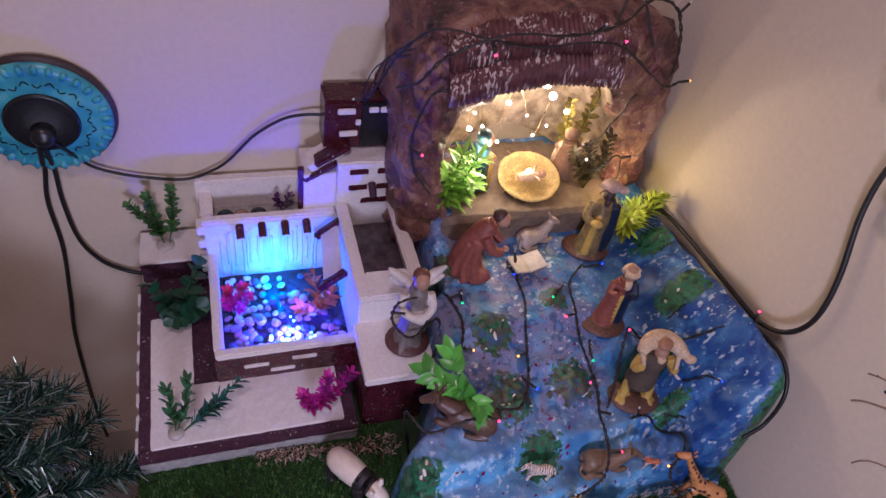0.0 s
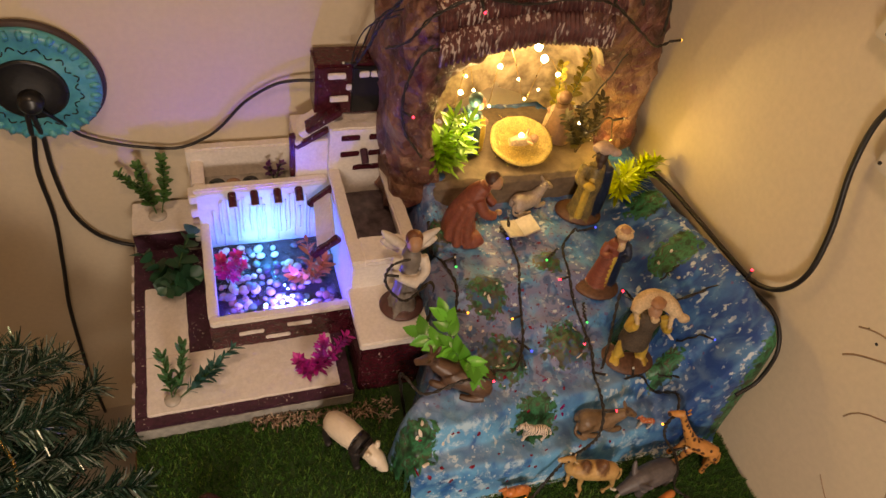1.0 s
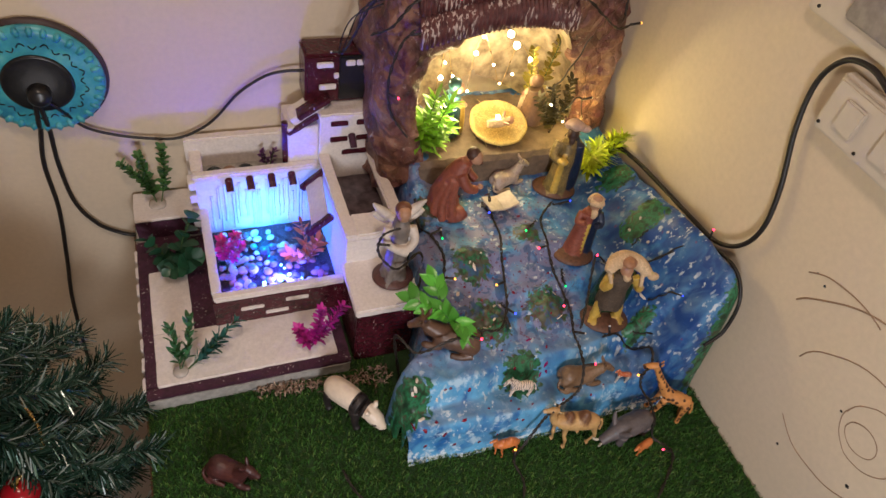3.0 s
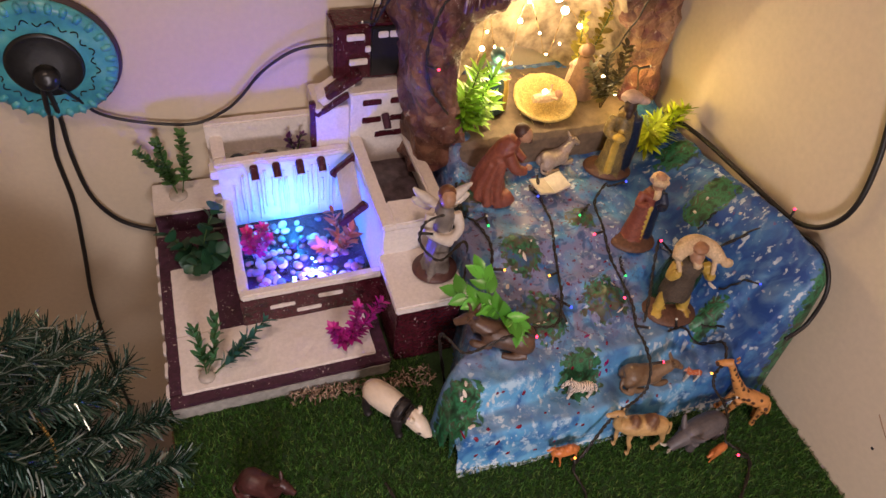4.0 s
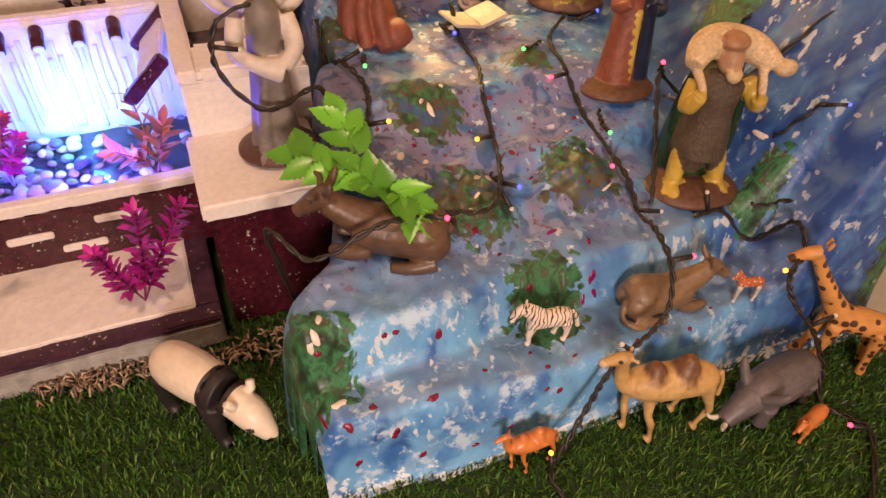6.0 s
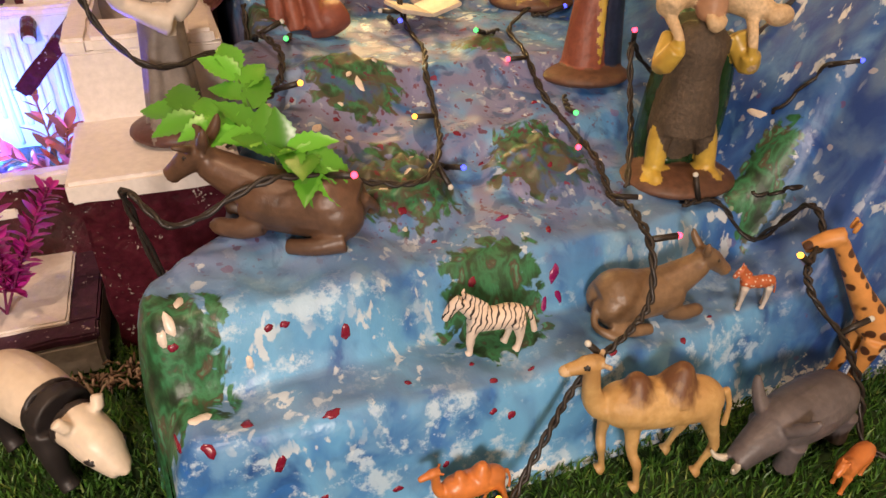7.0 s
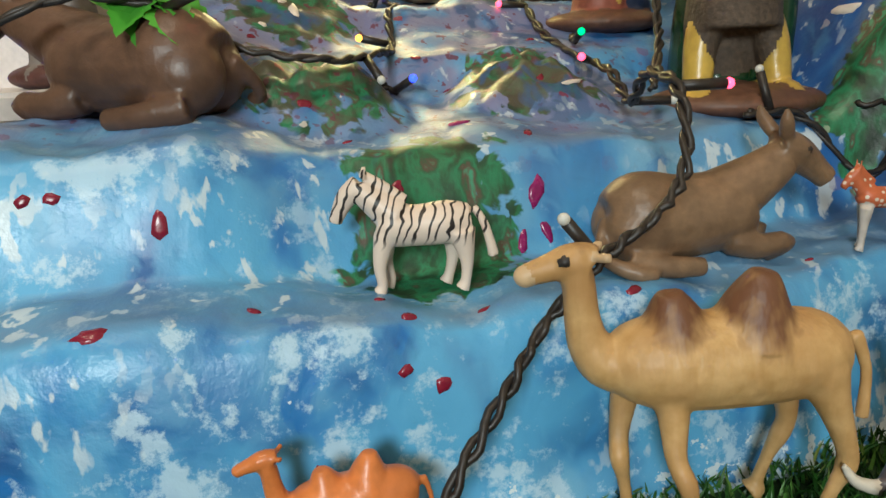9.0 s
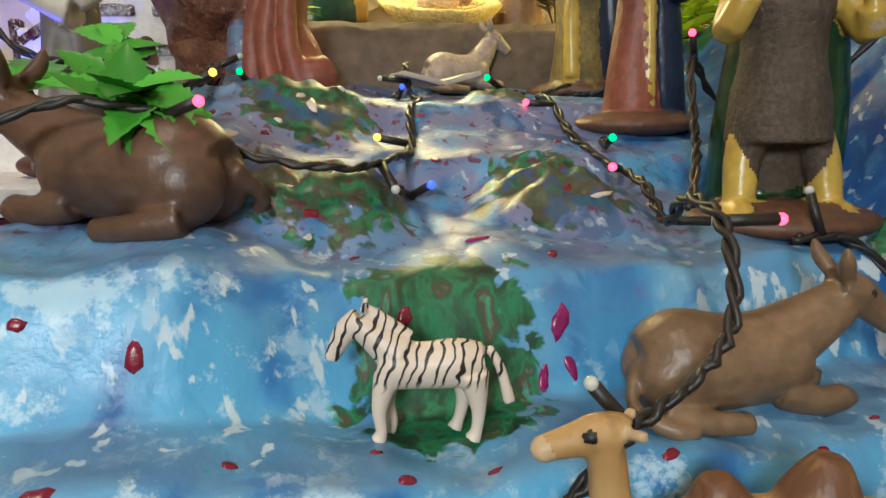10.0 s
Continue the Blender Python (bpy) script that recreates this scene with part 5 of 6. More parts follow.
# robed figures: plain painted statues, facing -y
C_SKIN = skin("figure_tan", (0.45, 0.25, 0.15), 0.5, 0.15)
C_ROBE_RED = skin("robe_rust", (0.25, 0.075, 0.045), 0.5, 0.25, 130, 0.5, (0.17, 0.04, 0.028))
C_ROBE_GREY = skin("robe_grey", (0.2, 0.17, 0.15), 0.55, 0.2, 130, 0.5, (0.12, 0.1, 0.09))
C_CREAM = skin("cream_wool", (0.62, 0.46, 0.28), 0.6, 0.25, 260, 0.9, (0.42, 0.28, 0.15))
C_BROWN = skin("brown_tunic", (0.085, 0.06, 0.04), 0.7, 0.4, 330, 0.9)
C_GREEN = skin("bottle_green_cloak", (0.012, 0.045, 0.016), 0.22, 0.3)
C_YELLOW = skin("yellow_ochre", (0.55, 0.38, 0.07), 0.3, 0.15, 120, 0.3, (0.34, 0.2, 0.04))
C_NAVY = skin("navy_cloak", (0.012, 0.02, 0.05), 0.35, 0.3)
C_WOOD = skin("base_brown", (0.13, 0.06, 0.035), 0.5, 0.3)
C_WHITE = skin("figure_white", (0.62, 0.55, 0.48), 0.5, 0.1)
C_TEAL = skin("teal_cloak", (0.02, 0.07, 0.08), 0.4, 0.3)
C_BASE_PLUM = skin("plum_base", (0.09, 0.035, 0.03), 0.45, 0.3)


def statue(name, pieces, mats, x, y, z, turn, scale, label, category="figurine", voxel=0.002):
    return figure(name, pieces, mats, pose(x, y, z, 0, 0, turn) @ Matrix.Scale(scale, 4), label, category, voxel, "crib figures", 3)


# heights below are of a figure 0.2 m tall
ANGEL = [
    (3, "ball", (0, 0, 0.008, 0.04, 0.036, 0.011)),
    (0, "tube", [(0, 0.002, 0.008, 0.025), (0, 0, 0.04, 0.0215), (0.001, 0, 0.08, 0.018), (0.002, 0, 0.115, 0.0165), (0.003, 0, 0.142, 0.016), (0.003, 0.002, 0.16, 0.009)]),
    (0, "tube", [(0.014, -0.014, 0.01, 0.008), (0.01, -0.013, 0.06, 0.006), (0.008, -0.012, 0.1, 0.005)]), (0, "tube", [(-0.012, -0.018, 0.01, 0.008), (-0.008, -0.017, 0.06, 0.006), (0, -0.012, 0.1, 0.005)]),
    (1, "tube", [(-0.02, -0.002, 0.142, 0.008), (-0.024, -0.014, 0.118, 0.008), (-0.008, -0.024, 0.108, 0.0075), (0.012, -0.022, 0.1, 0.012)]),
    (1, "tube", [(0.022, -0.002, 0.142, 0.008), (0.027, -0.014, 0.118, 0.008), (0.014, -0.024, 0.104, 0.0075)]),
    (2, "ball", (0.003, -0.006, 0.176, 0.0125, 0.0135, 0.016)),
    (4, "ball", (0.003, 0.002, 0.181, 0.0145, 0.0135, 0.0145)), (4, "tube", [(0.003, 0.008, 0.182, 0.011), (0.004, 0.011, 0.165, 0.01), (0.003, 0.01, 0.15, 0.008)]),
    (1, "tube", [(0.012, 0.016, 0.145, 0.008), (0.028, 0.024, 0.158, 0.0085), (0.04, 0.024, 0.17, 0.0055), (0.047, 0.02, 0.182, 0.0025)]), (1, "tube", [(0.02, 0.022, 0.132, 0.006), (0.036, 0.026, 0.144, 0.0065), (0.046, 0.024, 0.156, 0.004)]),
    (1, "tube", [(-0.008, 0.016, 0.145, 0.008), (-0.027, 0.024, 0.156, 0.0085), (-0.039, 0.024, 0.168, 0.0055), (-0.046, 0.02, 0.18, 0.0025)]), (1, "tube", [(-0.014, 0.022, 0.132, 0.006), (-0.033, 0.026, 0.142, 0.0065), (-0.044, 0.024, 0.154, 0.004)]),
]
statue("angel_figurine", ANGEL, [C_ROBE_GREY, C_WHITE, C_SKIN, C_BASE_PLUM, skin("auburn", (0.16, 0.06, 0.03))], 0.61, 0.945, 0.166, -6, 1.03, "grey-robed resin angel with cream wings on the white platform", voxel=0.0018)

SHEPHERD = [
    (5, "ball", (0.002, -0.006, 0.006, 0.056, 0.044, 0.012)),
    (1, "tube", [(-0.024, -0.012, 0.012, 0.0085), (-0.021, -0.006, 0.04, 0.0105), (-0.014, -0.002, 0.062, 0.012)]), (1, "tube", [(0.026, -0.012, 0.012, 0.0085), (0.023, -0.006, 0.04, 0.0105), (0.014, -0.002, 0.062, 0.012)]),
    (1, "ball", (-0.026, -0.02, 0.014, 0.007, 0.012, 0.005)), (1, "ball", (0.028, -0.02, 0.014, 0.007, 0.012, 0.005)),
    (0, "tube", [(0, 0, 0.05, 0.029), (0, 0, 0.075, 0.027), (0, 0, 0.1, 0.0225), (0, 0, 0.128, 0.0235), (0, 0, 0.142, 0.015)]),
    (2, "tube", [(0.0, 0.026, 0.012, 0.03), (0.004, 0.026, 0.06, 0.031), (0.004, 0.022, 0.11, 0.026), (0.0, 0.016, 0.14, 0.018)]), (2, "tube", [(0.034, 0.018, 0.012, 0.012), (0.034, 0.014, 0.07, 0.012), (0.026, 0.008, 0.13, 0.011)]),
    (1, "tube", [(-0.026, -0.002, 0.134, 0.0095), (-0.036, -0.014, 0.112, 0.009), (-0.03, -0.022, 0.128, 0.008)]), (1, "tube", [(0.028, -0.002, 0.134, 0.0095), (0.04, -0.012, 0.11, 0.009), (0.036, -0.02, 0.122, 0.008)]),
    (3, "ball", (0, -0.006, 0.157, 0.0125, 0.0135, 0.0155)), (4, "tube", [(-0.006, -0.018, 0.152, 0.004), (0, -0.02, 0.146, 0.0065), (0.006, -0.018, 0.152, 0.004)]),
    (4, "tube", [(-0.04, -0.012, 0.156, 0.009), (-0.026, 0.004, 0.167, 0.0155), (0, 0.016, 0.168, 0.0165), (0.028, 0.006, 0.163, 0.0155), (0.046, -0.01, 0.152, 0.01)]), (4, "ball", (0.054, -0.016, 0.152, 0.012, 0.009, 0.009)),
    (4, "tube", [(-0.034, -0.008, 0.15, 0.005), (-0.03, -0.02, 0.138, 0.0042), (-0.026, -0.022, 0.124, 0.0042)]), (4, "tube", [(0.036, -0.008, 0.148, 0.005), (0.034, -0.02, 0.136, 0.0042), (0.038, -0.022, 0.112, 0.0042)]),
    (6, "ball", (0.0, -0.002, 0.175, 0.015, 0.015, 0.008)),
]
statue("shepherd_figurine", SHEPHERD, [C_BROWN, C_YELLOW, C_GREEN, C_SKIN, C_CREAM, C_WOOD, skin("hat_tan", (0.38, 0.19, 0.1))], 1.008, 0.784, ground(1.0, 0.755) + 0.002, -14, 0.95, "resin shepherd in brown tunic carrying a sheep on his shoulders", voxel=0.0017)

OLD_MAN = [
    (4, "ball", (-0.01, -0.012, 0.006, 0.056, 0.044, 0.012)),
    (0, "tube", [(-0.01, -0.006, 0.01, 0.027), (-0.01, -0.004, 0.05, 0.022), (-0.006, 0, 0.1, 0.019), (-0.004, 0, 0.14, 0.017)]),
    (1, "tube", [(0.016, 0.004, 0.01, 0.024), (0.014, 0.004, 0.06, 0.021), (0.01, 0.004, 0.11, 0.02), (0.004, 0.004, 0.15, 0.016)]),
    (2, "tube", [(0.001, -0.023, 0.014, 0.006), (0.001, -0.02, 0.06, 0.0055), (0.0, -0.016, 0.11, 0.005)]),
    (1, "tube", [(0.022, 0, 0.14, 0.009), (0.03, -0.014, 0.115, 0.0085), (0.014, -0.026, 0.118, 0.0075)]), (0, "tube", [(-0.022, 0, 0.14, 0.009), (-0.03, -0.014, 0.118, 0.0085), (-0.018, -0.03, 0.13, 0.0075)]),
    (3, "ball", (0, -0.006, 0.168, 0.0125, 0.0135, 0.015)), (5, "tube", [(0, -0.016, 0.16, 0.0075), (0, -0.02, 0.148, 0.0075), (0, -0.018, 0.138, 0.004)]),
    (5, "tube", [(-0.016, -0.004, 0.178, 0.009), (0, 0.008, 0.182, 0.0105), (0.017, -0.004, 0.178, 0.009)]), (5, "tube", [(-0.015, -0.008, 0.178, 0.0075), (0, -0.016, 0.18, 0.007), (0.015, -0.008, 0.178, 0.0075)]), (3, "ball", (0, -0.002, 0.188, 0.011, 0.011, 0.007)),
    (5, "tube", [(0.018, 0.006, 0.17, 0.008), (0.02, 0.01, 0.15, 0.008), (0.02, 0.008, 0.135, 0.005)]),
]
statue("old_man_figurine", OLD_MAN, [C_ROBE_RED, C_NAVY, C_YELLOW, C_SKIN, C_WOOD, C_CREAM], 0.997, 0.918, ground(0.985, 0.90) - 0.001, -16, 0.82, "resin man in rust robe and navy cloak with cream turban")

KNEELER = [
    (0, "tube", [(-0.01, 0.008, 0.012, 0.032), (-0.01, 0.004, 0.03, 0.034), (-0.014, 0.0, 0.06, 0.027), (-0.006, -0.002, 0.092, 0.0225), (0.008, -0.004, 0.126, 0.02), (0.02, -0.006, 0.148, 0.013)]),
    (0, "tube", [(-0.03, -0.02, 0.008, 0.009), (-0.03, -0.018, 0.05, 0.007), (-0.016, -0.018, 0.1, 0.006)]), (0, "tube", [(-0.012, -0.03, 0.008, 0.009), (-0.016, -0.026, 0.05, 0.007), (-0.004, -0.022, 0.11, 0.006)]), (0, "tube", [(0.012, -0.03, 0.008, 0.01), (0.002, -0.026, 0.05, 0.008), (0.006, -0.022, 0.11, 0.006)]),
    (0, "tube", [(0.0, -0.02, 0.012, 0.016), (0.02, -0.02, 0.016, 0.017), (0.034, -0.014, 0.022, 0.014)]), (0, "tube", [(0.01, -0.022, 0.126, 0.011), (0.026, -0.03, 0.1, 0.0105), (0.046, -0.026, 0.092, 0.0085)]),
    (0, "tube", [(0.018, 0.014, 0.126, 0.01), (0.032, 0.012, 0.104, 0.01), (0.048, 0.0, 0.094, 0.008)]), (1, "ball", (0.054, -0.016, 0.092, 0.007, 0.006, 0.006)),
    (1, "ball", (0.036, -0.006, 0.158, 0.0135, 0.0125, 0.0155)), (2, "ball", (0.03, -0.003, 0.164, 0.0145, 0.0142, 0.0145)), (2, "tube", [(0.044, -0.006, 0.152, 0.006), (0.047, -0.007, 0.142, 0.0055)]),
]
statue("kneeling_figurine", KNEELER, [C_ROBE_RED, C_SKIN, skin("dark_hair", (0.07, 0.03, 0.02))], 0.75, 1.05, ground(0.755, 1.045) - 0.002, -14, 0.98, "kneeling resin man in folded rust robe before the cave")

KING = [
    (4, "ball", (0, 0, 0.007, 0.052, 0.038, 0.012)),
    (0, "tube", [(0, -0.004, 0.012, 0.028), (0, -0.004, 0.06, 0.022), (0, -0.004, 0.11, 0.0215), (0, -0.002, 0.145, 0.016)]),
    (1, "tube", [(0.016, 0.014, 0.012, 0.03), (0.016, 0.012, 0.07, 0.025), (0.012, 0.008, 0.12, 0.022), (0.006, 0.006, 0.15, 0.014)]), (1, "tube", [(0.034, 0.004, 0.02, 0.012), (0.032, 0.002, 0.08, 0.012), (0.024, 0, 0.14, 0.011)]),
    (2, "tube", [(-0.004, -0.028, 0.02, 0.008), (-0.006, -0.026, 0.07, 0.007), (-0.004, -0.02, 0.12, 0.006)]), (0, "tube", [(-0.02, -0.002, 0.14, 0.01), (-0.03, -0.02, 0.115, 0.0095), (-0.012, -0.034, 0.112, 0.008)]),
    (2, "ball", (-0.008, -0.038, 0.114, 0.012, 0.01, 0.008)),
    (3, "ball", (0, -0.006, 0.168, 0.0125, 0.0135, 0.015)), (3, "tube", [(0, -0.016, 0.16, 0.007), (0, -0.018, 0.15, 0.006)]),
    (5, "tube", [(-0.018, -0.002, 0.182, 0.008), (0, 0.012, 0.185, 0.01), (0.02, 0, 0.182, 0.008)]), (5, "ball", (0.002, 0, 0.188, 0.019, 0.018, 0.009)), (5, "ball", (0.024, 0.006, 0.178, 0.014, 0.01, 0.008)),
]
statue("king_figurine", KING, [skin("king_gold", (0.24, 0.17, 0.055), 0.35, 0.4, 190, 0.7, (0.06, 0.05, 0.03)), C_NAVY, C_YELLOW, skin("king_face", (0.05, 0.025, 0.018)), C_WOOD, skin("turban_pink", (0.5, 0.36, 0.3))], 1.012, 1.076, ground(1.0, 1.065) - 0.002, -24, 0.95, "dark resin king in gold and navy with pale turban")

KNEEL_CAVE = [
    (0, "tube", [(0, 0, 0.01, 0.036), (0, 0, 0.05, 0.03), (0.002, 0, 0.085, 0.024), (0.008, 0, 0.105, 0.017)]), (1, "ball", (0.014, -0.004, 0.122, 0.0125, 0.0125, 0.015)), (0, "ball", (0.008, 0.002, 0.127, 0.016, 0.016, 0.016)),
    (2, "tube", [(0.02, -0.014, 0.012, 0.016), (0.022, -0.012, 0.05, 0.014), (0.02, -0.01, 0.085, 0.011)]), (1, "tube", [(0.016, -0.012, 0.09, 0.008), (0.034, -0.012, 0.076, 0.007)]),
]
statue("mary_figurine", KNEEL_CAVE, [C_TEAL, C_SKIN, C_YELLOW], 0.792, 1.215, 0.29, 10, 0.95, "kneeling resin woman in teal cloak beside the crib")
statue("joseph_figurine", KNEEL_CAVE, [skin("tan_robe", (0.22, 0.12, 0.06)), C_SKIN, C_CREAM], 1.0, 1.225, 0.29, 168, 0.86, "kneeling resin man in tan robe beside the crib")


def crib():
    root = thing("straw_crib", "oval straw-filled manger with a small wrapped doll", "crib")
    straw = skin("straw", (0.6, 0.44, 0.14), 0.6, 0.35, 260, 0.9)
    bm = lathe([(0.0, 0.0), (0.034, 0.0), (0.052, 0.016), (0.066, 0.036), (0.061, 0.04), (0.046, 0.02), (0.0, 0.012)], sides=28)
    for v in bm.verts:
        v.co.x *= 1.15
        v.co += noise.noise_vector(v.co * 60) * 0.003
    m = pose(0.905, 1.205, 0.292, 20, 0, 0) @ Matrix.Scale(0.88, 4)
    part("bowl", bm, straw, root, smooth=True, place=m)
    bm = bmesh.new()
    rng = random.Random(8)
    for k in range(260):
        a, r, b = rng.uniform(0, 6.3), rng.uniform(0, 0.062), rng.uniform(0, 6.3)
        x, y, z = r * 1.15 * math.cos(a), r * math.sin(a), 0.024 + rng.uniform(0, 0.012)
        d = rng.uniform(0.008, 0.018)
        tube([(x, y, z, 0.0007), (x + d * math.cos(b), y + d * math.sin(b), z + rng.uniform(-0.004, 0.008), 0.0005)], bm, 4)
    tagged(part("straw", bm, straw, root, "loose yellow straw", place=m), kind="stuff")
    tagged(cast("doll", [(0, "tube", [(-0.03, 0, 0.034, 0.009), (0, 0, 0.036, 0.013), (0.02, 0, 0.037, 0.01)]), (1, "ball", (0.03, 0, 0.042, 0.01, 0.01, 0.01)), (1, "tube", [(0.012, -0.008, 0.044, 0.004), (0.018, -0.02, 0.054, 0.003)]), (1, "tube", [(0.012, 0.008, 0.044, 0.004), (0.018, 0.02, 0.054, 0.003)])], [C_CREAM, C_SKIN], 0.0016, 3, m), "wrapped cream doll lying on straw", "doll")


crib()
book = thing("open_book", "small cream open booklet lying before the cave", "booklet")
for s in (-1, 1):
    part("page", rough_box(0, 0.036, -0.022, 0.022, -0.002, 0.002, 0.01, 0.0008, 0.001), C_WHITE, book, place=pose(0.868, 1.045, ground(0.868, 1.045) + 0.012, 0, 0, 8) @ pose(0, 0, 0, 0, -14 if s > 0 else 194, 0))

# ---- plants ----
def leaf_mat(name, colour, rough=0.4):
    m, t, b = nodes_of(name, rough)
    g = t.nodes.new("ShaderNodeNewGeometry")
    o = t.nodes.new("ShaderNodeObjectInfo")
    vary = maths(t, "FRACT", maths(t, "ADD", g.outputs["Random Per Island"], o.outputs["Random"]))
    c = ramp(t, vary, [(0, shade(colour, 0.6)), (0.6, colour), (1, shade(colour, 1.35))])
    link(t, c, b.inputs["Base Color"])
    b.inputs["Subsurface Weight"].default_value = 0.0
    return m


def blade(bm, root, way, up, length, width, curl=0.25):
    """One leaf with a folded midrib."""
    d = Vector(way).normalized()
    s = d.cross(Vector(up))
    s = s.normalized() if s.length > 1e-5 else Vector((1, 0, 0))
    n = s.cross(d)
    r = Vector(root)
    rows = []
    for t, w in ((0.0, 0.15), (0.3, 0.85), (0.6, 1.0), (0.85, 0.6), (1.0, 0.05)):
        c = r + d * length * t - n * curl * length * t * t
        rows.append((bm.verts.new(c + s * width * w + n * width * 0.25 * w), bm.verts.new(c), bm.verts.new(c - s * width * w + n * width * 0.25 * w)))
    for a, b in zip(rows, rows[1:]):
        bm.faces.new((a[0], a[1], b[1], b[0]))
        bm.faces.new((a[1], a[2], b[2], b[1]))


def spray(name, label, place, stems, leaf_colour, leaf_size, per_stem, seed, width=0.3, spread=0.9, stem_colour=(0.05, 0.12, 0.03), start=0.25, foot=None):
    """A plastic plant: stems, each set with many leaves. stems: lists of points."""
    rng = random.Random(seed)
    root = thing(name, label, "artificial plant", "artificial plants")
    lm, sm = leaf_mat(name + "_leaf", leaf_colour), plain(name + "_stem", stem_colour, 0.5, 0, 200, 0.2)
    for pts in stems:
        line = glide([Vector(place) + Vector(p) for p in pts], 8)
        part("stem", tube([(*p, 0.0011) for p in line], sides=6), sm, root, smooth=True)
        bm = bmesh.new()
        n = len(line) - 1
        for k in range(per_stem):
            u = start + (1 - start) * k / max(1, per_stem - 1)
            i = min(n - 1, int(u * n))
            p = Vector(line[i]).lerp(Vector(line[i + 1]), u * n - i)
            d = (Vector(line[i + 1]) - Vector(line[i])).normalized()
            a = k * 2.4 + rng.uniform(-0.4, 0.4)
            side = d.orthogonal().normalized()
            out = Matrix.Rotation(a, 3, d) @ side
            way = out * spread + d * rng.uniform(0.5, 1.0)
            size = leaf_size * rng.uniform(0.7, 1.2) * (1.1 - 0.35 * u)
            blade(bm, p, way, d, size, size * width, rng.uniform(-0.1, 0.3))
        tagged(part("foliage", bm, lm, root, smooth=True), kind="stuff")
    if foot:
        part("foot", lathe([(0, 0), (foot, 0), (foot * 0.95, 0.004), (foot * 0.5, 0.007), (0, 0.007)], sides=20, place=Matrix.Translation(place)), plain(name + "_foot", (0.5, 0.45, 0.4), 0.4), root, smooth=True)
    return root


spray("fern_plant", "green plastic pond plant standing on the white side block", (0.195, 1.305, 0.094), [[(0.0, 0.0, 0.0), (-0.0156, 0.0, 0.065), (-0.052, 0.0052, 0.1144)], [(0.0, 0.0, 0.0), (-0.0078, 0.0, 0.065), (-0.0156, 0.0, 0.1365)], [(0.0078, 0.0, 0.0), (0.0234, 0.0, 0.078), (0.0286, 0.0, 0.1495)]], (0.07, 0.2, 0.05), 0.02, 46, 1, 0.32, foot=0.018)
spray("broad_leaf_plant", "dark green plastic plant with round leaves at the house corner", (0.222, 1.17, 0.037), [[(0.0, 0.0, 0.0), (-0.023, 0.0, 0.0345), (-0.0517, 0.023, 0.0633)], [(0.0, 0.0, 0.0), (0.0115, 0.0115, 0.0575), (0.0345, 0.0345, 0.0978)], [(0.0, 0.0, 0.0), (0.0, -0.023, 0.0345), (-0.0172, -0.0517, 0.0517)], [(0.0, 0.0, 0.0), (0.0115, -0.023, 0.0345), (0.0287, -0.0345, 0.0575)]], (0.02, 0.09, 0.045), 0.036, 9, 2, 0.52, 1.0)
spray("reed_plant", "green plastic pond weed lying on the white terrace", (0.202, 0.905, 0.043), [[(0.0, 0.0, 0.0), (0.0, 0.012, 0.042), (-0.0048, 0.036, 0.09)], [(0.0, 0.0, 0.0), (0.0192, 0.018, 0.048), (0.0288, 0.042, 0.096)]], (0.06, 0.2, 0.08), 0.0264, 26, 3, 0.2, 0.55, foot=0.014)
spray("reed_plant", "bluish green plastic pond weed on the white terrace", (0.212, 0.905, 0.043), [[(0.0, 0.0, 0.0), (0.046, 0.023, 0.0287), (0.0978, 0.046, 0.0633)], [(0.0, 0.0, 0.0), (0.0345, 0.0115, 0.023), (0.069, 0.0207, 0.0575)]], (0.03, 0.14, 0.12), 0.0264, 26, 4, 0.2, 0.55)
spray("pink_plant", "bright magenta plastic pond plant on the terrace", (0.445, 0.905, 0.043), [[(0.0, 0.0, 0.0), (-0.0135, -0.0054, 0.0405), (-0.027, -0.0081, 0.081)], [(0.0, 0.0, 0.0), (0.0108, 0.0, 0.054), (0.0189, 0.0, 0.1148)], [(0.0, 0.0, 0.0), (0.027, 0.0, 0.054), (0.0594, 0.0054, 0.108)]], (0.5, 0.02, 0.28), 0.0195, 60, 5, 0.2, 1.0, (0.2, 0.02, 0.1), 0.22)
spray("pink_plant", "bright pink feathery plastic plant in the fountain pool", (0.316, 1.14, 0.055), [[(0.0, 0.0, 0.0), (-0.006, -0.011, 0.044), (-0.008, -0.02, 0.1)], [(0.0, 0.0, 0.0), (0.006, -0.011, 0.055), (0.022, -0.016, 0.102)], [(0.0, 0.0, 0.0), (0.01, -0.014, 0.04), (0.03, -0.02, 0.075)]], (0.68, 0.025, 0.22), 0.019, 54, 6, 0.24, 1.0, (0.5, 0.4, 0.35), 0.35)
spray("orange_plant", "orange plastic plant in the fountain pool", (0.478, 1.11, 0.055), [[(0.0, 0.0, 0.0), (-0.011, 0.0, 0.022), (-0.0374, -0.0132, 0.0495)], [(0.0, 0.0, 0.0), (0.0, 0.011, 0.033), (-0.0066, 0.033, 0.0935)], [(0.0, 0.0, 0.0), (0.011, 0.0, 0.033), (0.0198, 0.0, 0.066)]], (0.62, 0.17, 0.045), 0.0312, 18, 7, 0.2, 0.8, (0.3, 0.1, 0.03))
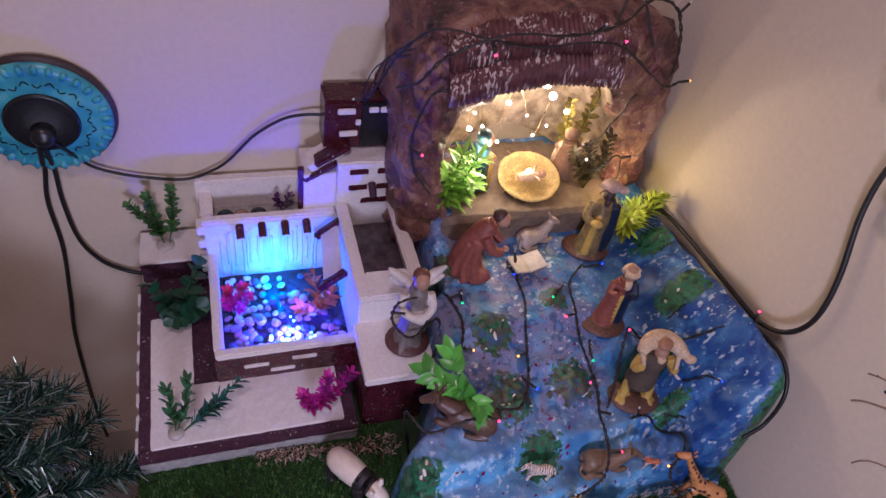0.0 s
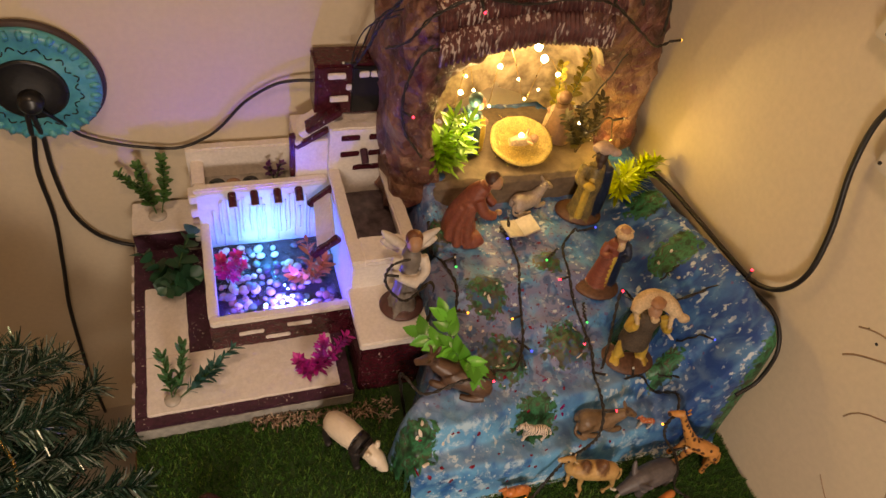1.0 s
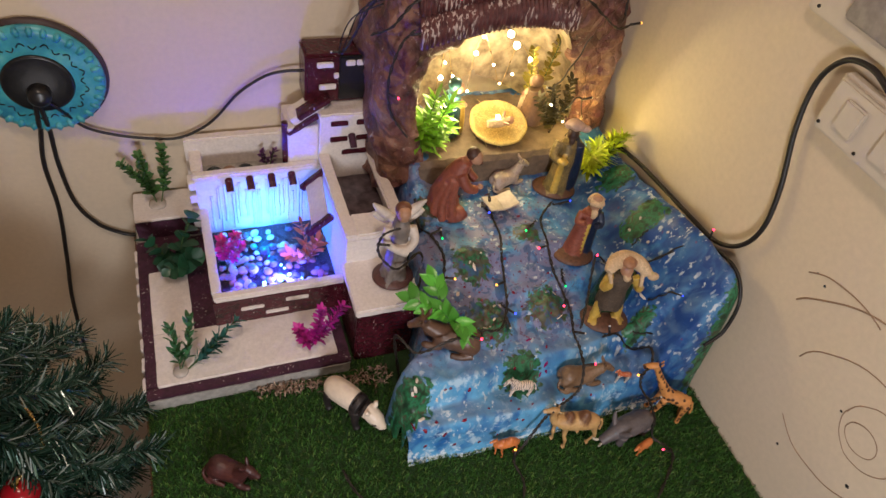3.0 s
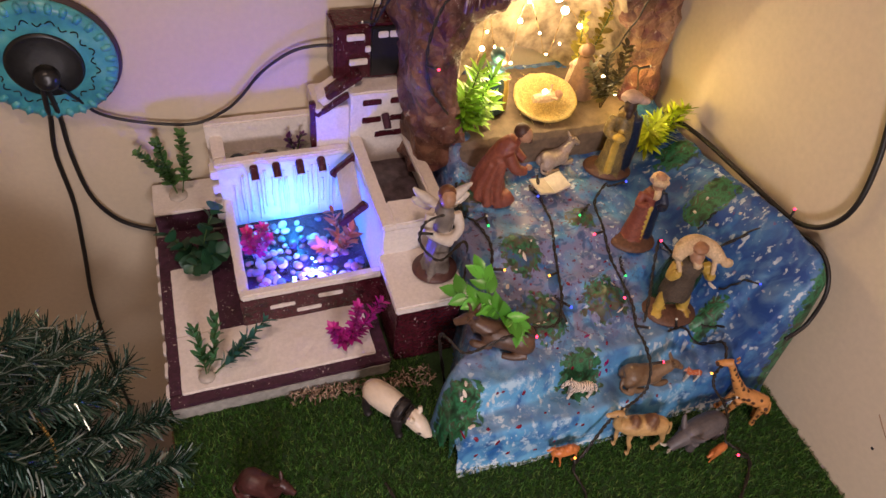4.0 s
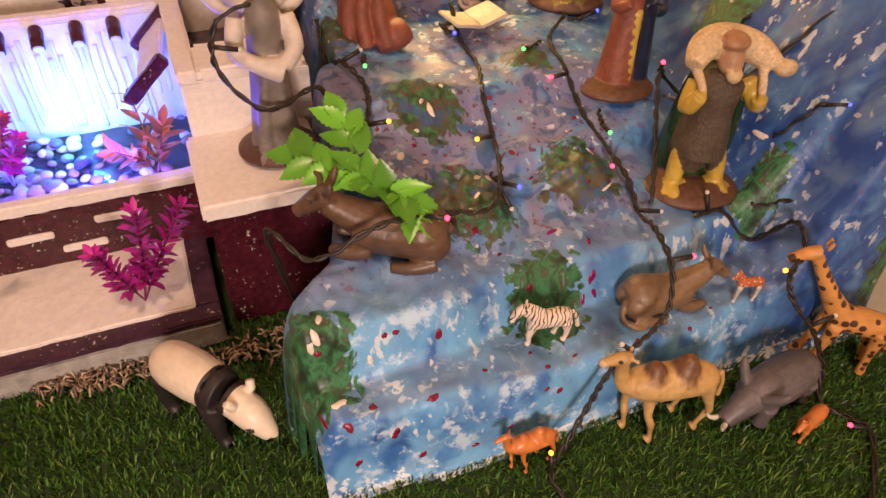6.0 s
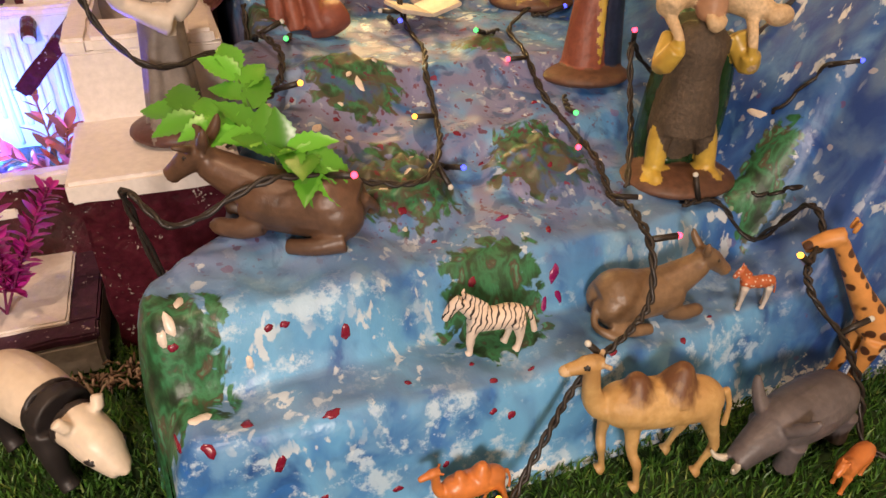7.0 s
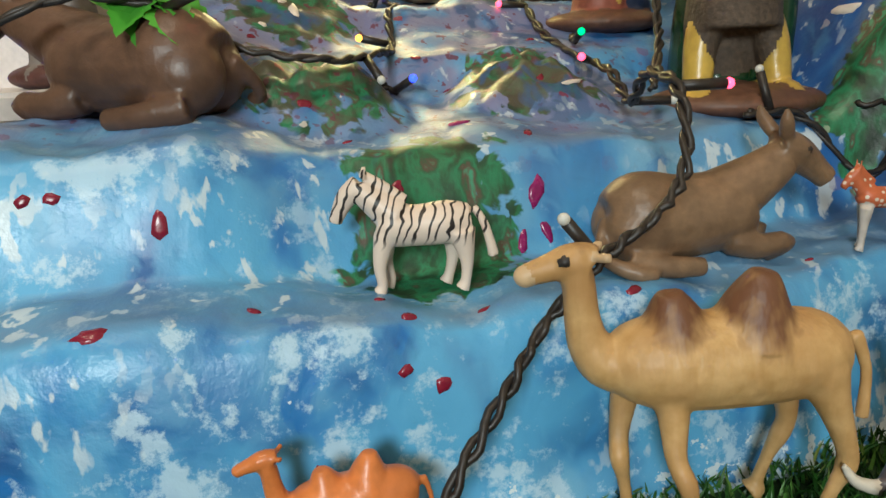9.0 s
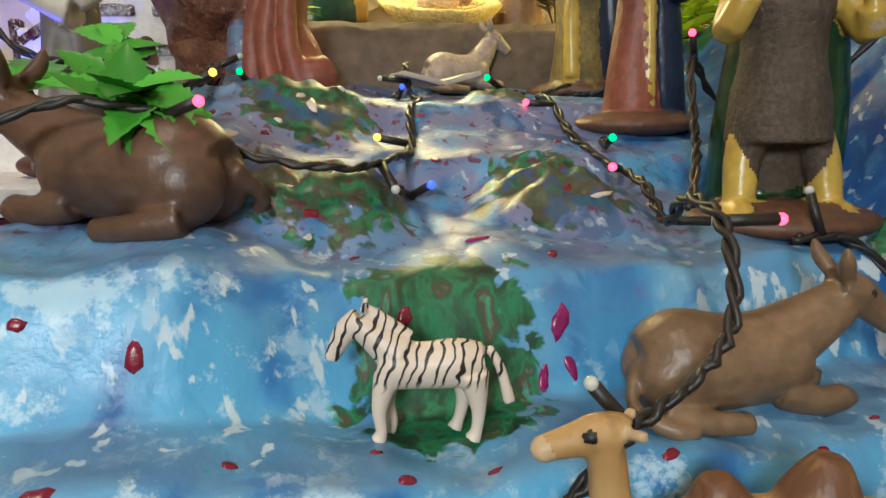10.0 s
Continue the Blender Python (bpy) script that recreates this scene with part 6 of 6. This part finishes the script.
spray("purple_plant", "small purple plastic plant in the upper trough", (0.432, 1.295, 0.17), [[(0, 0, 0), (0.006, 0, 0.03), (0.012, 0, 0.05)], [(0, 0, 0), (-0.01, 0, 0.03), (-0.014, 0, 0.045)]], (0.1, 0.012, 0.12), 0.016, 14, 8, 0.3)
spray("lime_plant", "lime green plastic bush inside the cave mouth", (0.725, 1.165, 0.292), [[(0, 0, 0), (-0.004, -0.01, 0.06), (0.004, -0.02, 0.14)], [(0, 0, 0), (0.018, -0.01, 0.06), (0.036, -0.015, 0.125)], [(0, 0, 0), (-0.01, -0.01, 0.04), (-0.014, -0.02, 0.09)], [(0, 0, 0), (0.02, -0.01, 0.04), (0.034, -0.025, 0.075)]], (0.3, 0.6, 0.035), 0.04, 90, 9, 0.11, 0.9, start=0.1)
spray("yellow_plant", "yellow-green plastic bush beside the cave", (1.098, 1.09, ground(1.098, 1.09)), [[(0, 0, 0), (0.0, 0, 0.035), (-0.006, -0.01, 0.07)], [(0, 0, 0), (0.02, 0.0, 0.04), (0.045, 0.01, 0.08)], [(0, 0, 0), (0.028, -0.005, 0.035), (0.07, 0.01, 0.075)], [(0, 0, 0), (-0.01, -0.01, 0.03), (-0.025, -0.02, 0.06)]], (0.5, 0.62, 0.015), 0.038, 100, 10, 0.1, 1.0, start=0.1)
spray("dry_sprig", "dark dried twigs standing at the side of the cave", (1.03, 1.18, 0.288), [[(0, 0, 0), (-0.01, -0.01, 0.06), (-0.03, -0.012, 0.13)], [(0, 0, 0), (0.01, -0.006, 0.07), (0.006, -0.012, 0.15)], [(0, 0, 0), (-0.02, 0.0, 0.05), (-0.05, 0.004, 0.1)]], (0.09, 0.075, 0.025), 0.022, 44, 15, 0.25, 1.0, (0.04, 0.025, 0.015))
spray("flower_plant", "yellowed plastic flowers at the cave side", (1.005, 1.265, 0.292), [[(0, 0, 0), (-0.01, -0.01, 0.08), (-0.03, -0.02, 0.17)], [(0, 0, 0), (0.02, -0.01, 0.09), (0.03, -0.02, 0.19)]], (0.4, 0.33, 0.05), 0.024, 34, 11, 0.4)
# serrated green leaves over the ox
def toothed_leaf(bm, root, way, up, length, width, curl):
    d = Vector(way).normalized()
    side = d.cross(Vector(up)).normalized()
    n = side.cross(d)
    rows = []
    for k in range(15):
        u = k / 14
        w = width * math.sin(math.pi * min(1, 0.08 + u * 0.92) ** 0.8) * (1.12 if k % 2 else 0.9)
        c = Vector(root) + d * length * u - n * curl * length * u * u
        rows.append((bm.verts.new(c + side * w + n * w * 0.35), bm.verts.new(c), bm.verts.new(c - side * w + n * w * 0.35)))
    for a, b in zip(rows, rows[1:]):
        bm.faces.new((a[0], a[1], b[1], b[0]))
        bm.faces.new((a[1], a[2], b[2], b[1]))


def leafy_sprig():
    rng = random.Random(12)
    root = thing("leafy_sprig", "bright green serrated plastic leaves lying over the ox", "artificial plant", "artificial plants")
    lm, sm = leaf_mat("serrated_leaf", (0.09, 0.36, 0.035), 0.3), plain("sprig_stem", (0.05, 0.14, 0.03), 0.5, 0, 200, 0.2)
    for pts, count in (([(0.675, 0.80, 0.168), (0.668, 0.803, 0.208), (0.64, 0.82, 0.222), (0.612, 0.846, 0.224)], 11), ([(0.675, 0.80, 0.168), (0.676, 0.79, 0.21), (0.686, 0.772, 0.212), (0.694, 0.76, 0.205)], 11), ([(0.668, 0.803, 0.205), (0.66, 0.835, 0.23), (0.656, 0.865, 0.245)], 6)):
        line = [Vector(p) for p in glide(pts, 8)]
        part("stem", tube([(*p, 0.0013) for p in line], sides=6), sm, root, smooth=True)
        for k in range(count):
            u = 0.3 + 0.7 * k / (count - 1)
            i = min(len(line) - 2, int(u * (len(line) - 1)))
            d = (line[i + 1] - line[i]).normalized()
            out = d.cross(Vector((0, -0.5, 1))).normalized() * (1 if k % 2 else -1)
            way = d * rng.uniform(0.6, 1.0) + out * (0.7 if k < count - 1 else 0.0) + Vector((0, -0.1, rng.uniform(-0.25, 0.3)))
            bm = bmesh.new()
            toothed_leaf(bm, line[i], way, (0.0, -0.5, 1.0), rng.uniform(0.028, 0.038), rng.uniform(0.0085, 0.0115), rng.uniform(0.0, 0.25))
            part("leaf", bm, lm, root, smooth=True)


leafy_sprig()


# ---- Christmas tree ----
def christmas_tree():
    rng = random.Random(21)
    root = thing("christmas_tree", "dark green tinsel Christmas tree with red balls", "Christmas tree")
    needle, t, b = nodes_of("tinsel_needles", 0.22, 0.35)
    g = t.nodes.new("ShaderNodeNewGeometry")
    # palest random needles: light tips, with the tinsel's glints put into the colour
    link(t, ramp(t, g.outputs["Random Per Island"], [(0, (0.006, 0.02, 0.014)), (0.6, (0.025, 0.075, 0.05)), (0.82, (0.09, 0.18, 0.14)), (0.95, (0.4, 0.5, 0.47)), (1, (0.6, 0.7, 0.7))]), b.inputs["Base Color"])
    bark = plain("tree_wire", (0.02, 0.03, 0.02), 0.5)
    cx, cy = -0.12, 0.80
    part("trunk", tube([(cx, cy, -0.71, 0.016), (cx, cy, 0.1, 0.012), (cx, cy, 0.5, 0.004)], sides=10), bark, root, smooth=True)
    part("stand", lathe([(0, 0), (0.09, 0), (0.08, 0.02), (0.02, 0.035), (0, 0.035)], sides=24, place=pose(cx, cy, -0.72)), plain("brown_stand", (0.12, 0.05, 0.025), 0.4), root, smooth=True)
    tips = []
    for tier, (z, reach, count) in enumerate(((-0.3, 0.235, 12), (-0.2, 0.24, 12), (-0.1, 0.245, 13), (0.0, 0.25, 14), (0.07, 0.24, 14), (0.13, 0.205, 13), (0.2, 0.165, 11), (0.27, 0.12, 9), (0.34, 0.085, 7), (0.42, 0.05, 6))):
        for k in range(count):
            a = 2 * math.pi * (k + 0.5 * (tier % 2)) / count + rng.uniform(-0.12, 0.12)
            r = reach * rng.uniform(0.85, 1.1)
            pts = [(cx, cy, z), (cx + 0.5 * r * math.cos(a), cy + 0.5 * r * math.sin(a), z + 0.03), (cx + r * math.cos(a), cy + r * math.sin(a), z + rng.uniform(0.0, 0.035))]
            line = glide(pts, 8)
            bm = bmesh.new()
            tube([(*p, 0.0016) for p in line], bm, 5)
            n = len(line) - 1
            for q in range(int(300 * r / 0.22)):
                u = rng.uniform(0.12, 1)
                i = min(n - 1, int(u * n))
                p = Vector(line[i]).lerp(Vector(line[i + 1]), u * n - i)
                d = (Vector(line[i + 1]) - Vector(line[i])).normalized()
                out = Matrix.Rotation(rng.uniform(0, 6.3), 3, d) @ d.orthogonal().normalized()
                way = (out + d * rng.uniform(0.3, 1.1)).normalized()
                w = way.cross(Vector((0, 0, 1))).normalized() * 0.0011
                e = p + way * rng.uniform(0.026, 0.044)
                bm.faces.new([bm.verts.new(v) for v in (p - w, p + w, e + w * 0.7, e - w * 0.7)])
            part("branch", bm, needle, root)
            tips.append(line[-1])
    red = plain("red_glass_ball", (0.3, 0.008, 0.014), 0.15, 0, 40, 0.1, 0.05)
    for x, y, z in ((-0.03, 0.70, 0.115), (-0.25, 0.62, 0.14)):
        o = tagged(part("christmas_ball", ball(x, y, z, 0.027, level=3), red, smooth=True), "shiny red ball hanging on the Christmas tree", "bauble", "tree balls")
        part("cap", lathe([(0, 0), (0.006, 0), (0.006, 0.007), (0, 0.008)], sides=12, place=pose(x, y, z + 0.025)), plain("gold_cap", (0.6, 0.4, 0.12), 0.25, 1.0), o)
    gold = plain("gold_bead", (0.65, 0.45, 0.15), 0.25, 0.8)
    string = thing("bead_garland", "string of small gold beads on the Christmas tree", "garland")
    for p in glide([(-0.02, 0.82, 0.17), (0.0, 0.78, 0.15), (0.0, 0.74, 0.14), (-0.03, 0.70, 0.15)], 12):
        part("bead", ball(*p, 0.0032, level=1), gold, string, smooth=True)


christmas_tree()


# ---- gravel strip along the house ----
def gravel():
    rng = random.Random(17)
    bm = bmesh.new()
    for k in range(330):
        u = rng.random()
        x, y = 0.33 + 0.255 * u, 0.862 - 0.028 * u - abs(rng.gauss(0, 0.011))
        if x > 0.52:
            y += rng.uniform(-0.01, 0.02)
        a = rng.uniform(0, 6.3)
        l = rng.uniform(0.006, 0.012)
        tube([(x, y, rng.uniform(0.001, 0.012), 0.0009), (x + l * math.cos(a) * 0.5, y + l * math.sin(a) * 0.5, rng.uniform(0.006, 0.014), 0.0012), (x + l * math.cos(a), y + l * math.sin(a), rng.uniform(0.001, 0.012), 0.0008)], bm, 5)
    m, t, b = nodes_of("pale_moss", 0.7)
    g = t.nodes.new("ShaderNodeNewGeometry")
    link(t, ramp(t, g.outputs["Random Per Island"], [(0, (0.08, 0.045, 0.03)), (0.6, (0.3, 0.2, 0.14)), (1, (0.55, 0.42, 0.32))]), b.inputs["Base Color"])
    tagged(part("dry_moss", bm, m, smooth=True), "strip of pale dry moss along the house plinth", "moss", "", "stuff")


gravel()


# ---- fairy lights ----
RED, AMBER, CLEAR, GREEN, BLUE = glow("led_red", (1.0, 0.04, 0.09), 4.0), glow("led_amber", (1.0, 0.42, 0.05), 2.2), plain("clear_led", (0.6, 0.6, 0.55), 0.1, 0, 50, 0.05, 0.0), glow("led_green", (0.02, 1.0, 0.22), 1.0), glow("led_blue", (0.04, 0.07, 1.0), 2.0)
WARM = glow("warm_bulb", (1.0, 0.78, 0.4), 60.0)


def led(string, place, way, material, length=0.022):
    d = Vector(way).normalized()
    p = Vector(place)
    holder = part("led_holder", tube([(*p, 0.0024), (*(p + d * length), 0.0024)], sides=8), M_WIRE, string, smooth=True)
    e = p + d * (length + 0.0015)
    part("led_tip", ball(*e, 0.0024, level=2), material, holder, smooth=True)


def fairy_string(label, points, leds, twist=True):
    """Two twisted wires through points that lie on the ground or hang, with stub lights."""
    root = thing("fairy_lights", label, "fairy lights", "fairy light strings")
    line = glide(points, 10)
    for phase in (0, math.pi) if twist else (0,):
        pts = []
        for k, p in enumerate(line):
            a = k * 0.9 + phase
            pts.append((p[0] + 0.0017 * math.cos(a), p[1] + 0.0017 * math.sin(a), p[2] + 0.0012 * math.sin(a * 1.3), 0.0016))
        part("wire", tube(pts, sides=6), M_WIRE, root, smooth=True)
    for k, (u, way, m) in enumerate(leds):
        p = line[min(len(line) - 1, int(u * (len(line) - 1)))]
        led(root, p, way, m)
    return root


def on(x, y, lift=0.003):
    return (x, y, ground(x, y) + lift if y > 0.63 and x > 0.56 else lift)


fairy_string("dark twisted fairy light wire down the middle of the landscape", [on(0.845, 1.06, 0.03), on(0.842, 1.02, 0.008), on(0.842, 0.97), on(0.826, 0.92), on(0.818, 0.87), on(0.802, 0.82, 0.02), on(0.77, 0.775, 0.02), on(0.725, 0.775, 0.025), on(0.70, 0.76, 0.045), on(0.655, 0.752, 0.058), (0.60, 0.755, 0.185), (0.575, 0.78, 0.20), (0.572, 0.80, 0.17), on(0.60, 0.80, 0.01)], [(0.05, (-1, 0, 0.1), CLEAR), (0.3, (-0.9, -0.3, 0.2), AMBER), (0.42, (0.2, -0.8, -0.5), CLEAR), (0.63, (0.6, -0.6, 0.2), RED)])
fairy_string("dark twisted fairy light wire over the shepherds' side of the landscape", [on(0.985, 1.03, 0.01), on(0.945, 0.995), on(0.935, 0.94), on(0.93, 0.885), on(0.933, 0.84, 0.012), on(0.932, 0.79, 0.016), on(0.924, 0.75, 0.014), (0.91, 0.71, 0.166), (0.9, 0.668, 0.16), (0.89, 0.645, 0.132), (0.872, 0.637, 0.116), (0.848, 0.632, 0.104), (0.825, 0.627, 0.084), (0.806, 0.618, 0.064), (0.78, 0.604, 0.036), on(0.762, 0.592, 0.006), on(0.762, 0.54), on(0.7, 0.46), on(0.62, 0.45), on(0.58, 0.48), on(0.52, 0.55), on(0.47, 0.60), on(0.45, 0.66)], [(0.1, (-1, -0.2, 0.1), RED), (0.2, (-0.5, -0.7, 0.1), RED), (0.27, (0.9, -0.4, 0), CLEAR), (0.36, (1, -0.1, 0), RED), (0.5, (-0.6, -0.1, 0.7), CLEAR), (0.68, (0, 0.3, 0.9), AMBER), (0.78, (0.2, 0.5, 0.9), CLEAR), (0.9, (0.2, 0.2, 0.9), AMBER)])
fairy_string("dark twisted fairy light wire round the shepherds", [on(0.94, 0.755, 0.02), on(0.97, 0.80, 0.03), on(0.985, 0.83, 0.05), on(1.0, 0.86, 0.06), on(1.03, 0.875, 0.03), on(1.06, 0.85, 0.012), on(1.1, 0.815, 0.012), (1.15, 0.79, 0.325), (1.185, 0.78, 0.33)], [(0.4, (-0.4, -0.5, 0.6), RED), (0.7, (0.1, 0.2, 0.9), CLEAR), (0.95, (0, 0.1, 0.9), RED)])
fairy_string("dark fairy light wire from the shepherd to the giraffe", [on(0.985, 0.735, 0.006), on(1.02, 0.735, 0.006), on(1.05, 0.715, 0.008), (1.056, 0.68, 0.156), (1.047, 0.652, 0.145), (1.02, 0.636, 0.135), (1.016, 0.62, 0.118), (1.04, 0.6, 0.085), (1.06, 0.585, 0.04), on(1.06, 0.565), on(1.08, 0.52), on(1.0, 0.45)], [(0.05, (-0.2, 0.2, 0.9), CLEAR), (0.45, (-0.8, -0.2, 0.6), AMBER), (0.62, (0.8, -0.2, 0.5), CLEAR), (0.9, (-0.8, 0.3, 0.3), RED)])
fairy_string("dark fairy light wire round the angel", [(0.645, 0.90, 0.17), (0.662, 0.925, 0.2), (0.655, 0.94, 0.235), (0.60, 0.905, 0.24), (0.565, 0.915, 0.28), (0.57, 0.92, 0.32), (0.60, 0.918, 0.335)], [(0.1, (0.9, 0.2, 0.3), CLEAR), (0.75, (0.9, -0.1, -0.2), CLEAR)])
fairy_string("dark fairy light wire along the house side of the landscape", [on(0.69, 1.08, 0.02), on(0.685, 1.03, 0.02), on(0.69, 0.98, 0.012), on(0.70, 0.93, 0.012), on(0.69, 0.89, 0.02), on(0.67, 0.86, 0.02)], [(0.4, (0.9, 0, 0.4), CLEAR), (0.85, (0.7, -0.5, 0.3), AMBER)])
fairy_string("black fairy light wires draped over the grotto top", [(0.575, 1.27, 0.46), (0.59, 1.24, 0.52), (0.605, 1.20, 0.60), (0.64, 1.14, 0.68), (0.72, 1.12, 0.675), (0.80, 1.115, 0.665), (0.88, 1.11, 0.675), (0.95, 1.12, 0.66), (1.02, 1.125, 0.61), (1.07, 1.13, 0.575), (1.115, 1.15, 0.57)], [(0.02, (-1, 0, 0.05), CLEAR), (0.4, (0.2, -0.6, -0.6), RED), (0.7, (-0.3, -0.5, 0.7), RED), (0.99, (1, 0, 0.1), AMBER)])
fairy_string("black fairy light wires draped over the grotto roof", [(0.60, 1.17, 0.56), (0.62, 1.125, 0.60), (0.655, 1.11, 0.655), (0.74, 1.10, 0.695), (0.84, 1.105, 0.69), (0.93, 1.12, 0.70), (1.0, 1.16, 0.72), (1.06, 1.17, 0.70), (1.095, 1.17, 0.64), (1.105, 1.165, 0.58)], [(0.5, (0.1, -0.5, 0.8), CLEAR), (0.8, (0.5, 0, 0.8), CLEAR)])
fairy_string("black fairy light wires hanging up from the grotto", [(0.92, 1.12, 0.70), (0.955, 1.16, 0.76), (0.965, 1.2, 0.83), (0.985, 1.22, 0.82), (0.995, 1.2, 0.74), (1.03, 1.15, 0.64)], [(0.2, (-1, 0, 0.4), CLEAR)])
fairy_string("black fairy light wire down the grotto's pillar", [(0.655, 1.11, 0.60), (0.635, 1.115, 0.57), (0.622, 1.12, 0.5), (0.632, 1.118, 0.43), (0.665, 1.105, 0.38)], [(0.1, (0.9, -0.1, 0.1), CLEAR), (0.6, (0.5, -0.7, 0.1), RED)])
for dx in (0.0, 0.012, 0.022):
    cable("thin_wire", [(0.573 + dx * 0.3, 1.285, 0.45), (0.575 + dx, 1.27, 0.50), (0.59 + dx, 1.25, 0.55 + dx), (0.625 + dx, 1.2, 0.60 + dx)], 0.0013, M_WIRE, "thin dark wire looping from the control box to the grotto", "box wires", 6)


# short side strings whose green and blue lights lie on the cloth
for pts, way, tip in (([(0.93, 0.99), (0.915, 0.98), (0.906, 0.974)], (-0.6, -0.6, 0.3), GREEN), ([(0.95, 0.88), (0.945, 0.868), (0.941, 0.857)], (-0.2, -0.8, 0.2), GREEN), ([(1.05, 0.73), (1.065, 0.722), (1.0774, 0.714)], (0.7, -0.6, 0.3), GREEN), ([(1.09, 0.87), (1.1, 0.872), (1.111, 0.872)], (0.9, 0.0, 0.5), GREEN),
                      ([(1.08, 0.76), (1.092, 0.748), (1.1026, 0.7377)], (0.5, -0.7, 0.3), BLUE), ([(0.802, 0.84), (0.807, 0.835), (0.812, 0.83)], (0.3, -0.8, 0.3), BLUE), ([(0.99, 1.03), (0.998, 1.03), (1.0074, 1.03)], (0.9, -0.2, 0.4), BLUE), ([(0.835, 1.06), (0.836, 1.053), (0.8366, 1.047)], (0.0, -0.9, 0.3), BLUE), ([(0.72, 1.0), (0.718, 0.994), (0.716, 0.988)], (-0.2, -0.9, 0.3), GREEN)):
    fairy_string("short dark light lead lying on the painted cloth", [on(x, y, 0.003) for x, y in pts], [(0.9, way, tip)], False)


def cave_string():
    root = thing("string_lights", "warm white micro-bulb string glowing inside the cave", "string lights")
    copper = plain("copper_wire", (0.45, 0.3, 0.14), 0.3, 0.8)
    rng = random.Random(12)
    pts = [(0.74, 1.2, 0.31), (0.77, 1.24, 0.42), (0.79, 1.27, 0.47), (0.81, 1.26, 0.40), (0.84, 1.25, 0.37), (0.86, 1.28, 0.44), (0.875, 1.28, 0.48), (0.90, 1.26, 0.42), (0.92, 1.25, 0.38), (0.95, 1.27, 0.46), (0.975, 1.25, 0.44), (1.0, 1.23, 0.4), (1.03, 1.2, 0.35), (1.06, 1.19, 0.32)]
    part("wire", tube([(*p, 0.0008) for p in glide(pts, 8)], sides=5), copper, root)
    for k, p in enumerate([*pts, (0.715, 1.17, 0.31), (0.93, 1.27, 0.49), (0.95, 1.26, 0.40), (0.90, 1.165, 0.295), (0.90, 1.2, 0.34), (0.785, 1.25, 0.44), (0.83, 1.24, 0.35), (1.075, 1.165, 0.305)]):
        q = Vector(p) + Vector((rng.uniform(-0.006, 0.006), -0.004, rng.uniform(-0.006, 0.006)))
        part("bulb", ball(*q, 0.0075 if k in (9, 15) else 0.0046 if k in (1, 5, 18, 10) else 0.0024, level=2), WARM, root, smooth=True)

    # loose black wire hanging across the mouth
    fairy_string("loose black fairy light wire hanging in the cave mouth", [(1.02, 1.13, 0.56), (1.0, 1.14, 0.48), (0.985, 1.15, 0.42), (1.01, 1.14, 0.38), (1.04, 1.13, 0.42), (1.06, 1.13, 0.36), (1.03, 1.12, 0.33)], [(0.3, (-0.8, -0.2, 0.4), CLEAR), (0.7, (0.9, -0.1, 0.2), CLEAR)], False)


cave_string()


# ---- pencil marks on the wall ----
def scribbles():
    pencil = plain("brown_crayon", (0.33, 0.22, 0.14), 0.8)
    x = WALL_X - 0.0006
    rng = random.Random(2)
    for cy, cz, ry, rz, a0, a1, w in ((0.42, 0.3, 0.19, 0.17, 0.4, 2.6, 0.0016), (0.40, 0.27, 0.13, 0.12, 0.2, 5.4, 0.0012), (0.36, 0.30, 0.055, 0.06, 0, 6.6, 0.0009), (0.37, 0.285, 0.03, 0.026, 0, 9, 0.0008), (0.52, 0.36, 0.12, 0.1, 0.7, 2.0, 0.0014)):
        pts = []
        for k in range(40):
            a = a0 + (a1 - a0) * k / 39
            j = 1 + 0.05 * noise.noise(Vector((a * 2, cy * 9, 0)))
            pts.append((x, cy + ry * j * math.cos(a), cz + rz * j * math.sin(a), w))
        tagged(part("crayon_mark", tube(pts, sides=4), pencil), "faint brown crayon curve drawn on the wall", "wall mark", "wall marks", "structure")
    for y, z, r in ((0.576, 0.428, 0.0028), (0.599, 0.435, 0.002), (0.421, 0.291, 0.0026), (0.33, 0.2, 0.004), (0.45, 0.12, 0.003)):
        tagged(part("wall_hole", lathe([(0, 0), (r, 0), (r * 0.7, 0.0008), (0, 0.0008)], sides=8, place=pose(WALL_X - 0.0002, y, z, 0, -90, 0)), M_BLACK), "small dark nail hole in the wall", "nail hole", "wall marks", "structure")


scribbles()
